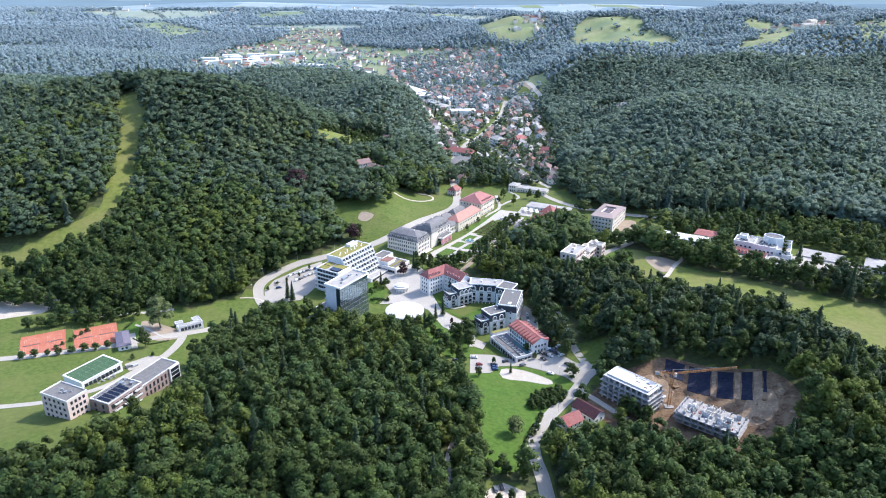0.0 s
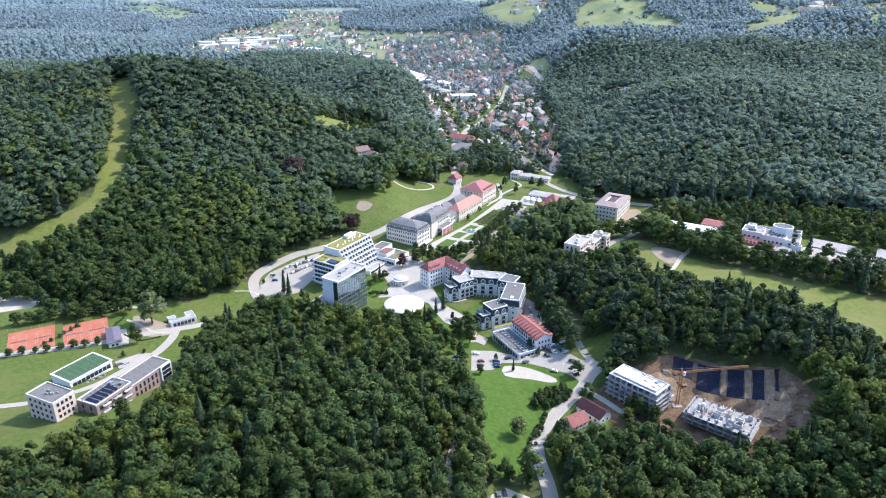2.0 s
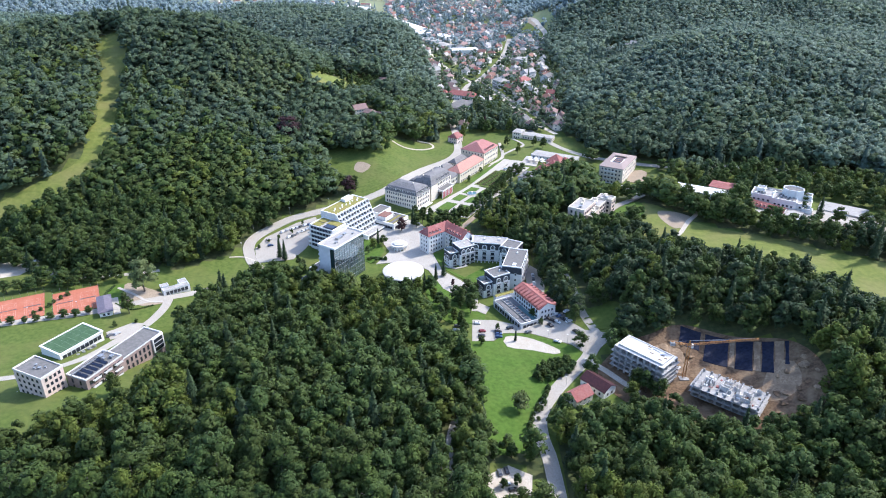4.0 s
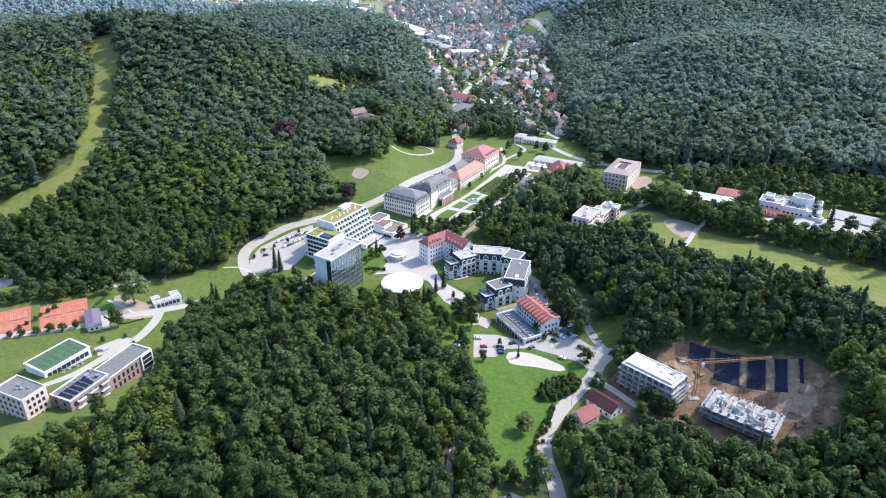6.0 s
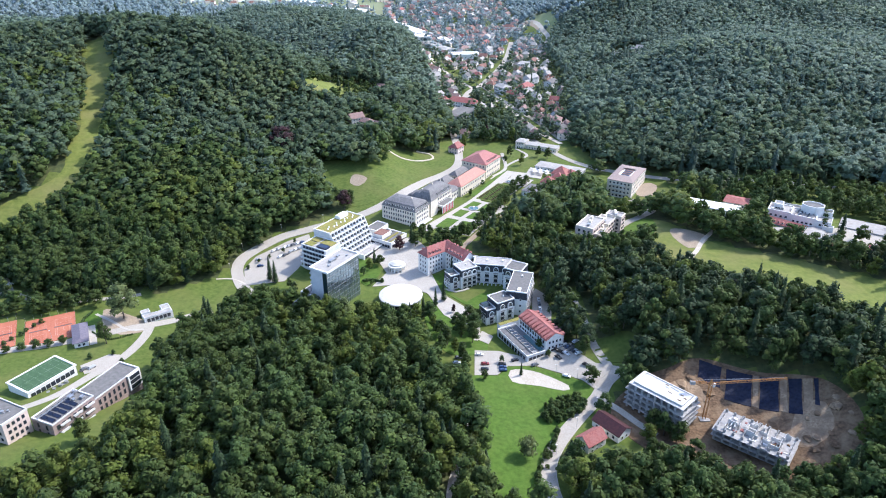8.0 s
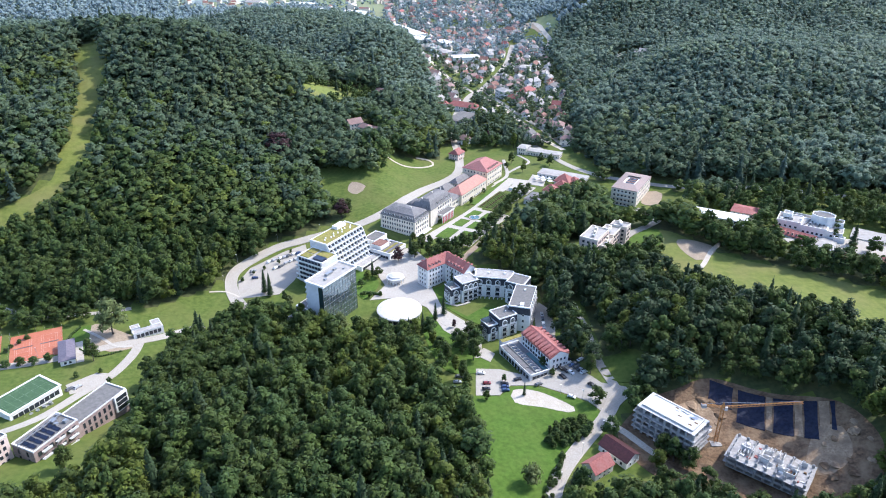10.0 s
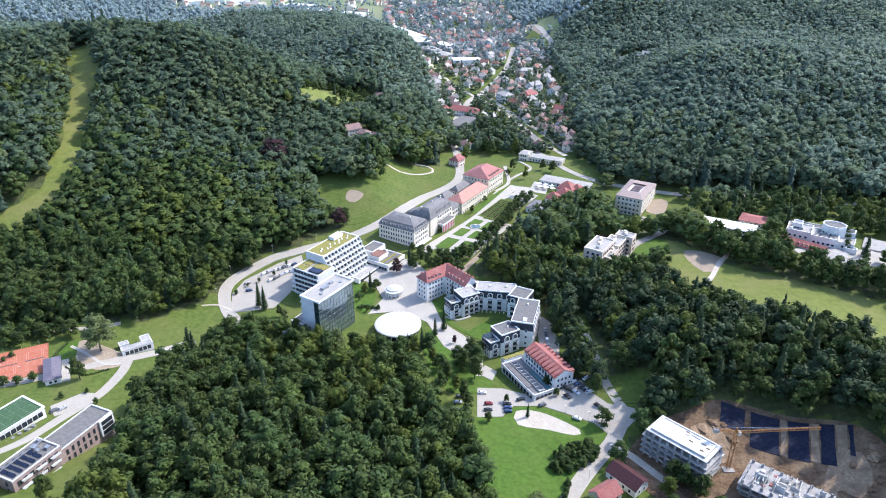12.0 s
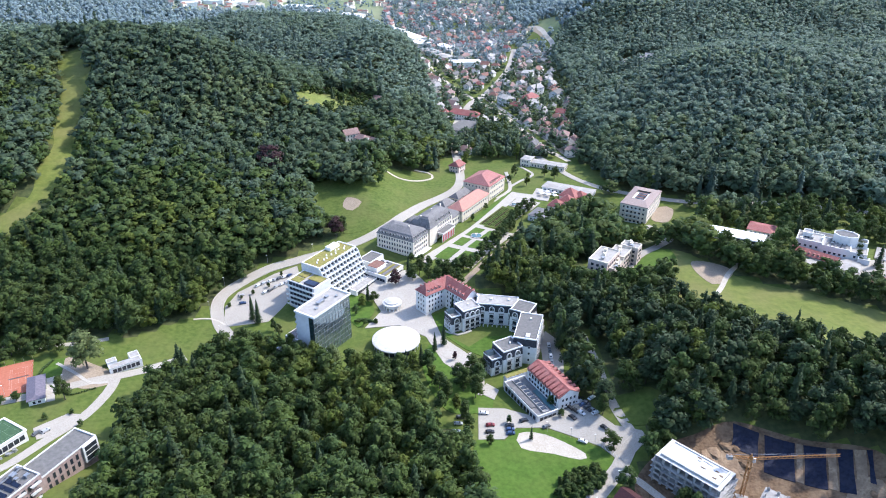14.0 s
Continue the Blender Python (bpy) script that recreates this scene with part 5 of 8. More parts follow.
    return t


def terrace_hotel():
    t = thing("terrace_hotel", -76.5, 487, -4.0, 58, "white stepped hotel with rows of balconies and a planted roof", "hotel")
    h, floors, bays, L = 22.0, 7, 11, 36.0
    step = h / floors
    g = Geo()
    k = len(g.v)
    prof = [(14, -2), (14, h), (0, h), (-9.5, 0), (-9.5, -2)]
    g.loft([[(x, y, z) for y, z in prof] for x in (0, L)])
    piece("body", g, PLASTER_GREY, t)
    for f in range(floors):
        z = f * step
        y = -9.5 * (1 - f / floors)
        g = Geo()
        g.box(0, y - 1.6, z + 0.0, L, y + 1.2, z + 0.22)
        g.box(0, y - 1.62, z + 0.2, L, y - 1.45, z + 1.05)
        piece("balcony", g, PLASTER_WHITE, t, "white balcony running along the storey")
        for b in range(bays):
            x = L * (b + 0.5) / bays
            key = "terrace_pane"
            if key not in WINDOWS:
                q = Geo()
                q.box(-1.2, -0.05, 0.5, 1.2, 0.6, 2.0)
                WINDOWS[key] = q.mesh("pane", [GLASS])
            o = piece("pane", WINDOWS[key], None, t)
            o.matrix_basis = pose(x, y + 0.25, z + 0.4)
    for b in range(bays + 1):
        x = L * b / bays
        g = Geo()
        g.loft([[(x + s, y, z) for y, z in ((0.8, h + 0.3), (-1.6, h - 0.6), (-11.2, 0), (-8.6, 0))] for s in (-0.16, 0.16)])
        piece("fin", g, PLASTER_WHITE, t)
    flat_roof(t, box_outline(0, -0.4, L, 14), h, ROOF_GREEN, 0.6, 0.6, PLASTER_WHITE)
    for i in range(11):
        g = Geo()
        x, y = 5 + i * 2.7, 5.5 + 1.6 * math.sin(i * 1.9)
        g.tube(x, y, h, h + 0.5, 0.55, 0.45, 8)
        g.tube(x + 0.9, y + 0.8, h, h + 0.5, 0.5, 0.4, 8)
        piece("roof_light", g, CANVAS, t, "white dome roof light")
    g = Geo()
    g.box(22, 9, h, 31, 13.5, h + 2.2)
    piece("stair_head", g, PLASTER_WHITE, t)
    # head block with terraces
    walls(t, box_outline(-15, -9, -0.01, 12), -2, 17.5, PLASTER_GREY, "head_wall")
    flat_roof(t, box_outline(-15, -9, -0.01, 12), 17.5, ROOF_FLAT, 0.5, 0.6, PLASTER_WHITE)
    for x0, y0, x1, y1 in ((-13.5, 4, -8, 10.5), (-7, 4.5, -1, 11), (-7.2, -7, -1, 2.5)):
        g = Geo()
        g.box(x0, y0, 17.5, x1, y1, 17.95)
        piece("planted_bed", g, ROOF_GREEN, t, "sedum bed on the roof")
    g = Geo()
    g.box(-13, -7.5, 17.5, -8.5, 0.5, 18.6)
    piece("solar_panel", g, SOLAR, t)
    for f in range(5):
        g = Geo()
        z = 1.8 + f * 3.3
        g.box(-16.6, -9.4, z, -15, 12.4, z + 0.25)
        g.box(-16.6, -9.4, z + 0.25, -16.4, 12.4, z + 1.1)
        piece("balcony", g, PLASTER_WHITE, t)
    facade(t, (-15, 12), (-15, -9), 1.6, 5, 3.3, 7, 2.0, 2.0, 0.5, FRAME_DARK)
    facade(t, (0, 12), (-15, 12), 1.6, 5, 3.3, 4, 1.6, 1.6, 0.8, FRAME_DARK)
    # low restaurant along the foot
    walls(t, box_outline(14, -17, 40, -11.5), -2, 4.2, PLASTER_WHITE, "lower_hall")
    flat_roof(t, box_outline(14, -17, 40, -11.5), 4.2, ROOF_FLAT, 0.4, 0.4, PLASTER_WHITE)
    facade(t, (14, -17), (40, -17), 0, 1, 3, 9, 2.2, 2.4, 0.8, FRAME_DARK)
    return t


def low_pool_hall():
    t = thing("pool_hall", -39.5, 516.5, -3.4, 58, "low white pool hall with a brown roof terrace", "building")
    walls(t, rect(19, 18), -2, 6.0, PLASTER_WHITE)
    flat_roof(t, rect(19, 18), 6.0, ROOF_GREY, 0.7, 0.6, PLASTER_WHITE)
    facade(t, (-9.5, -9), (9.5, -9), 0, 1, 4, 8, 1.7, 3.2, 0.9, FRAME_DARK)
    facade(t, (-9.5, 9), (-9.5, -9), 0, 1, 4, 7, 1.7, 3.2, 0.9, FRAME_DARK)
    g = Geo()
    g.box(-7.5, 0, 6.0, 2.5, 8, 9.0)
    piece("upper_room", g, PLASTER_WHITE, t)
    g = Geo()
    g.box(-7.2, 0.3, 9.0, 2.2, 7.7, 9.3)
    piece("roof_deck", g, ROOF_BROWN, t, "brown timber roof deck")
    for i in range(3):
        g = Geo()
        g.box(-8.6 + i * 0.1, -8.2 + i * 2.4, 6.05, 8.4, -6.6 + i * 2.4, 6.35 + 0.02 * i)
        piece("planted_bed", g, ROOF_GREEN if i != 1 else ROOF_SLATE, t)
    for i in range(9):
        g = Geo()
        x, y = 3.6 + (i % 3) * 1.9, 1.5 + (i // 3) * 2.2
        g.box(x, y, 6.05, x + 0.7, y + 1.6, 6.5)
        piece("lounger", g, CANVAS if i % 2 else FRAME_DARK, t)
    g = Geo()
    g.box(-20, -8.5, -0.2, -9.6, 5, 0.15)
    piece("pool_deck", g, PAVING, t, "bright pool deck")
    g = Geo()
    g.box(-18.5, -6, 0.15, -11.5, 1, 0.2)
    piece("water", g, WATER, t, "pale blue pool water")
    for i in range(10):
        g = Geo()
        g.box(-19.4 + i * 0.95, 2.0, 0.15, -18.8 + i * 0.95, 3.8, 0.5)
        piece("lounger", g, CANVAS, t)
    walls(t, box_outline(-3, 9.01, 12, 19), -2, 8.5, PLASTER_WHITE, "link_wing")
    flat_roof(t, box_outline(-3, 9.01, 12, 19), 8.5, ROOF_GREY, 0.5, 0.5, PLASTER_WHITE)
    return t


def rotunda():
    t = thing("rotunda", -26.5, 437, -5.2, 0, "round drinking hall with a white shallow domed roof", "pavilion")
    g = Geo()
    n = 48

    def ring(r, z):
        return [(r * math.cos(2 * math.pi * i / n), r * math.sin(2 * math.pi * i / n), z) for i in range(n)]
    g.loft([ring(12.6, 5.0), ring(13.4, 5.1), ring(13.5, 5.8), ring(12.9, 6.1), ring(10, 6.7), ring(6, 7.2), ring(2, 7.45), ring(0.3, 7.5)])
    piece("roof", g, CONCRETE_PALE, t, "smooth pale shallow dome")
    g = Geo()
    g.loft([ring(10.8, -1), ring(10.8, 5.05)])
    piece("glass_wall", g, GLASS, t)
    for i in range(24):
        a = 2 * math.pi * i / 24
        g = Geo()
        g.tube(12.3 * math.cos(a), 12.3 * math.sin(a), -0.5, 5.1, 0.22, 0.18, 8)
        piece("column", g, PLASTER_WHITE, t)
        g = Geo()
        g.bar((10.85 * math.cos(a + 0.13), 10.85 * math.sin(a + 0.13), 0), (10.85 * math.cos(a + 0.13), 10.85 * math.sin(a + 0.13), 5.0), 0.16)
        piece("mullion", g, FRAME_DARK, t)
    g = Geo()
    g.loft([ring(14.5, -1.5), ring(14.5, 0.2), ring(13.9, 0.35)])
    piece("plinth", g, PAVING, t)
    for i in range(6):
        a = i * math.pi / 3
        g = Geo()
        g.bar((1 * math.cos(a), 1 * math.sin(a), 7.5), (12.6 * math.cos(a), 12.6 * math.sin(a), 6.2), 0.08)
        piece("seam", g, STONE_TRIM, t)
    return t


def temple():
    t = thing("spring_pavilion", -31.5, 477.5, -4.9, 0, "small white round pavilion with columns over the spring", "pavilion")
    g = Geo()
    n = 32

    def ring(r, z):
        return [(r * math.cos(2 * math.pi * i / n), r * math.sin(2 * math.pi * i / n), z) for i in range(n)]
    g.loft([ring(5.6, 4.2), ring(5.9, 4.4), ring(5.9, 5.2), ring(4.6, 5.5), ring(4.4, 6.2), ring(2.2, 7.0), ring(0.2, 7.3)])
    piece("roof", g, CONCRETE_PALE, t)
    g = Geo()
    g.loft([ring(7.2, -1), ring(7.2, 0.2), ring(6.6, 0.22), ring(6.6, 0.45)])
    piece("steps", g, PAVING, t)
    g = Geo()
    g.loft([ring(3.4, 0), ring(3.4, 4.3)])
    piece("inner_wall", g, PLASTER_WHITE, t)
    for i in range(14):
        a = 2 * math.pi * i / 14
        g = Geo()
        g.tube(5.2 * math.cos(a), 5.2 * math.sin(a), 0.4, 4.25, 0.32, 0.27, 8)
        piece("column", g, PLASTER_WHITE, t)
    return t


def red_hotel():
    t = thing("red_roofed_hotel", -11, 468.5, -5.4, 40, "white hotel with a red tiled roof and dormers", "hotel")
    # wing along +x, then one turning towards -y
    walls(t, box_outline(0, -1, 25, 9), -2, 15.8, PLASTER_WHITE)
    gable_roof(t, 25, 10, 15.9, 4.6, ROOF_RED, hip=3.5, cx=12.5, cy=4)
    band(t, box_outline(0, -1, 25, 9), 3.4, 0.15, 0.3)
    facade(t, (0, -1), (14, -1), 0, 5, 3.1, 5, 1.0, 1.5, 0.9)
    facade(t, (0, 9), (0, -1), 0, 5, 3.1, 3, 1.0, 1.5, 0.9)
    facade(t, (25, 9), (0, 9), 0, 5, 3.1, 9, 1.0, 1.5, 0.9)
    dormers(t, (0, -1), (14, -1), 16.5, 4, 1.4, 1.4, 2.6, ROOF_RED, PLASTER_WHITE, 0.8)
    dormers(t, (25, 9), (0, 9), 16.5, 7, 1.4, 1.4, 2.6, ROOF_RED, PLASTER_WHITE, 0.8)
    walls(t, box_outline(14.5, -19, 25, -1.01), -2, 15.8, PLASTER_WHITE)
    g = gable_roof(t, 22, 10.5, 15.95, 4.8, ROOF_RED, hip=0, cx=0, cy=0)
    g.matrix_basis = pose(19.75, -8.2, 0, 0, 0, 90)
    q = Geo()
    q.face([(14.5, -19, 15.8), (25, -19, 15.8), (19.75, -19, 20.2)])
    piece("gable", q, PLASTER_WHITE, t)
    facade(t, (14.5, -1), (14.5, -19), 0, 5, 3.1, 6, 1.0, 1.5, 0.9)
    facade(t, (14.5, -19), (25, -19), 0, 5, 3.1, 3, 1.0, 1.5, 0.9)
    facade(t, (25, -19), (25, -1), 0, 5, 3.1, 6, 1.0, 1.5, 0.9)
    dormers(t, (14.5, 0), (14.5, -19), 16.5, 5, 1.4, 1.4, 2.6, ROOF_RED, PLASTER_WHITE, 0.8)
    dormers(t, (25, -19), (25, 3), 16.5, 6, 1.4, 1.4, 2.6, ROOF_RED, PLASTER_WHITE, 0.8)
    return t


BAY = {}


def bays(parent, a, b, z0, h, n, ends=0.8):
    """White arched bays, each with a stack of balconies."""
    floors = 4
    key = (round(h, 1),)
    if key not in BAY:
        g, w, st = Geo(), 3.3, (h - 1.6) / floors
        arch = [(w / 2 * math.cos(math.pi * i / 10), h - 1.5 + w / 2 * math.sin(math.pi * i / 10)) for i in range(11)]
        out = [(-w / 2, 0), (w / 2, 0)] + arch
        g.loft([[(x, y, z) for x, z in out] for y in (0.0, -0.45)])
        inner = [(x * 0.72, (z if z > 0.1 else 0.3) - (0.25 if z > h - 1.6 else 0)) for x, z in arch]
        g.face([(x, -0.47, z) for x, z in [(-w * 0.36, h - 2.6), (w * 0.36, h - 2.6)] + inner], 1)
        extra = []
        for f in range(floors):
            z = f * st + 0.5
            if f < floors - 1:
                q = Geo()
                q.box(-w * 0.36, -0.47, z + 0.2, w * 0.36, -0.3, z + st * 0.72)
                extra.append(("pane", q.mesh("pane", GLASS)))
            q = Geo()
            q.loft([[(-w * 0.44, y, z + k) for y, k in ((-0.45, -0.1), (-1.15, -0.1), (-1.15, 0.75), (-1.05, 0.75), (-1.05, 0.08), (-0.45, 0.08))],
                    [(w * 0.44, y, z + k) for y, k in ((-0.45, -0.1), (-1.15, -0.1), (-1.15, 0.75), (-1.05, 0.75), (-1.05, 0.08), (-0.45, 0.08))]])
            extra.append(("balcony", q.mesh("balcony", ROOF_PALE)))
        for x in (-0.45, 0.45):
            g.box(x - 0.06, -0.52, h - 2.6, x + 0.06, -0.44, h - 0.7)
        BAY[key] = [("bay", g.mesh("bay", [PLASTER_WHITE, GLASS]))] + extra
    d = Vector((b[0] - a[0], b[1] - a[1]))
    ang, ln = math.degrees(math.atan2(d.y, d.x)), d.length
    d.normalize()
    for i in range(n):
        s = ends + (ln - 2 * ends) * (i + 0.5) / n
        for nm, me in BAY[key]:
            o = piece(nm, me, None, parent, "white arched bay" if nm == "bay" else "")
            o.matrix_basis = pose(a[0] + d.x * s, a[1] + d.y * s, z0, 0, 0, ang)


def arched_hotel():
    t = thing("arched_hotel", 33, 440, -5.4, 0, "white and dark grey hotel with arched balcony bays", "hotel")

    def block(x, y, w, d, yaw, h, sides, roof, rim=PLASTER_WHITE):
        """One block: white below, dark clad top storey, bays on the named sides."""
        m = pose(x - 33, y - 440, 0, 0, 0, yaw)

        def put(o):
            o.matrix_basis = m @ o.matrix_basis
            return o
        g = Geo()
        g.prism(rect(w, d), -2, h - 4.6)
        holder = put(piece("wall", g, PLASTER_WHITE, t))
        g = Geo()
        g.loft([[(p[0], p[1], h - 4.6) for p in rect(w + 0.1, d + 0.1)], [(p[0], p[1], h) for p in rect(w - 0.5, d - 0.5)]])
        put(piece("attic_wall", g, CLAD_DARK, t, "dark grey clad attic storey"))
        put(flat_roof(t, rect(w - 0.1, d - 0.1), h, roof, 0.5, 0.5, rim))
        q = rect(w, d)
        for s, n in sides.items():
            a, b = q[s], q[(s + 1) % 4]
            if n > 0:
                bays(holder, a, b, 0, h - 1.2, n)
            else:
                facade(holder, a, b, 0, 4, (h - 2.5) / 4, -n, 1.0, 1.4, 0.9)
        return holder
    block(13.7, 458.5, 12, 10.5, 30, 14.9, {0: 3, 3: -3}, ROOF_FLAT)
    block(5.2, 454.6, 6.5, 8.5, 30, 11.8, {0: 1, 3: -3}, ROOF_GREY)
    block(31.4, 462.8, 24, 11, -9, 15.6, {0: 4, 3: -3}, ROOF_FLAT)
    block(45.6, 453.6, 11.5, 12.5, -28, 17.0, {0: 2, 1: -3}, ROOF_GREY)
    block(46, 431.5, 26, 12.5, 75, 18.2, {0: 6, 3: -2, 2: -6}, ROOF_GREY)
    block(33.6, 418.2, 12.2, 11, 30, 15.3, {0: 2, 3: -3}, ROOF_GREY)
    block(25.6, 413.6, 6.5, 8.5, 30, 11.8, {0: 1, 3: -3}, ROOF_GREY)
    for x, y, yaw, z in ((3.6, 456.4, 30, 11.9), (24, 415.2, 30, 11.9)):
        g = Geo()
        g.loft([[(-2.4, -2.4, 0), (2.4, -2.4, 0), (2.4, 2.4, 0), (-2.4, 2.4, 0)], [(-2.4, -1.0, 1.6), (2.4, -1.0, 1.6), (2.4, 1.0, 1.6), (-2.4, 1.0, 1.6)]])
        o = piece("glass_lantern", g, GLASS_GREEN, t, "sloping greenish glass roof")
        o.matrix_basis = pose(x - 33, y - 440, z, 0, 0, yaw)
    for x, y, z, s in ((44.5, 421.5, 18.3, 3.2), (48, 438, 18.3, 1.4), (28, 464, 15.7, 1.6), (38, 463, 15.7, 1.8), (35, 419, 15.4, 1.0), (14, 459, 15.0, 0.9), (20, 468, 15.7, 2.2)):
        g = Geo()
        g.box(-s / 2, -s / 3, 0, s / 2, s / 3, 0.9)
        g.box(-s / 2 + 0.2, -s / 3 - 0.05, 0.2, s / 2 - 0.2, s / 3 + 0.05, 0.7, 1)
        o = piece("roof_unit", g, [PLASTER_WHITE, METAL], t)
        o.matrix_basis = pose(x - 33, y - 440, z, 0, 0, 75)
    # colonnade under the middle block
    for i in range(8):
        g = Geo()
        g.tube(0, 0, -0.4, 3.4, 0.3, 0.3, 8)
        o = piece("column", g, PLASTER_WHITE, t)
        o.matrix_basis = pose(20.4 + i * 2.6 - 33, 456.6 - i * 0.42 - 440, 0)
    return t


def bath_wing():
    t = thing("bath_wing", 54, 391, -2.6, -62.6, "bathing wing with a red saw-toothed roof beside flat pool halls", "building")
    walls(t, box_outline(-13.5, -6, 13.5, 5.5), -2, 10.4, PLASTER_WHITE)
    gable_roof(t, 27, 11.5, 10.5, 3.4, ROOF_RED, over=0.4, hip=0, cy=-0.25)
    for x in (-13.5, 13.5):
        g = Geo()
        g.face([(x, -6, 10.4), (x, 5.5, 10.4), (x, -0.25, 13.3)])
        piece("gable", g, PLASTER_WHITE, t)
    for i in range(9):
        for s in (-1, 1):
            g = Geo()
            x = -12.2 + i * 3.0
            y0, y1 = (-6.7, -1.2) if s < 0 else (0.7, 6.2)
            g.loft([[(x, y0, 10.3), (x + 1.5, y0, 10.3), (x + 1.5, y1, 10.3), (x, y1, 10.3)],
                    [(x, y0, 12.4), (x + 1.5, y0, 11.6), (x + 1.5, y1, 13.4 if s < 0 else 11.6), (x, y1, 13.9 if s < 0 else 12.0)]])
            o = piece("saw_dormer", g, ROOF_RED, t, "red saw-tooth roof light")
    facade(t, (-13.5, -6), (13.5, -6), 0, 3, 3.3, 10, 1.5, 2.2, 0.6)
    facade(t, (13.5, -6), (13.5, 5.5), 0, 3, 3.3, 4, 1.1, 1.6, 0.9)
    facade(t, (13.5, 5.5), (-13.5, 5.5), 0, 3, 3.3, 10, 1.1, 1.6, 0.9)
    walls(t, box_outline(-15.5, -18.5, 14.5, -6.6), -2, 4.6, PLASTER_GREY, "hall_wall")
    flat_roof(t, box_outline(-15.5, -18.5, 14.5, -6.6), 4.6, ROOF_SLATE, 0.4, 0.5, PLASTER_WHITE)
    g = Geo()
    g.box(-3, -9.8, 4.7, 13.5, -7.2, 4.95)
    piece("water", g, WATER, t, "blue-green outdoor pool water")
    g = Geo()
    g.box(-14, -14.6, 4.65, 13.5, -11.2, 5.5)
    piece("skylight", g, ROOF_FLAT, t, "long white roof light")
    for i in range(9):
        g = Geo()
        g.box(-13.2 + i * 2.9, -14.2, 5.5, -11.2 + i * 2.9, -11.6, 5.75)
        piece("pane", g, GLASS, t)
    g = Geo()
    g.box(-12, -17.9, 4.65, 8, -15.3, 5.2)
    piece("roof_deck", g, ROOF_GREY, t)
    g = Geo()
    g.box(-18.5, -17, -2, -15.51, -3, 6.4)
    piece("link_wall", g, PLASTER_GREY, t)
    g = Geo()
    g.box(-18.3, -16.8, 6.4, -15.7, -3.2, 6.7)
    piece("planted_roof", g, ROOF_GREEN, t, "grassed roof")
    facade(t, (-15.5, -18.5), (14.5, -18.5), 0, 1, 3, 10, 1.8, 2.6, 0.8, FRAME_DARK)
    facade(t, (14.5, -18.5), (14.5, -6.6), 0, 1, 3, 4, 1.8, 2.6, 0.8, FRAME_DARK)
    return t


grand_hotel()
pitched_hall("spa_house", -20.8, 533.8, -0.6, 59, 69, 1, 111, 14, 10.2, 5.0, 2, 13, 4, PLASTER_YELLOW, ROOF_ORANGE, "pale yellow spa house with an orange tiled roof", 6, "building", 0)
pitched_hall("spa_theatre", -20.8, 533.8, 0.2, 59, 116, 3, 143, 27, 13.2, 6.2, 3, 8, 7, PLASTER_YELLOW, ROOF_PINK, "tall pale yellow hall with a red hipped roof", 8, "building", 6)
pitched_hall("rear_house", -20.8, 533.8, 0.0, 59, 72, 18, 86, 27, 8.0, 3.6, 2, 4, 3, PLASTER_CREAM, ROOF_SLATE, "small cream house with a grey hipped roof", 3)
pitched_hall("rear_house", -20.8, 533.8, 0.0, 59, 92, 18, 112, 26, 8.0, 3.6, 2, 6, 3, PLASTER_CREAM, ROOF_SLATE, "small cream house with a grey hipped roof", 3)
pitched_hall("gate_house", 11.6, 702.7, 1.4, 60, -6, -5, 6, 5, 6.4, 4.0, 2, 3, 3, PLASTER_PINK, ROOF_RED, "small pink house with a red roof by the road", 2.5)
glass_hotel()
terrace_hotel()
low_pool_hall()
rotunda()
temple()
red_hotel()
arched_hotel()
bath_wing()

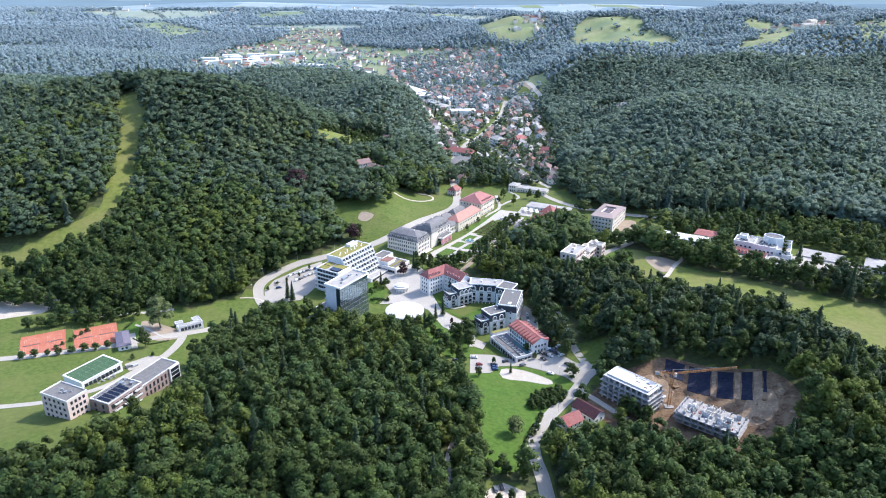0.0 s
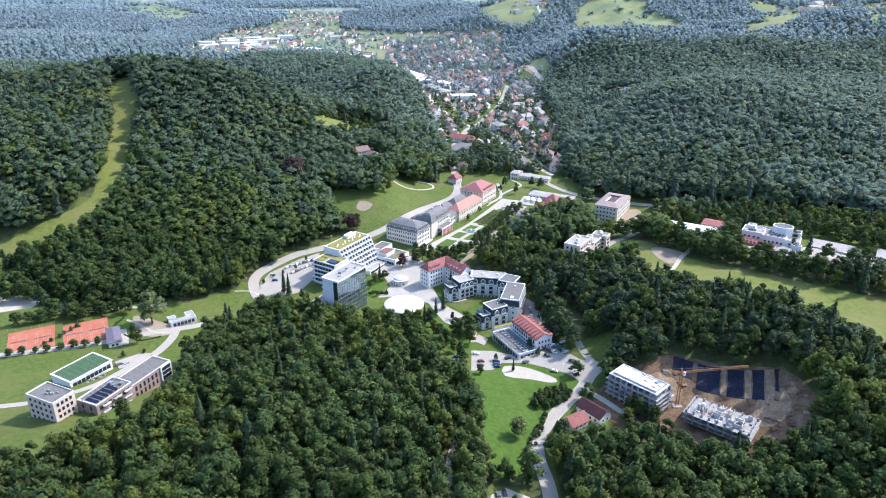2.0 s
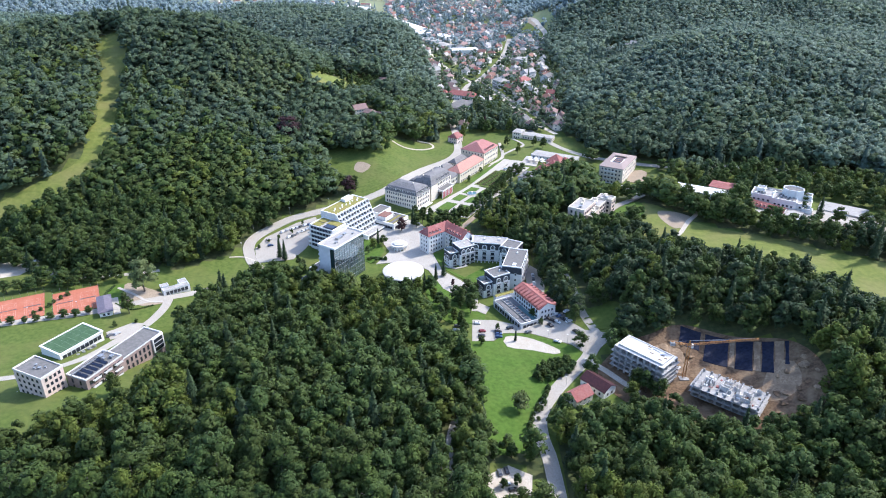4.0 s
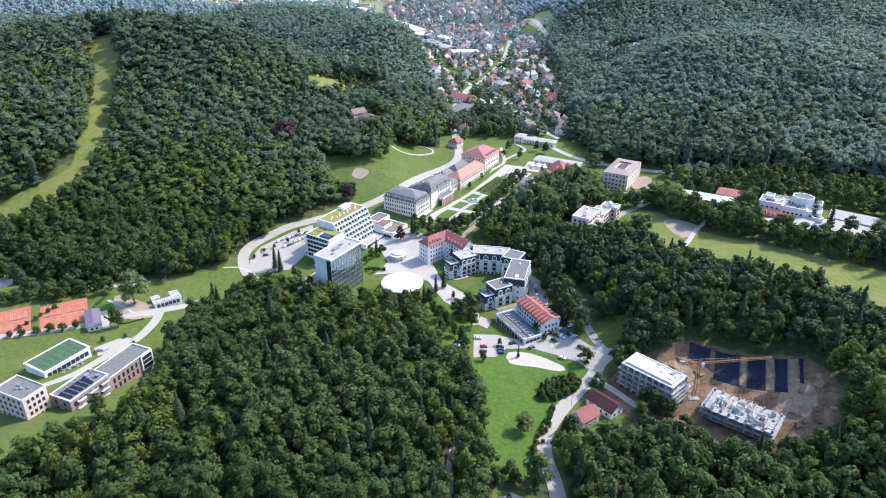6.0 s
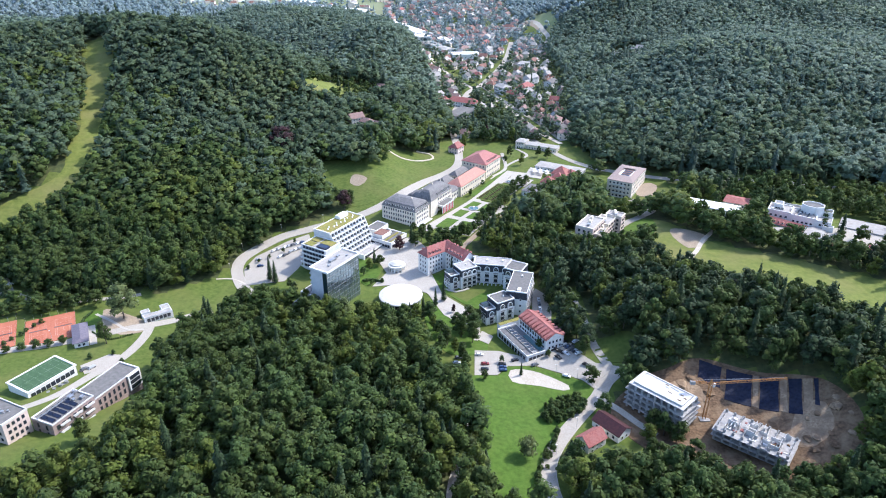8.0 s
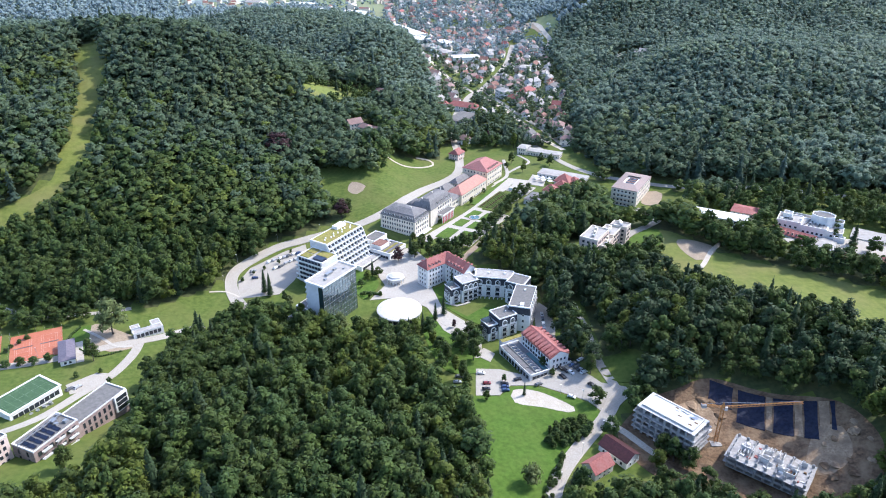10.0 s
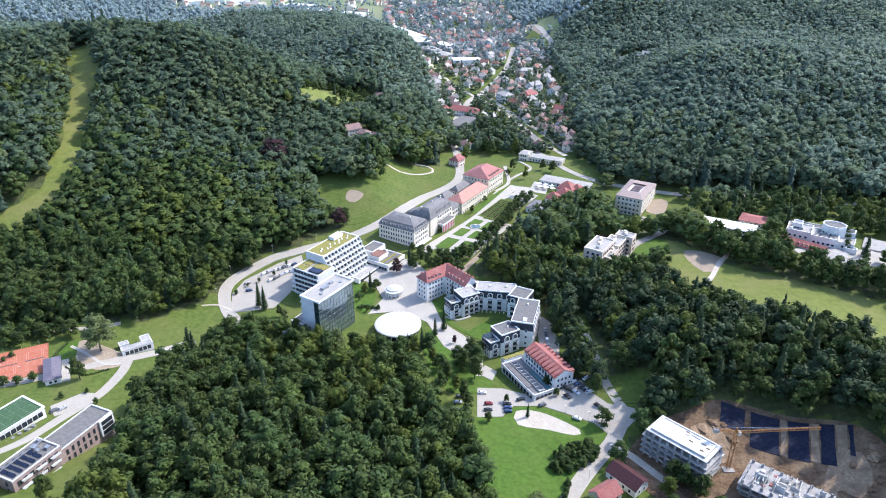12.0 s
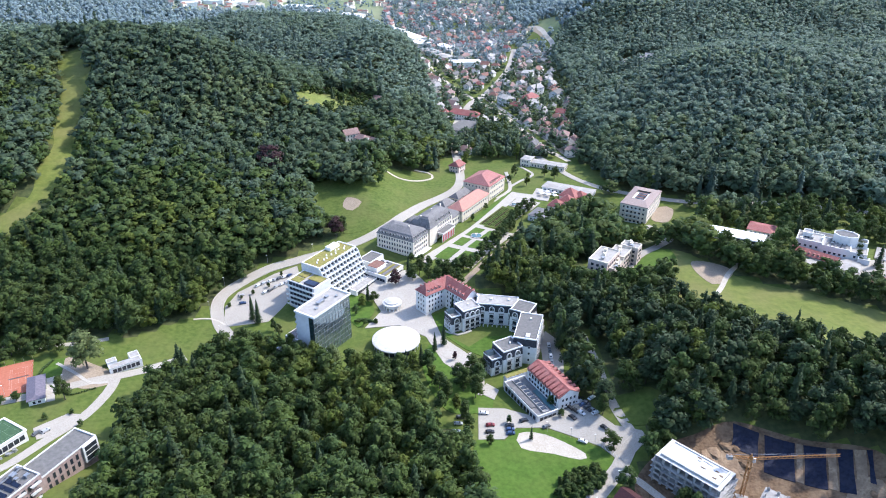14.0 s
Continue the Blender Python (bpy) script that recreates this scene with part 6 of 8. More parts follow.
# ---- the building site ----
def shell(name, x, y, z, yaw, w, d, floors, label, roofed):
    """A concrete frame under construction: slabs, walls and balconies."""
    t = thing(name, x, y, z, yaw, label, "construction site")
    st = 2.85
    rnd = random.Random(int(x))
    for f in range(floors + (1 if roofed else 0)):
        g = Geo()
        o = 1.4 if 0 < f < floors else 0.3
        g.box(-w / 2 - o, -d / 2 - o, f * st - 0.28, w / 2 + o, d / 2 + o, f * st)
        piece("slab", g, CONCRETE_PALE if f == floors else CONCRETE, t)
    nx, ny = int(w / 3.4), int(d / 3.4)
    for f in range(floors):
        top = f * st + st - 0.28 if (roofed or f < floors - 1) else f * st + 1.6
        for i in range(nx + 1):
            for s in (-1, 1):
                xx = -w / 2 + w * i / nx
                g = Geo()
                g.box(xx - 0.55, s * d / 2 - 0.15, f * st, xx + 0.55, s * d / 2 + 0.15, top)
                piece("pier", g, CONCRETE, t)
        for j in range(ny + 1):
            for s in (-1, 1):
                yy = -d / 2 + d * j / ny
                g = Geo()
                g.box(s * w / 2 - 0.15, yy - 0.55, f * st, s * w / 2 + 0.15, yy + 0.55, top)
                piece("pier", g, CONCRETE, t)
        for i in range(1, nx):
            xx = -w / 2 + w * i / nx
            g = Geo()
            y0, y1 = (-d / 2, -1.2) if (i + f) % 2 else (-d / 2 + 1.0, d / 2)
            g.box(xx - 0.12, y0 + 0.3, f * st, xx + 0.12, y1 - 0.3, top)
            piece("partition", g, CONCRETE, t)
        if f:
            for k in range(nx):
                if rnd.random() < 0.55:
                    g = Geo()
                    xx = -w / 2 + w * k / nx
                    g.box(xx + 0.3, -d / 2 - 1.36, f * st, xx + w / nx - 0.3, -d / 2 - 1.28, f * st + 0.85)
                    piece("railing", g, CONCRETE, t)
    zt = floors * st
    if roofed:
        flat_roof(t, rect(w - 2.5, d - 2.5), zt + 0.5, CONCRETE_PALE, 0.5, 0.45, CONCRETE_PALE)
        walls(t, rect(w - 2.5, d - 2.5), zt + 0.003, zt + 0.4, CONCRETE, "upstand")
        for k in range(9):
            g = Geo()
            a, b = rnd.uniform(-w / 2 + 2.5, w / 2 - 3), rnd.uniform(-d / 2 + 2.5, d / 2 - 2.5)
            g.box(a, b, zt + 0.55, a + rnd.uniform(0.6, 3.0), b + rnd.uniform(0.2, 0.7), zt + 0.75)
            piece("plank_pile", g, SOIL if k % 3 else METAL, t)
    else:
        for k in range(40):
            g = Geo()
            a, b = rnd.uniform(-w / 2 + 1, w / 2 - 2), rnd.uniform(-d / 2 + 1, d / 2 - 2)
            z0 = (floors - 1) * st
            if k % 2:
                g.box(a, b, z0, a + rnd.uniform(1.5, 4.0), b + 0.22, z0 + rnd.uniform(1.6, 2.8))
            else:
                g.box(a, b, z0, a + 0.22, b + rnd.uniform(1.5, 4.0), z0 + rnd.uniform(1.6, 2.8))
            piece("wall_panel", g, CONCRETE_PALE, t)
        for k in range(26):
            g = Geo()
            a, b = rnd.uniform(-w / 2 + 1, w / 2 - 2), rnd.uniform(-d / 2 + 1, d / 2 - 2)
            z0 = (floors - 1) * st
            g.box(a, b, z0, a + rnd.uniform(0.6, 2.0), b + rnd.uniform(0.6, 1.6), z0 + rnd.uniform(0.2, 0.9))
            piece("material_block", g, (ROOF_RED, CANVAS, SOIL, CONCRETE_PALE)[k % 4], t)
    return t


shell("apartment_shell", 102.7, 327.0, -0.4, -46, 27.5, 13.0, 5, "unfinished concrete apartment block with a white roof slab", True)
shell("apartment_shell", 138.5, 304.6, 1.0, -38.5, 30.5, 14.5, 3, "roofless concrete shell with pale wall panels", False)


def crane():
    base = Vector((122.8, 323.4, float(ground_height(122.8, 323.4))))
    t = thing("tower_crane", *base, 0, "orange lattice tower crane over the site", "crane")
    top = 20.0 - base.z
    tip = Vector((153.4, 317.2, 27.6)) - base
    way = Vector((tip.x, tip.y, 0)).normalized()
    side = Vector((-way.y, way.x, 0))
    for name, a, b, w in (("mast", Vector((0, 0, -0.5)), Vector((0, 0, top)), 1.3), ("jib", Vector((0, 0, top)), Vector(tip), 1.1),
                          ("counter_jib", Vector((0, 0, top)), -way * 9 + Vector((0, 0, top)), 1.1)):
        g = Geo()
        d = (b - a)
        n = max(3, int(d.length / 1.5))
        up = Vector((0, 0, 1)) if name != "mast" else way
        sd = side
        corners = [(-1, -1), (1, -1), (1, 1), (-1, 1)] if name == "mast" else [(-1, 0), (1, 0), (0, 1.5)]
        offs = [sd * c[0] * w / 2 + up * c[1] * w / 2 for c in corners]
        for o in offs:
            g.bar(a + o, b + o, 0.16)
        for k in range(n):
            p, q = a + d * (k / n), a + d * ((k + 1) / n)
            for i in range(len(offs)):
                g.bar(p + offs[i], q + offs[(i + 1) % len(offs)], 0.09)
        piece(name, g, CRANE_PAINT, t)
    g = Geo()
    g.loft([[(x, y, top) for x, y in rect(1.2, 1.2)], [(x, y, top + 2.6) for x, y in rect(0.4, 0.4)]])
    piece("tower_head", g, CRANE_PAINT, t)
    g = Geo()
    for p in (tip + Vector((0, 0, 0.8)), -way * 8.5 + Vector((0, 0, top + 0.5)), tip * 0.55 + Vector((0, 0, top * 0.45 + 0.8))):
        g.bar(Vector((0, 0, top + 2.6)), p, 0.07)
    piece("tie", g, METAL, t)
    c = -way * 8 + Vector((0, 0, top - 1.2))
    g = Geo()
    g.box(c.x - 1.1, c.y - 0.8, c.z, c.x + 1.1, c.y + 0.8, c.z + 1.6)
    piece("counterweight", g, CONCRETE, t)
    g = Geo()
    c = way * 1.4 + side * 1.0
    g.box(c.x - 0.7, c.y - 0.7, top - 2.0, c.x + 0.7, c.y + 0.7, top - 0.1)
    piece("cab", g, CANVAS, t)
    g = Geo()
    g.box(-2.4, -2.4, -1.2, 2.4, 2.4, 0.3)
    piece("footing", g, CONCRETE, t)
    return t


crane()
# dark sheeting laid in strips down the cut slope, with bare earth between
top_a, top_b, fall = Vector((130, 357)), Vector((179, 331)), Vector((-6.5, -18.0))
for s0, s1, ln, mat, what in ((0.0, 0.20, 0.62, SHEETING, "sheeting"), (0.24, 0.46, 0.95, SHEETING, "sheeting"), (0.465, 0.515, 0.95, CLAY_EARTH, "earth_strip"), (0.52, 0.67, 1.0, SHEETING, "sheeting"),
                              (0.675, 0.735, 1.0, CLAY_EARTH, "earth_strip"), (0.74, 0.84, 1.05, SHEETING, "sheeting"), (0.845, 0.92, 1.05, CLAY_EARTH, "earth_strip"), (0.925, 0.96, 0.8, SHEETING, "sheeting")):
    p, q = top_a.lerp(top_b, s0), top_a.lerp(top_b, s1)
    mid_p, mid_q = p + fall * ln * 0.5 + Vector((0.5, 0.3)), q + fall * ln * 0.52 - Vector((0.4, 0.2))
    sheet(what, [tuple(p), tuple(mid_p), tuple(p + fall * ln), tuple(q + fall * ln * 1.04), tuple(mid_q), tuple(q)], mat, 0.45,
          "dark blue plastic sheeting on the cut slope" if mat is SHEETING else "bare tan earth left between the sheeting", what.replace("_", " "), smooth=False, cell=2.0)
ribbon("site_track", [(78, 336), (84, 330), (91, 321), (98, 313)], 3.4, GRAVEL, 0.34, "pale gravel track round the site", "road")
pitched_hall("barn", 77.7, 316.8, -2.2, -51, -7.6, -4.4, 7.6, 4.4, 4.2, 3.0, 1, 4, 2, PLASTER_WHITE, ROOF_DARKRED, "white barn with a dark red sheet roof", 0)
pitched_hall("cottage", 66.5, 307.5, -2.4, 35, -5.5, -4, 5.5, 4, 4.6, 3.6, 2, 3, 2, PLASTER_CREAM, ROOF_RED, "cottage with a weathered red tiled roof under the trees", 0)
rs = random.Random(3)
for k in range(46):
    x, y = rs.uniform(108, 124), rs.uniform(304, 330)
    if abs((x - 102.7) * 0.72 + (y - 327) * 0.69) < 8.5 or ((x - 138.5) * 0.62 + (y - 304.6) * 0.78) > -8.5 and x > 122:
        continue
    z = float(ground_height(x, y)) + 0.2
    g = Geo()
    w, d, h = rs.uniform(0.8, 3.2), rs.uniform(0.5, 1.6), rs.uniform(0.3, 1.4)
    g.box(-w / 2, -d / 2, -0.3, w / 2, d / 2, h)
    if k % 2:
        g.box(-w / 2 + 0.1, -d / 2 - 0.1, h, w / 2 - 0.3, d / 2 - 0.1, h + 0.2)
    o = new("material_block", g.mesh("material_block", (CONCRETE_PALE, ROOF_BROWN, METAL, CANVAS, SOIL)[k % 5]))
    o.matrix_world = pose(x, y, z, 0, 0, rs.uniform(0, 180))
    tagged(o, "stacked building material lying on the site", "building material", "materials on the site")

# heaps of dug earth round the shells
for k in range(30):
    x, y = (rs.uniform(150, 184), rs.uniform(290, 322)) if k % 3 else (rs.uniform(106, 130), rs.uniform(330, 350))
    if not inside(AREAS["site"], x, y) or math.hypot(x - 138.5, y - 304.6) < 20:
        continue
    v, f = ico(rs.uniform(1.6, 3.8), 0.35)
    g = Geo()
    g.v, g.f = [tuple(q * rs.uniform(0.7, 1.3)) for q in v], [tuple(int(i) for i in q) for q in f]
    g.m = [0] * len(g.f)
    o = new("earth_mound", g.mesh("earth_mound", (SOIL, CLAY_EARTH)[k % 2]))
    o.matrix_world = pose(x, y, float(ground_height(x, y)) + 0.1, 0, 0, rs.uniform(0, 180))
    tagged(o, "low mound of dug brown earth on the site", "earth mound", "earth mounds on the site")
sheet("mud", [(158, 312), (166, 322), (174, 318), (172, 304), (162, 298), (154, 302)], CLAY_EARTH, 0.32, "tan mud scraped bare beside the shell", "mud")
sheet("mud", [(112, 334), (118, 344), (126, 342), (128, 332), (122, 326), (116, 328)], CLAY_EARTH, 0.32, "tan mud scraped bare below the slope", "mud")

# ---- school buildings, tennis courts and playground ----
def tennis_court(x, y, yaw, w, d):
    z = float(ground_height(x, y)) + 0.35
    t = thing("tennis_court", x, y, z, yaw, "orange clay tennis court with white lines", "tennis court", "tennis courts")
    g = Geo()
    g.box(-w / 2, -d / 2, -1.2, w / 2, d / 2, 0.0)
    piece("clay", g, CLAY, t)
    g = Geo()
    for cx in (-w / 4, w / 4):
        a, b = 4.1, 9.0
        for x0, y0, x1, y1 in ((-a, -b, a, -b + 0.12), (-a, b - 0.12, a, b), (-a, -b, -a + 0.12, b), (a - 0.12, -b, a, b), (-a + 1, -b, -a + 1.1, b),
                               (a - 1.1, -b, a - 1, b), (-a + 1, -4.6, a - 1, -4.5), (-a + 1, 4.5, a - 1, 4.6), (-0.05, -4.5, 0.05, 4.5)):
            g.box(cx + x0, y0, 0.0, cx + x1, y1, 0.012)
    piece("line", g, LINE_CLAY, t)
    for cx in (-w / 4, w / 4):
        g = Geo()
        g.box(cx - 4.6, -0.03, 0.02, cx + 4.6, 0.03, 0.5)
        piece("net", g, METAL, t)
    posts = [(-w / 2 + w * i / 6, s * d / 2) for i in range(7) for s in (-1, 1)] + [(s * w / 2, -d / 2 + d * i / 6) for i in range(1, 6) for s in (-1, 1)]
    for px, py in posts:
        g = Geo()
        g.tube(px, py, -0.5, 3.0, 0.05, 0.05, 6)
        piece("fence_post", g, METAL, t)
    return t


tennis_court(-221.5, 396, 27, 25.5, 29)
tennis_court(-250, 386, 27, 25.5, 29)


def club_house():
    t = thing("club_house", -200, 387, float(ground_height(-200, 387)), 27, "low club house with a violet-grey roof by the courts", "building")
    walls(t, rect(7, 20), -2, 3.4, PLASTER_WHITE)
    g = gable_roof(t, 20, 7, 3.5, 1.2, ROOF_VIOLET, over=0.7, hip=2.0)
    g.matrix_basis = pose(0, 0, 0, 0, 0, 90)
    facade(t, (3.5, -10), (3.5, 10), 0, 1, 3, 5, 1.4, 1.8, 0.8)
    facade(t, (-3.5, -10), (3.5, -10), 0, 1, 3, 2, 1.2, 1.4, 0.9)
    g = Geo()
    g.box(3.8, -10, -1, 7.5, 11, 0.25)
    piece("terrace", g, PAVING, t)


club_house()


def turf_hall():
    t = thing("sports_hall", -198.2, 344.3, float(ground_height(-198.2, 344.3)) + 0.3, 61, "half-sunk sports hall with a green turf roof", "building")
    walls(t, rect(25.5, 16), -3, 5.0, PLASTER_WHITE)
    flat_roof(t, rect(26.3, 16.8), 5.0, TURF, 0.8, 0.45, PLASTER_WHITE)
    g = Geo()
    for i in range(7):
        g.box(-11 + i * 3.6, -7, 5.06, -10.94 + i * 3.6, 7, 5.075)
    for j in range(3):
        g.box(-11, -6 + j * 6, 5.06, 10.7, -5.94 + j * 6, 5.076)
    piece("line", g, LINE_GREEN, t)
    facade(t, (-12.75, -8), (12.75, -8), 0, 1, 3, 9, 2.0, 2.2, 1.2, FRAME_DARK)
    facade(t, (12.75, -8), (12.75, 8), 0, 1, 3, 4, 1.6, 2.6, 0.8, FRAME_DARK)
    for i in range(5):
        g = Geo()
        g.tube(-8 + i * 3.2, -10.6, -0.5, 1.6, 0.9, 0.9, 10)
        piece("vent_drum", g, METAL, t)
    g = Geo()
    g.box(-9, -11, -1, 6, -9.4, 0.6)
    piece("plinth", g, CONCRETE, t)


turf_hall()


def dormitory():
    t = thing("dormitory", -188.5, 298, 11.2, -25, "four-storey pinkish block with small square windows", "building")
    w, d, h = 18.8, 11.5, 13.4
    walls(t, rect(w, d), -4, h, PLASTER_PINK)
    flat_roof(t, rect(w + 0.3, d + 0.3), h, ROOF_GREY, 0.5, 0.6, STONE_TRIM)
    facade(t, rect(w, d)[0], rect(w, d)[1], 0.2, 4, 3.2, 5, 1.1, 1.3, 1.0, FRAME_DARK)
    facade(t, rect(w, d)[1], rect(w, d)[2], 0.2, 4, 3.2, 4, 1.1, 1.5, 1.0, FRAME_DARK)
    facade(t, rect(w, d)[3], rect(w, d)[0], 0.2, 4, 3.2, 4, 0.8, 1.3, 1.0, FRAME_DARK)
    facade(t, rect(w, d)[2], rect(w, d)[3], 0.2, 4, 3.2, 6, 1.1, 1.3, 1.0, FRAME_DARK)
    for x, y, s in ((-2, 1, 1.2), (1.5, 0, 1.6), (3.4, 1.6, 0.9), (-0.4, -1.2, 1.0)):
        g = Geo()
        g.tube(x, y, h, h + 0.8, s / 2, s / 2, 10)
        g.box(x - s, y - 0.2, h, x + s, y + 0.2, h + 0.3)
        piece("roof_vent", g, METAL, t)
    g = Geo()
    g.box(-w / 2 - 2, -d / 2 - 2.2, -3, w / 2 + 1, -d / 2, 0.2)
    piece("terrace", g, PAVING, t)


dormitory()


def school():
    t = thing("school", -163.5, 318, 7.5, 67, "long red-brown school with solar panels on its flat roof", "building")
    # lower half with panels, then the upper half; local x runs along the building
    walls(t, box_outline(-22, -6.5, 0, 6.2), -5, 11.4, BRICK_RED)
    flat_roof(t, box_outline(-22, -6.5, 0, 6.2), 11.4, ROOF_GREY, 0.5, 0.6, PLASTER_GREY)
    walls(t, box_outline(0.01, -6.0, 27, 6.2), -5, 8.6, BRICK_RED)
    flat_roof(t, box_outline(0.01, -6.0, 27, 6.2), 8.6, ROOF_GREY, 0.5, 0.6, PLASTER_GREY)
    for i in range(5):
        for j in range(2):
            g = Geo()
            x, y = -20.3 + i * 2.9, -4.9 + j * 4.4
            g.loft([[(x, y, 11.6), (x + 1.5, y, 11.6), (x + 1.5, y + 4.0, 11.6), (x, y + 4.0, 11.6)],
                    [(x, y, 11.7), (x + 1.5, y, 12.3), (x + 1.5, y + 4.0, 12.3), (x, y + 4.0, 11.7)]])
            piece("solar_panel", g, SOLAR, t, "tilted dark solar panel")
    for x, y, s in ((-5, 2, 2.4), (-3, -3, 1.8), (-6, -1, 1.4), (-1.6, 3.6, 1.2)):
        g = Geo()
        g.box(x - s / 2, y - s / 2, 11.4, x + s / 2, y + s / 2, 12.7)
        g.box(x - s / 2 - 0.1, y - s / 4, 11.7, x + s / 2 + 0.1, y + s / 4, 12.4)
        piece("roof_unit", g, METAL, t)
    g = Geo()
    g.box(-22, 2.2, 11.95, -0.4, 2.5, 12.6)
    piece("duct", g, METAL, t)
    facade(t, (-22, -6.5), (0, -6.5), 0, 3, 3.6, 7, 1.6, 1.9, 0.9, FRAME_DARK)
    facade(t, (-22, 6.2), (-22, -6.5), 0, 3, 3.6, 2, 0.9, 2.2, 0.9, FRAME_DARK)
    facade(t, (0, -6.0), (19, -6.0), 0, 2, 3.8, 6, 1.0, 2.4, 0.9, FRAME_DARK)
    facade(t, (27, 6.2), (0, 6.2), 0, 2, 3.8, 8, 1.6, 1.9, 0.9, FRAME_DARK)
    g = Geo()
    g.box(19.2, -6.8, 0.5, 26.6, -6.0, 8.9)
    piece("projecting_bay", g, PLASTER_WHITE, t, "white projecting window bay")
    for k in range(3):
        g = Geo()
        g.box(20.0, -6.95, 1.2 + k * 2.5, 25.8, -6.8, 3.2 + k * 2.5)
        piece("pane", g, GLASS, t)
    for f in range(3):
        for k in range(3):
            g = Geo()
            x = -20 + k * 6.6 + f * 0.7
            g.box(x, -8.0, 2.6 + f * 3.3, x + 4.2, -6.5, 2.8 + f * 3.3)
            g.box(x, -8.0, 2.8 + f * 3.3, x + 4.2, -7.9, 3.7 + f * 3.3)
            piece("balcony", g, PLASTER_GREY, t)
    g = Geo()
    g.box(-24, -12, -3.5, -10, -6.5, 2.2)
    g.box(-4, -11, -3.5, 5, -6.5, -0.5)
    piece("terrace", g, PAVING, t, "pale paved terrace")


school()
sheet("forecourt_school", [(-188, 360), (-182, 352), (-172, 360), (-172, 372), (-178, 372)], ASPHALT, 0.3, "grey yard between the hall and the school", "car park", smooth=False)
sheet("playground", [(-203, 410), (-199, 418), (-184, 412), (-172, 406), (-168, 398), (-180, 391), (-196, 400)], WAY_TAN, 0.25, "pale sandy playground under the big tree", "playground")
sheet("playground_grass", [(-205, 398), (-208, 414), (-201, 417), (-196, 403), (-194, 392)], GRASS, 0.3, "strip of lawn beside the playground", "lawn", smooth=False)
ribbon("path_play", [(-203, 412), (-190, 404), (-178, 396), (-170, 398)], 1.8, PAVING, 0.36, "curved pale path in the playground", "path")


def guest_pavilion():
    x, y = -168, 413
    t = thing("guest_pavilion", x, y, float(ground_height(x, y)), 35, "flat-roofed white pavilion with an open court", "building")
    for a in ((-8, -5, 8, -1), (-8, 1, -3, 5), (3, -0.99, 8, 5)):
        walls(t, box_outline(*a), -2, 3.6, PLASTER_WHITE)
        flat_roof(t, box_outline(*a), 3.6, ROOF_FLAT, 0.4, 0.4, PLASTER_GREY)
    facade(t, (-8, -5), (8, -5), 0, 1, 3, 6, 1.6, 2.0, 0.8, FRAME_DARK)
    facade(t, (-8, 5), (-8, 1), 0, 1, 3, 2, 1.2, 2.0, 0.8, FRAME_DARK)
    return t


guest_pavilion()


# ---- blocks of flats and the clinic beyond the wood ----
def courtyard_flats():
    t = thing("apartment_block", 151.5, 610, 0.4, 60, "cream apartment block with a brown roof round a light court", "building")
    w, d, h = 39, 20.5, 14.6
    walls(t, rect(w, d), -3, h, PLASTER_CREAM)
    g = Geo()
    o, i = rect(w + 0.6, d + 0.6), [(-9, -5), (9, -5), (9, 5), (-9, 5)]
    for k in range(4):
        j = (k + 1) % 4
        g.face([(*o[k], h + 0.2), (*o[j], h + 0.2), (i[j][0], i[j][1], h + 1.6), (i[k][0], i[k][1], h + 1.6)])
        g.face([(*o[k], h - 0.3), (*o[j], h - 0.3), (*o[j], h + 0.2), (*o[k], h + 0.2)])
    piece("roof", g, ROOF_DUST, t, "brown sloping roof round the court")
    g = Geo()
    g.box(-9, -5, h, 9, 5, h + 0.3)
    piece("court_roof", g, PLASTER_WHITE, t)
    for k in range(6):
        g = Geo()
        g.box(-7 + k * 2.4, -3.5, h + 0.3, -5.6 + k * 2.4, 3.2, h + 1.1)
        piece("skylight", g, ROOF_BROWN if k % 2 else GLASS, t)
    q = rect(w, d)
    facade(t, q[3], q[0], 0.3, 4, 3.5, 6, 1.4, 1.6, 0.9)
    facade(t, q[0], q[1], 0.3, 4, 3.5, 9, 1.2, 1.6, 0.9)
    for f in range(4):
        g = Geo()
        g.box(-w / 2 - 1.3, -4.5, 0.6 + f * 3.5, -w / 2, 5.5, 0.85 + f * 3.5)
        g.box(-w / 2 - 1.3, -4.5, 0.85 + f * 3.5, -w / 2 - 1.2, 5.5, 1.8 + f * 3.5)
        piece("balcony", g, PLASTER_WHITE, t)
    g = Geo()
    g.prism(box_outline(-w / 2 - 3, -d / 2 - 2, w / 2, -d / 2 + 0.01), -3, 1.6)
    piece("garage_wall", g, PLASTER_GREY, t)


courtyard_flats()


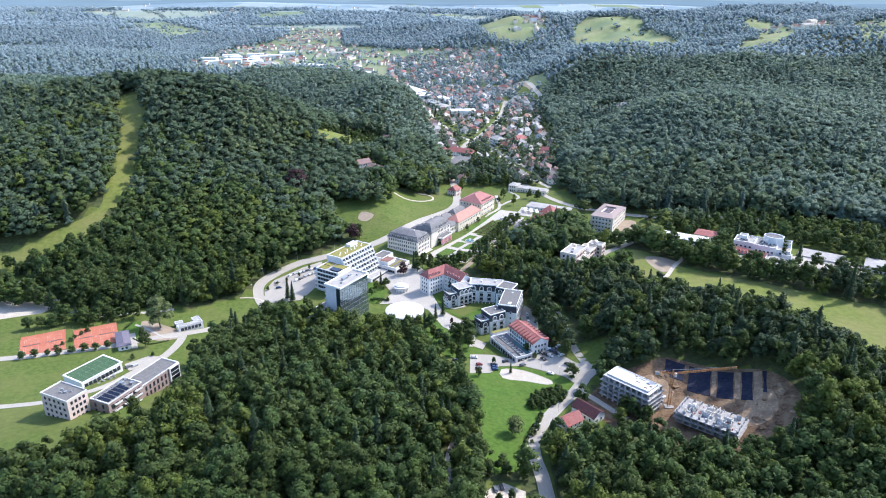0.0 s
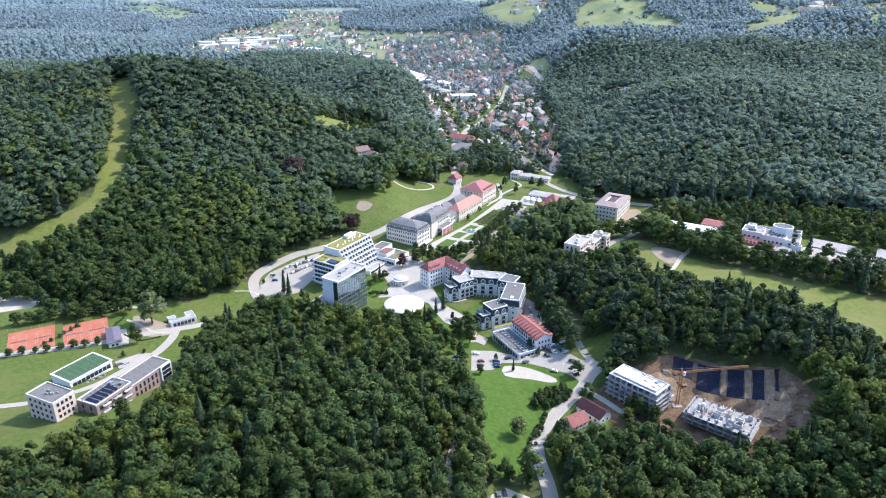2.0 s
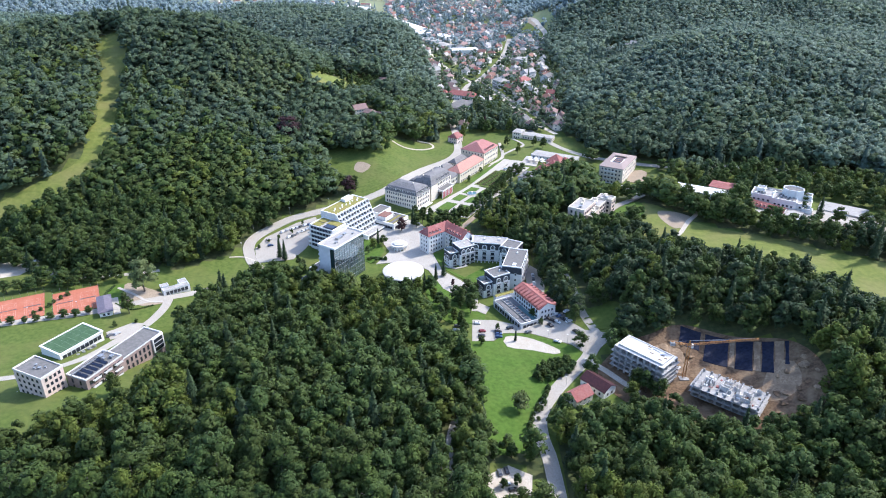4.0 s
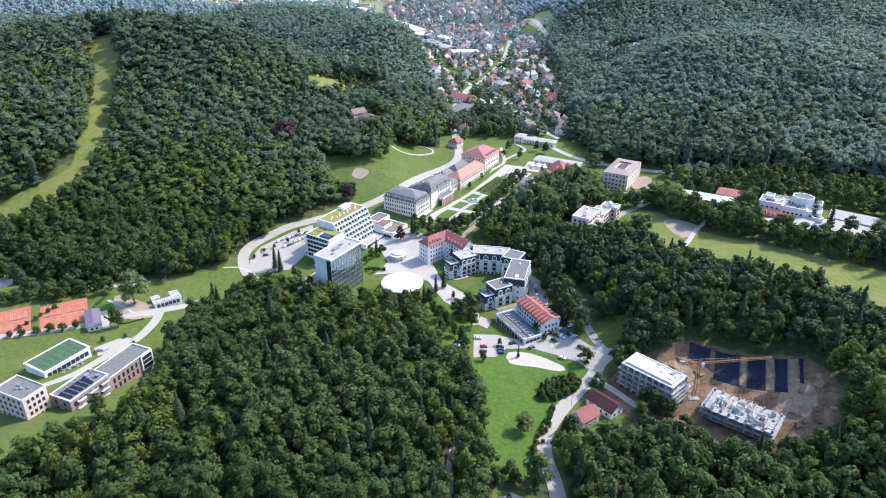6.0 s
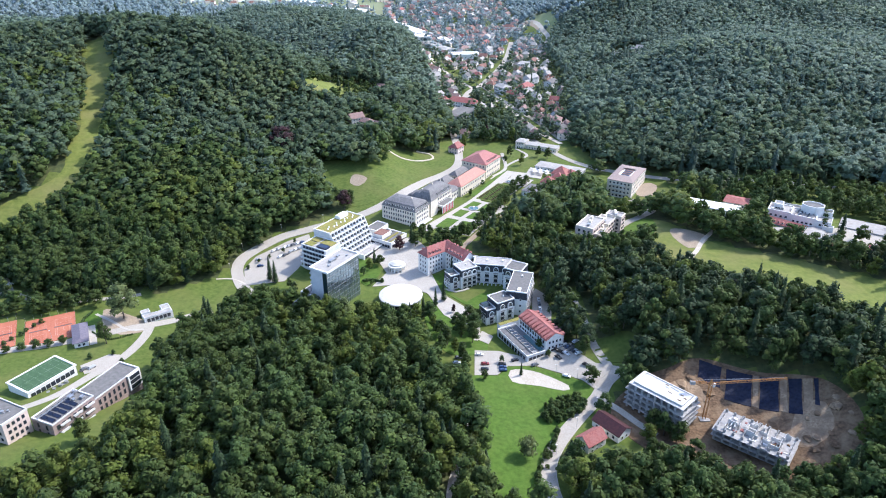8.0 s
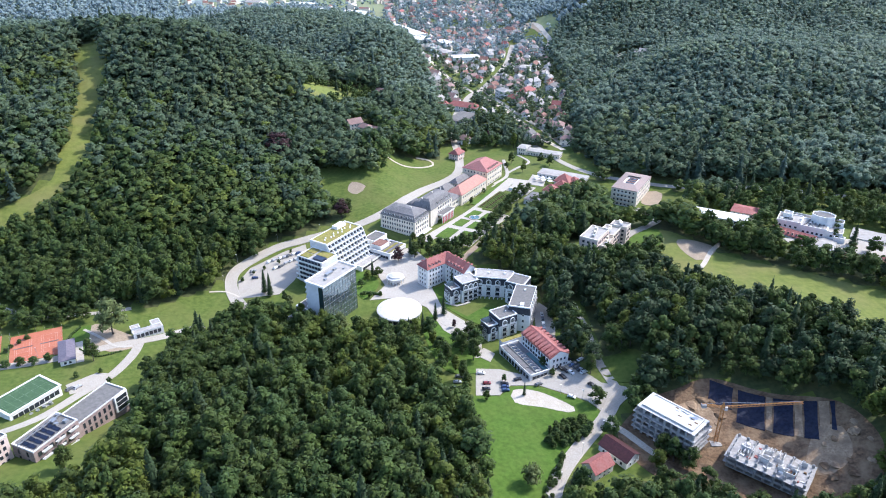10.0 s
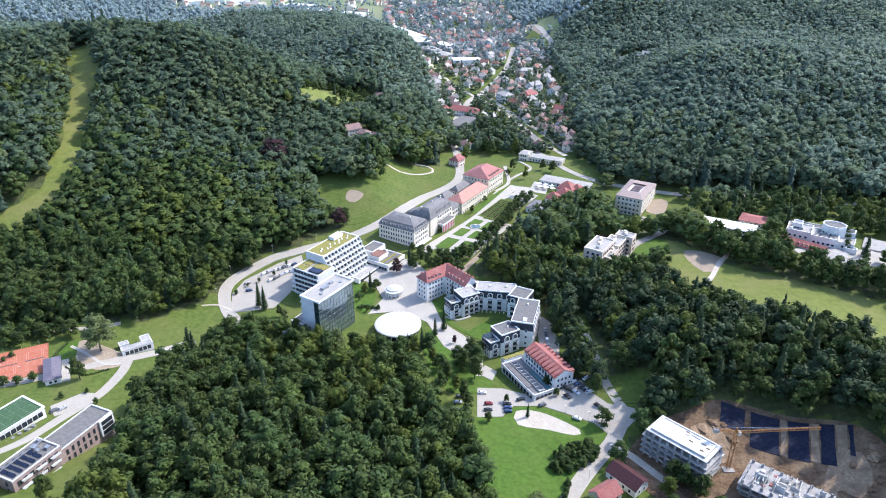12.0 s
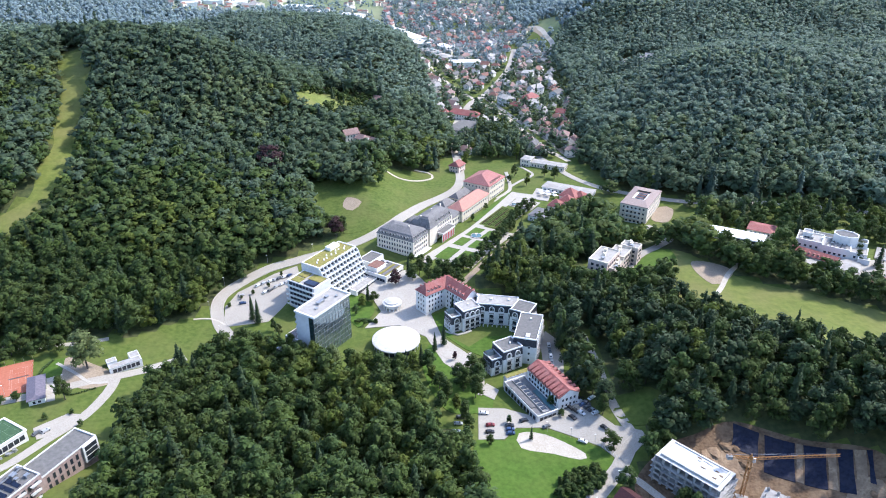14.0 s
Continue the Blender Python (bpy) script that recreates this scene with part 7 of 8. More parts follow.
def stepped_flats():
    t = thing("apartment_block", 104, 506, 1.0, 57, "beige terraced apartment block with stepped flat roofs", "building")
    for x0, y0, x1, y1, h in ((-17, -6, 4, 6.5, 19.5), (4.01, -9, 19, 2, 15.5), (19.01, -13, 27, -1, 16.5), (-13, -9.5, 4, -6.01, 14.5), (2, 2.01, 14, 9, 13.0)):
        walls(t, box_outline(x0, y0, x1, y1), -4, h, PLASTER_PINK)
        flat_roof(t, box_outline(x0, y0, x1, y1), h, ROOF_FLAT, 0.5, 0.8, PLASTER_CREAM)
        n = max(2, int((x1 - x0) / 3.2))
        facade(t, (x0, y0), (x1, y0), 0, int(h / 3.1), 3.1, n, 1.5, 1.5, 0.9, FRAME_DARK)
        facade(t, (x0, y1), (x0, y0), 0, int(h / 3.1), 3.1, 3, 1.4, 1.5, 0.9, FRAME_DARK)
        for k in range(3):
            g = Geo()
            cx, cy = x0 + (x1 - x0) * (0.25 + 0.25 * k), (y0 + y1) / 2 + (k - 1) * 1.2
            g.box(cx - 1.2, cy - 0.9, h, cx + 0.9, cy + 0.9, h + 1.5 + 0.4 * k)
            g.box(cx - 1.3, cy - 1.0, h + 1.4, cx + 1.0, cy + 1.0, h + 1.6)
            piece("roof_house", g, PLASTER_CREAM if k else METAL, t)


stepped_flats()
ribbon("drive_flats", [(120, 512), (123, 520), (134, 532), (146, 541), (160, 560), (150, 585)], 6.5, ASPHALT, 0.28, "pale curved drive beside the flats", "road")
sheet("flats_lawn", [(112, 492), (122, 510), (140, 532), (152, 534), (150, 512), (134, 496)], GRASS, 0.24, "green lawn beside the terraced flats", "lawn")


def slab_flats():
    t = thing("apartment_block", 200, 543.5, 6.4, -28, "long white flat-roofed block with glazed balconies", "building")
    walls(t, rect(35, 12), -3, 8.6, PLASTER_WHITE)
    g = Geo()
    g.box(-18.3, -7.4, 8.6, 18.3, 6.6, 9.3)
    piece("roof", g, CANVAS, t, "white oversailing flat roof")
    q = rect(35, 12)
    facade(t, q[0], q[1], 0, 3, 2.9, 10, 2.4, 2.0, 0.5, FRAME_DARK)
    facade(t, q[3], q[0], 0, 3, 2.9, 3, 1.6, 1.6, 0.8, FRAME_DARK)
    for f in range(1, 3):
        g = Geo()
        g.box(-17.5, -7.2, f * 2.9 - 0.1, 17.5, -6.0, f * 2.9 + 0.1)
        g.box(-17.5, -7.2, f * 2.9 + 0.1, 17.5, -7.1, f * 2.9 + 0.95)
        piece("balcony", g, GLASS_GREEN if f == 1 else PLASTER_GREY, t)


slab_flats()
pitched_hall("villa", 224, 559.5, 5.4, -31, -8.5, -7.5, 8.5, 7.5, 7.2, 1.8, 2, 5, 4, PLASTER_CREAM, ROOF_RED, "square cream villa with a low red roof", 5.5)


def clinic():
    t = thing("clinic", 256, 533, 5.0, -32, "white modern clinic with cubic blocks and slanted roof bands", "building")
    for x0, y0, x1, y1, h, r in ((-18, -3, -2, 12, 8.4, ROOF_FLAT), (-2, -7, 15, 8, 9.0, ROOF_FLAT), (15.01, -5, 25, 7, 7.4, ROOF_FLAT), (-12, 12.01, 7, 20, 6.8, ROOF_GREY), (-15, 3, -9, 10, 11.2, ROOF_FLAT), (16, 7.01, 24, 14, 10.4, ROOF_GREY), (20, -9, 27, -5.01, 5.6, ROOF_FLAT)):
        walls(t, box_outline(x0, y0, x1, y1), -4, h, PLASTER_WHITE)
        flat_roof(t, box_outline(x0, y0, x1, y1), h, r, 0.5, 0.8, PLASTER_WHITE)
        n = max(2, int((x1 - x0) / 3.4))
        facade(t, (x0, y0), (x1, y0), 0, max(1, int(h / 3.6)), 3.5, n, 1.5, 1.5, 0.9)
        facade(t, (x0, y1), (x0, y0), 0, max(1, int(h / 3.6)), 3.5, 3, 1.4, 1.5, 0.9)
    for k in range(5):
        g = Geo()
        g.loft([[(-0.5 + k * 3, -6, 9.1), (0.4 + k * 3, -6, 9.1), (3.4 + k * 2.4, 7, 9.1), (2.4 + k * 2.4, 7, 9.1)],
                [(-0.5 + k * 3, -6, 9.9), (0.4 + k * 3, -6, 9.9), (3.4 + k * 2.4, 7, 9.9), (2.4 + k * 2.4, 7, 9.9)]])
        piece("roof_band", g, GLASS if k % 2 else ROOF_SLATE, t)
    # the eight-sided tower behind the middle block
    def oct(r, z):
        return [(10.5 + r * 1.25 * math.cos(0.39 + i * math.pi / 4), 7.5 + r * math.sin(0.39 + i * math.pi / 4), z) for i in range(8)]
    g = Geo()
    g.loft([oct(6.4, -4), oct(6.4, 15.0), oct(5.8, 15.0), oct(5.8, 14.4)], cap=False)
    piece("tower", g, PLASTER_WHITE, t, "white eight-sided tower")
    g = Geo()
    g.face(oct(5.9, 14.4))
    piece("tower_roof", g, ROOF_GREY, t)
    for k in range(6):
        g = Geo()
        g.box(-16 + k * 6.3, -1.5 + (k % 3) * 3, 8.4, -14.2 + k * 6.3, 0.2 + (k % 3) * 3, 9.9 + 0.3 * (k % 2))
        piece("roof_unit", g, METAL if k % 2 else PLASTER_WHITE, t)
    return t


clinic()
pitched_hall("clinic_wing", 245.5, 524, 1.6, -43, -14, -5, 14, 5, 7.6, 3.0, 2, 11, 3, PLASTER_WHITE, ROOF_RED, "white clinic wing with a red tiled roof and dormers", 0, "building", 7)
pitched_hall("clinic_annexe", 261, 511, 4.2, -30, -6.5, -9, 6.5, 9, 4.4, 0.6, 1, 3, 4, PLASTER_WHITE, ROOF_FLAT, "low white annexe beside the clinic", 3)
pitched_hall("clinic_terrace", 238, 504, 2.6, -44, -9, -4, 9, 4, 2.8, 0.4, 1, 6, 2, PLASTER_WHITE, ROOF_FLAT, "low white garden pavilion before the clinic", 2)
pitched_hall("row_house", 268, 485, 4.6, -24, -9, -6, 9, 6, 6.0, 3.0, 2, 5, 3, PLASTER_WHITE, ROOF_RED, "white house with a red tiled roof at the field", 0)
pitched_hall("row_house", 290, 474, 5.0, -24, -10, -6, 10, 6, 6.5, 3.2, 2, 6, 3, PLASTER_WHITE, ROOF_RED, "white house with a red tiled roof at the field", 0)
pitched_hall("market_hall", 303, 521, 3.4, -34, -16, -9, 16, 9, 4.6, 0.5, 1, 9, 4, PLASTER_WHITE, ROOF_FLAT, "long low white hall beside the clinic", 6)
pitched_hall("market_hall", 346, 494, 3.4, -34, -20, -10, 20, 10, 6.0, 0.8, 1, 9, 4, PLASTER_WHITE, ROOF_FLAT, "long low white hall beside the clinic", 6)
sheet("clinic_yard", [(232, 520), (240, 508), (262, 494), (300, 478), (330, 490), (320, 520), (290, 520), (262, 505)], ASPHALT, 0.26, "pale yard and parking below the clinic", "car park", smooth=False)
ribbon("track_field", [(160, 470), (168, 480), (178, 496), (186, 506), (190, 520)], 3.0, GRAVEL, 0.34, "pale gravel track across the field", "path")

# ---- villas and restaurant at the end of the promenade ----
def restaurant():
    t = thing("restaurant", 97, 628, 0.3, 0, "cream restaurant under four steep red pyramid roofs", "restaurant")
    for x, y, w, yaw, h, rise in ((101.9, 638, 13, 60, 5.6, 5.6), (88.2, 620, 10, 60, 4.2, 4.8), (96, 616.5, 9.5, 60, 4.2, 4.6), (110, 637, 10, 60, 4.6, 4.2), (98, 628, 11, 60, 4.4, 4.8)):
        m = pose(x - 97, y - 628, 0, 0, 0, yaw)
        g = Geo()
        g.prism(rect(w, w), -2, h)
        o = piece("wall", g, PLASTER_CREAM, t)
        o.matrix_basis = m
        q = rect(w, w)
        facade(o, q[0], q[1], 0, 1, 3.6, 3, 1.4, 1.8, 0.9)
        facade(o, q[3], q[0], 0, 1, 3.6, 3, 1.4, 1.8, 0.9)
        g = Geo()
        e = w / 2 + 0.7
        g.loft([[(-e, -e, h - 0.25), (e, -e, h - 0.25), (e, e, h - 0.25), (-e, e, h - 0.25)], [(-e, -e, h), (e, -e, h), (e, e, h), (-e, e, h)], [(-0.3, -0.3, h + rise), (0.3, -0.3, h + rise), (0.3, 0.3, h + rise), (-0.3, 0.3, h + rise)]])
        o = piece("roof", g, ROOF_RED, t)
        o.matrix_basis = m
    return t


restaurant()
pitched_hall("cafe_hall", 103.6, 654, 0.6, -28, -21, -7, 21, 7, 4.0, 0.7, 1, 12, 4, PLASTER_WHITE, ROOF_FLAT, "long low white cafe hall", 5)
pitched_hall("grey_pavilion", 74.2, 601.7, 0.4, 58, -8.5, -7, 8.5, 7, 4.6, 1.8, 1, 5, 4, PLASTER_WHITE, ROOF_SLATE, "white pavilion with a grey sheet roof", 4)
pitched_hall("spring_house", 90.8, 713, 1.2, -26, -20, -5, 20, 5, 5.0, 0.7, 1, 14, 3, PLASTER_CREAM, ROOF_FLAT, "long white spring house with end pavilions", 4)
pitched_hall("spring_house_end", 76, 719.5, 1.2, -26, -4.5, -6, 4.5, 6, 7.0, 1.4, 2, 3, 3, PLASTER_CREAM, ROOF_FLAT, "taller white end pavilion of the spring house", 3)
for k in range(7):
    x, y = 66 + (k % 4) * 5.2 + 14, 646 + (k // 4) * 5.5 - (k % 4) * 2.6
    g = Geo()
    g.loft([[(-2, -2, 2.4), (2, -2, 2.4), (2, 2, 2.4), (-2, 2, 2.4)], [(-0.1, -0.1, 3.2), (0.1, -0.1, 3.2), (0.1, 0.1, 3.2), (-0.1, 0.1, 3.2)]])
    t = thing("parasol", x, y, float(ground_height(x, y)) + 0.3, 20, "white square parasol on the cafe terrace", "parasol", "cafe parasols")
    piece("canopy", g, CANVAS, t)
    g = Geo()
    g.tube(0, 0, -0.3, 2.6, 0.05, 0.05, 6)
    piece("pole", g, METAL, t)
sheet("cafe_terrace", [(70, 640), (78, 662), (90, 656), (84, 634)], PAVING, 0.28, "pale cafe terrace", "pavement", smooth=False)

# villas on the wooded slope
pitched_hall("villa", -84, 716, float(ground_height(-84, 716)), 35, -7, -5, 7, 5, 6.0, 4.0, 2, 4, 3, PLASTER_CREAM, ROOF_FADED, "villa with a brown roof among the trees", 0)
pitched_hall("villa", -73, 709, float(ground_height(-73, 709)), -30, -5, -4.5, 5, 4.5, 6.5, 3.0, 2, 3, 3, PLASTER_WHITE, ROOF_FADED, "white villa with a brown roof among the trees", 2)
pitched_hall("villa", -64, 712, float(ground_height(-64, 712)), -30, -4.5, -4, 4.5, 4, 5, 3.0, 1, 3, 2, PLASTER_WHITE, ROOF_FADED, "villa with a brown roof among the trees", 0)
pitched_hall("farmhouse", -70, 846, float(ground_height(-70, 846)), -27, -9, -6, 9, 6, 5.5, 4.0, 2, 5, 3, PLASTER_WHITE, ROOF_FADED, "farmhouse with a steep brown roof at the clearing", 0)
pitched_hall("farmhouse", -133, 858, float(ground_height(-133, 858)), 20, -5, -4, 5, 4, 4.0, 3.0, 1, 3, 2, PLASTER_CREAM, ROOF_FADED, "small farmhouse at the clearing", 0)
for x, y, z in ((275, 892, 50), (150, 860, 10), (164, 878, 14), (165, 930, 20)):
    pitched_hall("hill_house", x, y, float(ground_height(x, y)), (x * 3) % 90, -5.5, -4.5, 5.5, 4.5, 5.4, 3.2, 2, 3, 3, PLASTER_WHITE, ROOF_BROWN if x % 2 else ROOF_RED, "white house among trees on the hillside", 0, "house")

# ---- the town down the valley ----
def town_house(x, y, yaw, w, d, h, rise, wall, roof, floors=2, label="", hip=0.0):
    t = thing("house", x, y, float(ground_height(x, y)), yaw, label, "house", "houses of the town")
    g = Geo()
    g.prism(rect(w, d), -2, h)
    if hip == 0:
        for s in (-1, 1):
            g.face([(s * w / 2, -d / 2 * s, h), (s * w / 2, d / 2 * s, h), (s * w / 2, 0, h + rise * 0.88)])
    piece("wall", g, wall, t)
    gable_roof(t, w, d, h + 0.1, rise, roof, over=0.6, hip=hip)
    if y < 1060:
        facade(t, (-w / 2, -d / 2), (w / 2, -d / 2), 0, floors, h / floors, 2, 1.3, 1.3, 0.9)
        facade(t, (-w / 2, d / 2), (-w / 2, -d / 2), 0, floors, h / floors, 1, 1.3, 1.3, 0.9)
    if y < 1350:
        chimney(t, w * 0.2, 0.8, h + rise * 0.8)
    return t


rt = random.Random(11)
TOWN_TAKEN = [(19.6, 824.3, 26), (22, 863, 22), (72.4, 920.4, 18), (100, 929, 18), (-0.8, 1153, 22), (31, 1120, 26), (110, 1042, 16), (11.6, 702, 12), (91, 713, 26), (75, 719, 14), (-86, 1368, 30), (-53, 1285, 30), (-105, 1400, 30), (-65, 1330, 30), (190, 1270, 70)]
TOWN_ROADS = [[(10, 700), (10, 760), (10, 820), (30, 920), (48, 960), (86, 1090), (110, 1240)], [(115, 726), (96, 768), (78, 836), (62, 886), (28, 960), (5, 1014), (-21, 1097), (-45, 1200), (-80, 1330), (-150, 1440), (-230, 1600)]]
sites = []
yy = 745.0
while yy < 1780:
    gap = 15.5 if yy < 1000 else 17 if yy < 1350 else 22
    cx = float(town_middle(yy))
    hw = float(town_width(yy)) - 4
    xx = cx - hw
    while xx < cx + hw:
        x, y = xx + rt.uniform(-4, 4), yy + rt.uniform(-4, 4)
        xx += gap * rt.uniform(0.9, 1.3)
        if rt.random() < (0.22 if yy < 1350 else 0.34) or (yy < 830 and 24 < x < 74):
            continue
        if any(math.hypot(x - a, y - b) < r for a, b, r in TOWN_TAKEN) or any(float(from_line(r, x, y)) < 9.5 for r in TOWN_ROADS):
            continue
        sites.append((x, y))
    yy += gap
for x, y in sites:
    k = rt.random()
    roof = ROOF_RED if k < 0.07 else ROOF_BROWN if k < 0.25 else ROOF_FADED if k < 0.56 else ROOF_GREY if k < 0.74 else ROOF_PALE
    nm = {ROOF_RED: "red tiled", ROOF_BROWN: "brown tiled", ROOF_FADED: "weathered red tiled", ROOF_GREY: "grey", ROOF_PALE: "pale grey"}[roof]
    wall = rt.choice((PLASTER_WHITE, PLASTER_WHITE, PLASTER_CREAM, PLASTER_GREY, PLASTER_YELLOW))
    big = rt.random() < 0.12
    town_house(x, y, rt.choice((58, -32, 70, -20, 40)) + rt.uniform(-8, 8), rt.uniform(9, 12) * (1.5 if big else 1), rt.uniform(7.5, 9.5) * (1.2 if big else 1),
               rt.uniform(4.6, 6.4) * (1.5 if big else 1), rt.uniform(2.8, 4.0), wall, roof, 3 if big else 2, "small town house with a %s roof" % nm, rt.choice((0.0, 0.0, 2.5)))

pitched_hall("shop_hall", 19.6, 822, 2.0, 62, -19, -10, 19, 10, 6.0, 0.9, 1, 10, 5, PLASTER_GREY, ROOF_GREY, "low grey shopping hall in the town", 5)
pitched_hall("town_hall", 22, 863, 2.2, -28, -17, -7, 17, 7, 7.0, 4.2, 2, 10, 4, PLASTER_WHITE, ROOF_RED, "long town house with a red roof", 4)
pitched_hall("white_house", 72.4, 920, 2.4, -60, -9, -7, 9, 7, 10.0, 3.2, 3, 6, 5, PLASTER_WHITE, ROOF_FLAT, "tall white house with a pale hipped roof", 5)
pitched_hall("town_hall", 100, 929, 2.6, 60, -12, -8, 12, 8, 7.5, 4.5, 2, 7, 5, PLASTER_WHITE, ROOF_RED, "broad house with red tiled roofs", 5)
pitched_hall("town_flats", 110, 1042, 3.8, -17, -7, -9, 7, 9, 11.0, 1.0, 4, 4, 5, PLASTER_WHITE, ROOF_FLAT, "white four-storey block of flats", 5)
for x, y, yaw, w, d in ((-0.8, 1153, -50, 30, 20), (31, 1120, 5, 40, 20), (-100, 1393, -58, 80, 24), (-58, 1312, -62, 70, 24), (-40, 1245, -64, 40, 22), (0, 1230, -60, 36, 18), (-20, 1180, -60, 34, 18),
                        (-250, 1545, -30, 70, 28), (-330, 1500, 10, 60, 30), (-300, 1620, -20, 60, 26), (-180, 1520, -30, 50, 26)):
    pitched_hall("factory_hall", x, y, float(ground_height(x, y)), yaw, -w / 2, -d / 2, w / 2, d / 2, 8.0, 1.6, 1, 5 if y < 1300 else 0, 0, PLASTER_WHITE, CANVAS if w > 35 else ROOF_FLAT, "long factory hall with a white roof", d * 0.3)
for x, y in ((-512, 1600), (-480, 1650), (-447, 1690), (-450, 1760), (-500, 1720), (-540, 1660), (-420, 1790), (-400, 1860), (-430, 1640), (-470, 1810), (-520, 1770)):
    pitched_hall("factory_hall", x, y, float(ground_height(x, y)), x % 60, -20, -10, 20, 10, 8.0, 1.6, 1, 0, 0, PLASTER_WHITE, CANVAS, "white hall of the far industrial estate", 4)
# church on the far hill
cz = float(ground_height(236, 1915))
ch = thing("church", 236, 1915, cz, 20, "small white hill church with a slender tower", "church")
walls(ch, box_outline(-12, -5, 10, 5), -2, 9, PLASTER_WHITE)
gable_roof(ch, 22, 10, 9.1, 5, ROOF_BROWN, hip=0, cx=-1)
g = Geo()
g.box(10.01, -3, -2, 16, 3, 22)
piece("tower", g, PLASTER_WHITE, ch)
g = Geo()
g.loft([[(x + 13, y, 22) for x, y in rect(6.6, 6.6)], [(x + 13, y, 25) for x, y in rect(4, 4)], [(x + 13, y, 32) for x, y in rect(0.3, 0.3)]])
piece("spire", g, ROOF_SLATE, ch)
rail = ribbon("railway", TOWN_ROADS[1], 5.0, GRAVEL, 0.3, "railway bed along the valley", "railway")
ribbon("road_town", [(48, 960), (56, 930), (86, 837), (100, 800), (118, 735)], 5.5, ASPHALT, 0.3, "town street under the wooded hill", "road")
ribbon("road_church", [(258, 1474), (290, 1560), (250, 1700), (236, 1900)], 6.0, GRAVEL, 0.5, "pale lane over the high meadows", "road")


# houses and halls scattered over the far valley floor, too many and too small to tell apart
far = Geo()
rf = random.Random(21)
for i in range(420):
    x, y = rf.uniform(-600, 130), rf.uniform(1500, 2640)
    while i % 3 and not (bool(inside(AREAS["basin"], x, y)) and float(lumps(x, y, 90.0, 3.0)) > -0.25):
        x, y = rf.uniform(-600, 130), rf.uniform(1500, 2640)
    if i % 3 == 0:
        y = rf.uniform(2300, 4200)
        x = rf.uniform(-0.6, 0.6) * y
    if i % 12 == 0:
        x, y = rf.gauss(835, 45), rf.gauss(1640, 40)
    if i % 18 == 1:
        x, y = rf.gauss(225, 40), rf.gauss(1900, 40)
    z = float(ground_height(x, y))
    w, d, h, a = rf.uniform(8, 13), rf.uniform(7, 9), rf.uniform(5, 7), rf.uniform(0, 3.14)
    if i % 23 == 0:
        w, d = w * 3, d * 2
    c, s = math.cos(a), math.sin(a)

    def at(u, v, q):
        return (x + u * c - v * s, y + u * s + v * c, z + q)
    k = len(far.v)
    far.v += [at(-w / 2, -d / 2, -3), at(w / 2, -d / 2, -3), at(w / 2, d / 2, -3), at(-w / 2, d / 2, -3), at(-w / 2, -d / 2, h), at(w / 2, -d / 2, h), at(w / 2, d / 2, h), at(-w / 2, d / 2, h), at(-w / 2, 0, h + 3), at(w / 2, 0, h + 3)]
    far.f += [tuple(k + j for j in f) for f in ((0, 1, 5, 4), (1, 2, 6, 9, 5), (2, 3, 7, 6), (3, 0, 4, 8, 7), (4, 5, 9, 8), (6, 7, 8, 9))]
    r = 3 if i % 23 == 0 else rf.choice((1, 1, 2))
    far.m += [0, 0, 0, 0, r, r]
tagged(new("far_village", far.mesh("far_village", [PLASTER_CREAM, ROOF_BROWN, ROOF_FADED, ROOF_FLAT])), "scattered pale houses over the far valley", "village", kind="stuff")

# ---- park: gardens, single trees, hedges, cars and lamps ----
def bed(x0, y0, x1, y1, mat, nm, label, lift=0.4):
    """A garden bed in the hotel's own axes."""
    m = pose(-20.8, 533.8, 0, 0, 0, 59)
    return sheet(nm, [tuple((m @ Vector((x, y, 0))).xy) for x, y in box_outline(x0, y0, x1, y1)], mat, lift, label, "garden", smooth=False, cell=4.0)


bed(6, -42, 70, -10, PAVING, "garden_paving", "pale garden paths before the grand hotel", 0.24)
for a in ((8, -22, 26, -12), (32, -20, 46, -12), (50, -20, 66, -12), (32, -34, 46, -24), (50, -34, 66, -24), (8, -40, 26, -26)):
    bed(*a, GRASS, "garden_lawn", "square lawn in the formal garden")
bed(72, -30, 112, -11, MEADOW, "flower_garden", "planted flower garden in rows", 0.35)
bed(76, -9, 140, -2, GRASS, "garden_lawn", "narrow lawn strip along the promenade", 0.3)
bed(116, -34, 134, -14, PAVING, "fountain_court", "pale court round the fountain", 0.3)
hrow = random.Random(5)
m_gh = pose(-20.8, 533.8, 0, 0, 0, 59)
for k in range(9):
    p = m_gh @ Vector((74, -13 - k * 1.8, 0))
    q = m_gh @ Vector((110, -13 - k * 1.8, 0))
    g = Geo()
    for j in range(24):
        a = p.lerp(q, (j + 0.5) / 24)
        z = float(ground_height(a.x, a.y)) + 0.3
        r = hrow.uniform(0.35, 0.7)
        v, f = ico(r)
        kk = len(g.v)
        g.v += [(a.x + c[0], a.y + c[1], z + 0.2 + c[2]) for c in v]
        g.f += [tuple(int(i) + kk for i in t) for t in f]
        g.m += [0] * len(f)
    tagged(new("flower_row", g.mesh("flower_row", LEAF[3 if k % 3 else 5])), "row of low garden shrubs", "shrubs", "rows of the flower garden", "stuff")


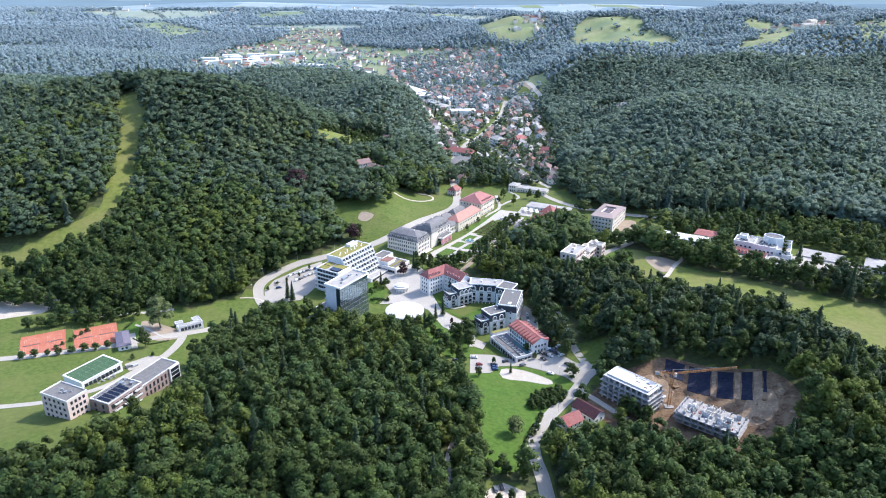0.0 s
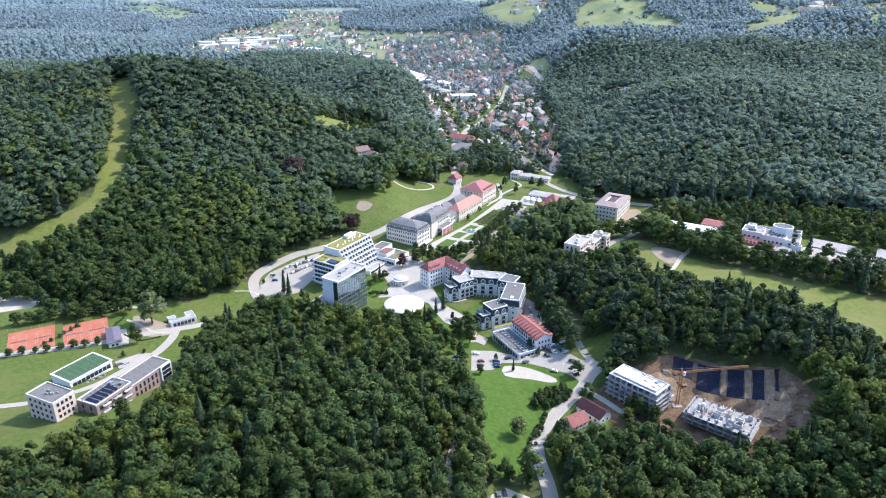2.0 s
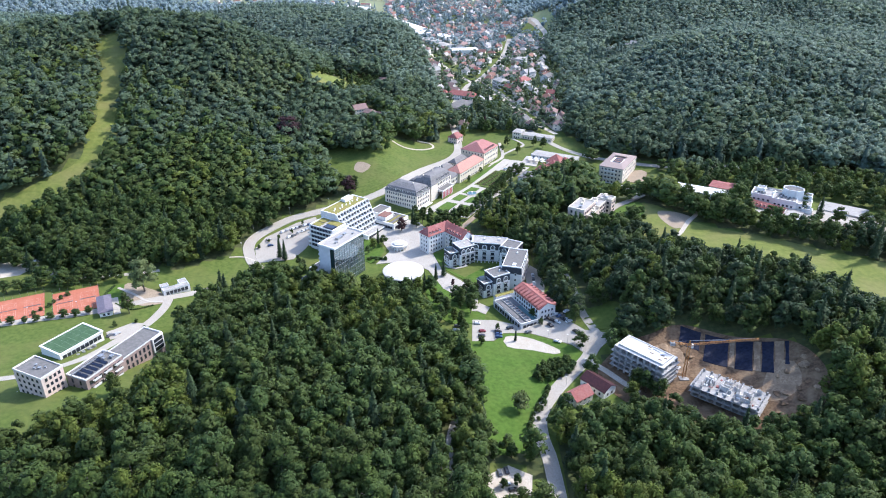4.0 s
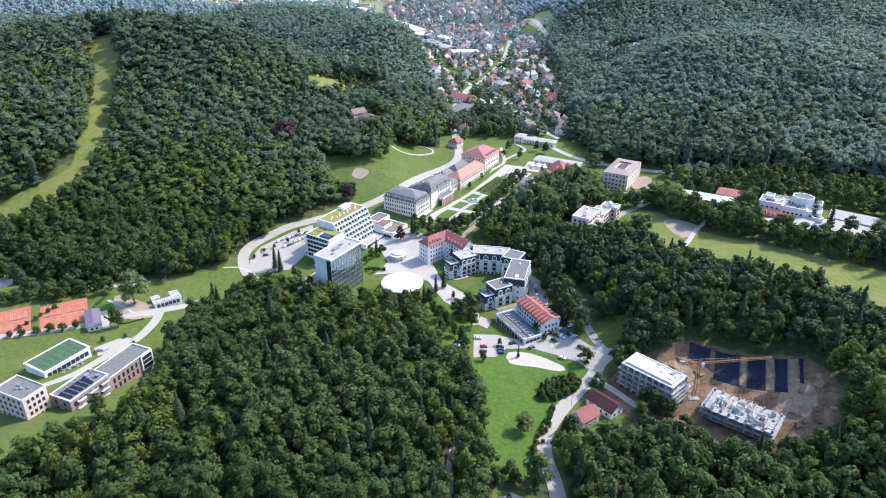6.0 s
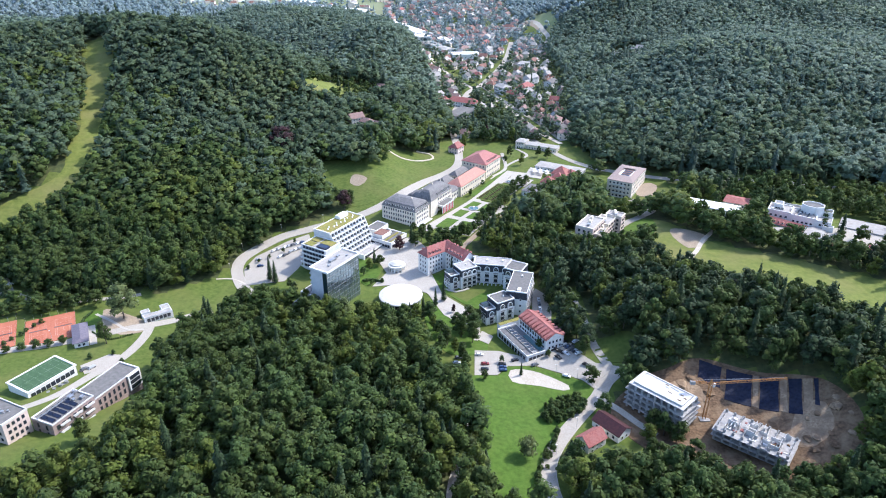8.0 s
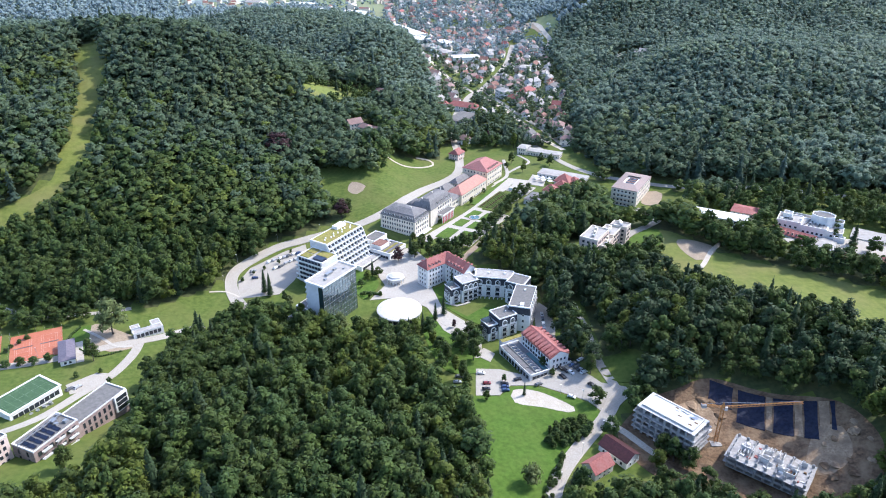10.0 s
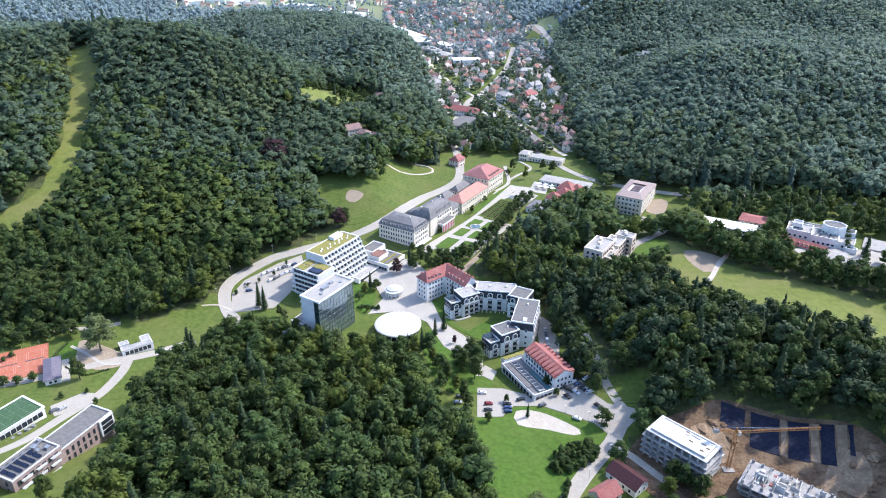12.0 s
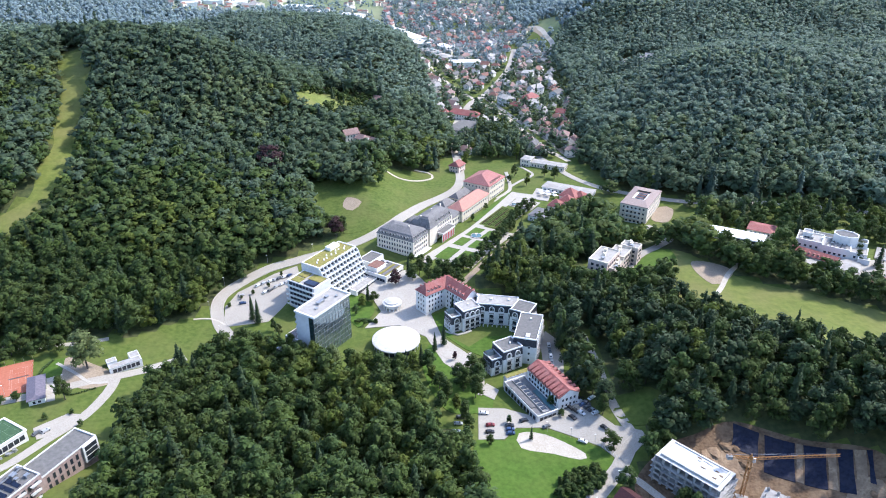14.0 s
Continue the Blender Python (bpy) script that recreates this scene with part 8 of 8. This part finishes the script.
def fountain(x, y, r):
    z = float(ground_height(x, y)) + 0.3
    t = thing("fountain", x, y, z, 0, "round pale stone fountain basin with water", "fountain")
    n = 28

    def ring(q, h):
        return [(q * math.cos(2 * math.pi * i / n), q * math.sin(2 * math.pi * i / n), h) for i in range(n)]
    g = Geo()
    g.loft([ring(r, -0.4), ring(r, 0.6), ring(r - 0.5, 0.6), ring(r - 0.5, 0.1)], cap=False)
    piece("basin", g, PAVING, t)
    g = Geo()
    g.face(ring(r - 0.45, 0.35))
    piece("water", g, WATER, t)
    g = Geo()
    g.tube(0, 0, 0, 1.8, 0.4, 0.2, 10)
    g.tube(0, 0, 1.8, 2.0, 0.9, 1.0, 12)
    piece("stem", g, STONE_TRIM, t)


fountain(23.4, 568.2, 4.2)
fountain(55.7, 627.1, 2.6)
fountain(-13.5, 480.5, 1.6)


def hedge(line, w, h, label, kind=3, name="hedge"):
    """A clipped hedge of leaf clumps along a line."""
    rng = np.random.default_rng(int(abs(line[0][0]) * 3 + abs(line[0][1])))
    pts = smooth_line(line, 1.0)
    V, F, n = [], [], 0
    for q in pts:
        z = float(ground_height(q.x, q.y))
        for c in range(2):
            v, f = ico(w * rng.uniform(0.45, 0.65))
            v = v * rng.uniform(0.85, 1.15, (12, 1)) + np.array((q.x + rng.uniform(-w, w) * 0.2, q.y + rng.uniform(-w, w) * 0.2, z + h * rng.uniform(0.35, 0.75)))
            V.append(v)
            F.append(f + n)
            n += 12
    g = Geo()
    g.v = [tuple(p) for p in np.concatenate(V)]
    g.f = [tuple(int(i) for i in t) for t in np.concatenate(F)]
    g.m = [0] * len(g.f)
    return tagged(new(name, g.mesh(name, LEAF[kind])), label, "hedge")


hedge([(-205, 394), (-207, 404), (-206, 414)], 1.2, 1.6, "clipped green hedge by the playground")
hedge([(-196, 392), (-184, 386), (-174, 392)], 0.9, 1.1, "low green hedge round the playground")
hedge([(-40, 461), (-47, 463), (-52, 462)], 2.0, 1.6, "round clipped bushes at the plaza edge")

TREES = (  # the single trees
    # x, y, leaf, height, width, conifer
    (-185, 408, 6, 25, 1.35, 0), (-184, 382, 1, 15, 1.1, 0), (-152, 291, 1, 13, 1.1, 0), (-168, 364, 3, 4, 1.2, 0), (-186, 367, 3, 4, 1.3, 0), (-176, 372, 3, 3.5, 1.3, 0),
    (-113, 463, 4, 17, 0.9, 1), (-109, 460, 4, 16, 0.9, 1), (-131, 478, 3, 4, 1.5, 0), (-112, 500, 1, 4, 1.1, 0), (-120, 492, 1, 4, 1.1, 0), (-106, 512, 1, 4.5, 1.1, 0), (-126, 487, 1, 3.5, 1.1, 0),
    (-140, 645, 5, 27, 1.45, 0), (-134, 641, 5, 24, 1.3, 0), (-77, 562, 5, 17, 1.15, 0), (-72, 566, 1, 15, 1.0, 0), (-88, 560, 4, 15, 1.0, 1),
    (-31, 502, 5, 12, 1.2, 0), (-47, 485, 4, 12, 0.9, 1), (-50, 478, 2, 9, 1.2, 0), (-43, 483, 1, 9, 1.3, 0), (-53, 470, 3, 7, 1.2, 0), (-20, 506, 1, 13, 1.2, 0), (-16, 512, 1, 13, 1.2, 0), (-23, 511, 4, 15, 0.9, 1),
    (-10, 508, 1, 12, 1.2, 0), (-4, 503, 1, 12, 1.3, 0), (2, 507, 1, 13, 1.2, 0), (8, 512, 3, 13, 1.2, 0), (13, 516, 1, 13, 1.2, 0), (-2, 513, 3, 12, 1.2, 0), (5, 497, 1, 14, 1.1, 0), (10, 494, 1, 14, 1.1, 0),
    (0, 438, 4, 14, 0.9, 1), (-5, 432, 4, 12, 0.9, 1), (5, 470, 4, 13, 0.6, 1), (6, 424, 5, 6, 1.1, 0), (-46, 458, 3, 4.5, 1.2, 0), (-40, 460, 1, 4, 1.2, 0), (-50, 460, 3, 4, 1.2, 0),
    (15, 408, 1, 15, 1.3, 0), (18, 402, 3, 14, 1.2, 0), (10, 396, 1, 16, 1.2, 0), (16, 390, 1, 15, 1.2, 0), (8, 404, 3, 13, 1.2, 0), (20, 412, 1, 10, 1.1, 0),
    (37, 299, 6, 11, 1.3, 0), (10, 372, 1, 13, 1.0, 0), (12, 364, 1, 12, 1.0, 0), (31, 370, 3, 5, 1.2, 0), (21, 355, 1, 6, 1.2, 0), (40, 358, 4, 8, 0.8, 1), (52, 380, 3, 8, 1.2, 0), (56, 373, 1, 5, 1.3, 0),
    (75, 371, 1, 13, 1.2, 0), (77, 378, 4, 15, 1.3, 0), (73, 386, 1, 15, 1.2, 0), (76, 394, 4, 16, 1.2, 0), (70, 397, 1, 16, 1.1, 0), (92, 382, 1, 12, 1.3, 0), (98, 386, 4, 16, 1.2, 0), (88, 388, 1, 15, 1.2, 0),
    (16, 600, 3, 6, 1.2, 0), (22, 596, 1, 7, 1.2, 0), (33, 618, 3, 6, 1.2, 0), (70, 668, 2, 12, 1.0, 0), (62, 690, 1, 12, 1.2, 0), (96, 684, 1, 12, 1.2, 0), (88, 690, 1, 11, 1.2, 0), (56, 676, 1, 7, 1.2, 0),
    (-2, 398, 3, 12, 1.2, 0), (-6, 404, 2, 11, 1.2, 0), (2, 388, 1, 13, 1.2, 0), (-2, 380, 3, 12, 1.2, 0), (6, 380, 2, 10, 1.2, 0), (-8, 413, 3, 15, 1.1, 0), (-16, 410, 2, 15, 1.1, 0), (-40, 409, 2, 17, 1.1, 0), (-49, 411, 3, 17, 1.0, 0), (-24, 408, 0, 17, 1.1, 0), (-32, 407, 3, 18, 1.0, 0), (-45, 404, 2, 19, 1.0, 0), (-12, 418, 4, 14, 0.9, 1), (-20, 417, 4, 11, 0.9, 1),
    (-58, 413, 6, 18, 0.95, 0), (-68, 416, 2, 18, 0.95, 0), (-76, 420, 6, 16, 1.0, 0), (-84, 428, 2, 15, 1.0, 0), (-63, 408, 0, 20, 1.0, 0), (-94, 446, 6, 10, 0.9, 0), (-98, 452, 3, 9, 1.0, 0),  (66, 392, 1, 12, 1.1, 0), (67, 404, 4, 15, 0.9, 1), (68, 420, 1, 14, 1.1, 0), (66, 436, 1, 15, 1.1, 0), (64, 450, 4, 16, 0.9, 1),
    (25, 248, 3, 6, 1.2, 0), (31, 250, 3, 7, 1.2, 0), (22, 264, 3, 9, 1.3, 0), (30, 266, 3, 9, 1.3, 0), (38, 264, 3, 8, 1.3, 0), (14, 284, 6, 17, 0.8, 0), (12, 292, 6, 16, 0.8, 0), (13, 300, 2, 15, 0.8, 0),
    (97, 318, 1, 12, 1.2, 0), (101, 313, 3, 14, 1.2, 0), (106, 309, 1, 13, 1.2, 0), (93, 310, 2, 11, 1.2, 0),
)
for x, y, k, h, w, c in TREES:
    what = {5: "copper beech with dark purple leaves", 6: "pale silvery green willow", 4: "dark slender spruce", 2: "bright green lime tree"}.get(k, "round green park tree")
    tree(x, y, k, h, w, what + " standing in the grounds", "trees of the grounds", bool(c), weep=(k == 6 and x > 0))

rm = random.Random(31)
# round trees between the garden and the tan way
line = smooth_line([(-18, 530), (-7, 521), (8, 514), (24, 531), (33, 548), (47, 582), (58, 605), (67, 623)], 6.0)
for i, q in enumerate(line):
    for u in (-2.5, 2.5):
        tree(q.x + u + rm.uniform(-1.5, 1.5), q.y + rm.uniform(-2, 2), (1, 3, 0)[i % 3], rm.uniform(6, 10), 1.25, "round green tree beside the garden", "trees beside the garden")
ribbon("garden_way", [(8, 496), (14, 504), (30, 529), (38, 540), (48, 560), (57, 581)], 4.2, WAY_TAN, 0.3, "tan gravel way between garden and park", "path")
sheet("bare_ground", [(157, 596), (169, 618), (178, 612), (168, 590)], WAY_TAN, 0.24, "bare tan ground beside the flats", "soil")
sheet("bare_ground", [(160, 512), (172, 510), (182, 500), (174, 488), (164, 484), (158, 498)], WAY_TAN, 0.3, "bare sandy ground at the field's end", "soil")
# trees on both sides of the lane under the wood
rl = np.random.default_rng(12)
lx, ly = [], []
for q in smooth_line([(-330, 484), (-290, 460), (-265, 437), (-247, 428), (-234, 425), (-211, 431), (-190, 440)], 3.0):
    for off in (5.5, 9.5, -5.0, -9.0, -13.0):
        if off > 0 or (q.x < -206 and rl.random() < 0.8):
            lx.append(q.x + rl.uniform(-2, 2))
            ly.append(q.y + off + rl.uniform(-2, 2))
lx, ly = np.array(lx), np.array(ly)
ok = rl.uniform(size=lx.shape) < 0.42
wood("lane_trees", lx[ok], ly[ok], 1, rl, "dark leafy trees along the lane under the wood", 0.62)
# paths and the small square by the theatre
ribbon("park_path", [(43, 640), (52, 652), (56, 665), (55, 699)], 3.0, PAVING, 0.34, "pale path through the lawns by the theatre", "path")
ribbon("park_path", [(56, 665), (66, 678), (78, 692), (74, 704), (69, 712)], 2.4, PAVING, 0.36, "pale path through the lawns by the theatre", "path")
sheet("theatre_square", [(40, 634), (50, 652), (60, 652), (78, 646), (72, 636), (56, 640), (50, 628)], PAVING, 0.26, "bright pale square before the theatre", "pavement", smooth=False)
# plane alley and dark park trees beyond the theatre
ra = random.Random(8)
for i in range(13):
    q = Vector((20, 715)).lerp(Vector((44, 866)), i / 12)
    tree(q.x + ra.uniform(-1, 1), q.y, 6 if i % 3 else 2, ra.uniform(11, 14), 0.85, "light green plane tree of the street alley", "plane alley")
for i in range(30):
    x, y = ra.uniform(34, 72), ra.uniform(728, 830)
    k = 4 if i % 5 == 0 else 5 if i % 9 == 0 else (2, 0, 3)[i % 3]
    tree(x, y, k, ra.uniform(10, 17), ra.uniform(0.9, 1.15), "dark park tree behind the theatre", "park trees", k == 4)
# trees round tennis courts
for i in range(9):
    q = Vector((-268, 404)).lerp(Vector((-218, 424)), i / 8)
    tree(q.x, q.y, 1 if i % 2 else 3, ra.uniform(8, 11), 1.6, "round tree in the row behind the courts", "trees round the courts")
for i in range(8):
    q = Vector((-252, 367)).lerp(Vector((-207, 380)), i / 7)
    tree(q.x, q.y + ra.uniform(-1, 1), 1 if i % 2 else 3, ra.uniform(4, 6), 2.0, "low tree before the courts", "trees round the courts")
for i in range(6):
    tree(-238 + ra.uniform(-1, 1) + i * 1.6, 380 + i * 4.4, 3, ra.uniform(2.4, 3.4), 2.0, "low tree between the courts", "trees round the courts")
# shrub clump on the lawn and along the road
for i in range(64):
    a, r = ra.uniform(0, 6.28), ra.uniform(0, 1) ** 0.5
    x, y = 57.5 + math.cos(a) * r * 11 + math.sin(a) * r * 2, 330 + math.sin(a) * r * 8.5 + math.cos(a) * r * 4
    tree(x, y, (3, 1, 0)[i % 3], ra.uniform(2.8, 5.4), 1.5, "leafy bush of the thicket on the lawn", "lawn thicket", name="bush")
for i in range(18):
    q = Vector((44, 282)).lerp(Vector((58, 316)), i / 17)
    tree(q.x - 4.5 + ra.uniform(-1.5, 1.5), q.y + ra.uniform(-1, 1), (3, 1)[i % 2], ra.uniform(2.4, 5.0), 1.4, "leafy green roadside bush in a row", "roadside bushes", name="bush")
# town trees
tx, ty = [], []
for i in range(3000):
    y = 735 + 1060 * ra.random() ** 1.2
    cx = float(town_middle(y))
    x = cx + ra.uniform(-1, 1) * float(town_width(y))
    if all((x - a) ** 2 + (y - b) ** 2 > 52 for a, b in sites) and all(math.hypot(x - a, y - b) > r * 0.8 for a, b, r in TOWN_TAKEN) and float(from_line(TOWN_ROADS[0], x, y)) > 6 and float(from_line(TOWN_ROADS[1], x, y)) > 7:
        tx.append(x)
        ty.append(y)
gx2, gy2 = scatter(176, 425, 430, 606, 8.5, RNG)
free = inside(AREAS["flats"], gx2, gy2)
for a, b, r in ((202, 549, 15), (190, 556, 12), (214, 541, 12), (224, 559, 11), (256, 533, 20), (270, 545, 16), (244, 521, 14), (262, 509, 13), (268, 485, 9), (290, 474, 10), (303, 521, 14), (292, 528, 11), (314, 514, 12), (346, 494, 16), (332, 503, 12), (360, 485, 12), (240, 506, 9), (244, 500, 6)):
    free &= np.hypot(gx2 - a, gy2 - b) > r
free &= RNG.uniform(size=gx2.shape) < np.where(inside([(178, 488), (200, 532), (226, 540), (238, 526), (213, 479)], gx2, gy2), 0.6, np.where(gy2 > 562 - (gx2 - 200) * 0.28, 0.85, np.where(gy2 < 505 - (gx2 - 230) * 0.25, 0.16, 0.4)))
wood("garden_trees", gx2[free], gy2[free], 1, RNG, "tall garden trees between flats and clinic", np.where(gy2[free] > 540 - (gx2[free] - 200) * 0.28, 0.85, 0.66))
tx, ty = np.array(tx), np.array(ty)
small = np.random.default_rng(4).uniform(0.38, 0.9, len(tx))
# Town trees past 1120 m take leaf colours with more haze in them.
for lo, hi, leaves in ((0, 1120, LEAF_MID_HAZE), (1120, 9999, LEAF_DISTANT_HAZE)):
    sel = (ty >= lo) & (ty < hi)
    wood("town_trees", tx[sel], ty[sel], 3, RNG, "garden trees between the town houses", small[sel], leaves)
rc = np.random.default_rng(6)
cxs, cys = rc.uniform(-150, -45, 420), rc.uniform(690, 900, 420)
grown = (inside(AREAS["clearing"], cxs, cys) & (rc.uniform(size=420) < np.where(cxs > -112, 0.7, 0.25))) | (inside(AREAS["villa_garden"], cxs, cys))
for a, b in ((-84, 716), (-73, 709), (-64, 712), (-70, 846), (-133, 858)):
    grown &= (np.hypot(cxs - a, cys - b) > 9) & ((np.abs(cxs - a) > 8) | (cys > b) | (cys < b - 20))
wood("orchard_trees", cxs[grown], cys[grown], 1, rc, "orchard and garden trees round the farmhouses", 0.5)

hx, hy = rc.uniform(190, 292, 150), rc.uniform(970, 1080, 150)
grown = inside(AREAS["hamlet"], hx, hy)
HOMES = ((238, 1050, 30), (262, 1046, -20), (272, 1058, -30))
for a, b, yaw in HOMES:
    town_house(a, b, yaw, 11, 8.5, 5.5, 3.4, PLASTER_WHITE, ROOF_PALE if a % 3 else ROOF_FADED, 2, "hillside house with a tiled roof among trees")
    grown &= (np.hypot(hx - a, hy - b) > 8) & ((np.abs(hx - a) > 7) | (hy > b) | (hy < b - 16))
# Hamlet trees share the slope leaves with haze in their colour.
wood("hamlet_trees", hx[grown], hy[grown], 2, rc, "garden trees of the hamlet on the wooded hillside", 0.5, LEAF_MID_HAZE)
ribbon("hamlet_lane", [(150, 960), (178, 990), (206, 1012), (226, 1018), (246, 1034), (276, 1048)], 3.6, GRAVEL, 0.5, "pale lane climbing through the hillside hamlet", "road")

# ---- cars ----
CARS = {}


def car_mesh(paint):
    if paint.name not in CARS:
        g = Geo()
        prof = [(-2.1, 0.35), (-2.15, 0.75), (-1.9, 0.95), (-1.35, 1.38), (0.35, 1.42), (0.95, 0.98), (1.95, 0.85), (2.12, 0.6), (2.1, 0.35)]
        g.loft([[(x, s * (0.86 if z < 1.0 else 0.68), z) for x, z in prof] for s in (-1, 1)])
        glass = Geo()
        glass.loft([[(-1.78, s * 0.79, 1.0), (-1.36, s * 0.705, 1.33), (0.33, s * 0.705, 1.36), (0.84, s * 0.79, 1.02)] for s in (-1, 1)])
        for a, b in (((-1.42, 1.36), (-1.86, 1.0)), ((0.92, 1.02), (0.42, 1.4))):
            glass.face([(a[0], -0.6, a[1] + 0.03), (a[0], 0.6, a[1] + 0.03), (b[0], 0.66, b[1] + 0.03), (b[0], -0.66, b[1] + 0.03)])
        wheel = Geo()
        n = 10
        wheel.loft([[(0.32 * math.cos(2 * math.pi * i / n), y, 0.32 + 0.32 * math.sin(2 * math.pi * i / n)) for i in range(n)] for y in (-0.1, 0.1)])
        CARS[paint.name] = (g.mesh("body", paint), glass.mesh("glazing", GLASS), wheel.mesh("wheel", TYRE))
    return CARS[paint.name]


def car(x, y, yaw, k):
    t = thing("car", x, y, float(ground_height(x, y)) + 0.26, yaw, "parked %s car" % ("white hatchback", "black saloon", "silver family", "dark blue family", "dark grey family", "red small")[k], "car", "parked cars")
    b, gl, w = car_mesh(CAR_PAINT[k])
    piece("body", b, None, t)
    piece("glazing", gl, None, t)
    for sx in (-1.32, 1.32):
        for sy in (-0.78, 0.78):
            piece("wheel", w, None, t).matrix_basis = pose(sx, sy, 0)


SPOTS = ((22, 368, 5, 5), (21.5, 363, 5, 1), (31, 367.5, 5, 1), (31, 364.8, 5, 3), (31, 362, 5, 3), (61, 378, -52, 1), (63, 375.5, -52, 1), (65.5, 373.5, -52, 0), (69, 380, -40, 4), (62, 384, 40, 0), (71, 374, -50, 2), (63, 355, -28, 0),
         (19.5, 377, -5, 0), (7, 369, 0, 2), (6, 363, 0, 0), (8, 374, 0, 4), (55, 376, -52, 4), (58, 379.5, -52, 1), (61, 371, -52, 1), (66, 384, 40, 1), (64, 388, 35, 2), (72, 383, 40, 0), (38, 371, 20, 1), (48, 366, 30, 4), (74, 362, -50, 1),
         (-112, 506, 60, 0), (-109.5, 507.5, 60, 2), (-107, 509, 60, 4), (-104, 511, 60, 0), (-101, 512.5, 60, 3), (-116, 503.5, 60, 2), (-119, 501, 60, 0), (-104, 503, 60, 0), (-101.5, 505, 60, 2), (-99, 507, 60, 0), (-107, 500, 60, 2), (-124, 482, 20, 3),
         (-127, 490, 40, 2), (-113, 494, 60, 0), (-110, 496, 60, 4), (26, 250, 10, 0), (29, 247, 10, 1), (24, 256, 100, 4), (27, 257.5, 100, 1), (-272, 446, 30, 0), (-268, 449, 30, 2), (-184, 356, 60, 4), (-181, 358, 60, 2), (252, 503, 60, 0), (258, 499, 60, 2), (266, 496, 60, 0), (275, 490, 60, 4), (283, 487, 60, 0))
for k in range(9):
    car(59.5 + k * 1.55, 391 - k * 2.35, 30, (0, 4, 1, 2, 0, 3, 4, 1, 0)[k])
for k in range(6):
    car(57.2 + 0.2 * k, 408 + k * 5.2, 88, (0, 0, 2, 0, 4, 0)[k])
for x, y, yaw, k in SPOTS:
    car(x, y, yaw, k)
rc = random.Random(4)
for i in range(60):
    line = TOWN_ROADS[0]
    k = rc.randrange(len(line) - 1)
    q = Vector(line[k]).lerp(Vector(line[k + 1]), rc.random())
    d = (Vector(line[k + 1]) - Vector(line[k])).normalized()
    car(q.x + d.y * 5.0, q.y - d.x * 5.0, math.degrees(math.atan2(d.y, d.x)), rc.choice((0, 0, 2, 4, 1, 3)))


def lamp_post(x, y):
    t = thing("street_lamp", x, y, float(ground_height(x, y)), 0, "slim grey street lamp", "street lamp", "street lamps")
    g = Geo()
    g.tube(0, 0, -0.5, 6.0, 0.09, 0.05, 6)
    piece("pole", g, METAL, t)
    g = Geo()
    g.box(-0.7, -0.14, 5.95, 0.15, 0.14, 6.12)
    piece("head", g, CANVAS, t)


for line in ([(68, 353), (58, 358), (48, 363)], [(-128, 448), (-142, 474), (-140, 500), (-118, 526), (-90, 541)], [(-240, 378), (-215, 385), (-190, 394)], [(50, 300), (62, 318), (74, 332)]):
    for x, y in line:
        lamp_post(x, y)
for i in range(9):
    q = Vector((70, 352)).lerp(Vector((78, 343)), i / 8)
    g = Geo()
    g.tube(0, 0, -0.3, 0.8, 0.14, 0.12, 8)
    g.tube(0, 0, 0.8, 0.95, 0.16, 0.03, 8)
    o = new("bollard", g.mesh("bollard", CANVAS))
    o.matrix_world = pose(q.x, q.y, float(ground_height(q.x, q.y)) + 0.2)
    tagged(o, "white road bollard at the bend", "bollard", "bollards at the bend")
# paths
ribbon("meadow_path", [(-50, 668), (-38, 662), (-22, 668), (-10, 680), (-14, 690), (-26, 690)], 2.0, GRAVEL, 0.4, "curved pale footpath on the meadow", "path")
ribbon("garden_path", [(14, 536), (30, 560), (52, 596), (66, 620)], 3.0, PAVING, 0.3, "pale path beside the park trees", "path")
ribbon("hotel_path", [(0, 452), (8, 448), (16, 452)], 1.6, PAVING, 0.36, "pale path across the hotel lawn", "path")
ribbon("wood_path", [(-148, 462), (-138, 464), (-128, 458)], 1.4, GRAVEL, 0.34, "thin path at the edge of the wood", "path")
sheet("bare_patch", [(-77, 602), (-75, 614), (-63, 606), (-69, 596)], WAY_TAN, 0.3, "bare sandy patch in the meadow", "soil")
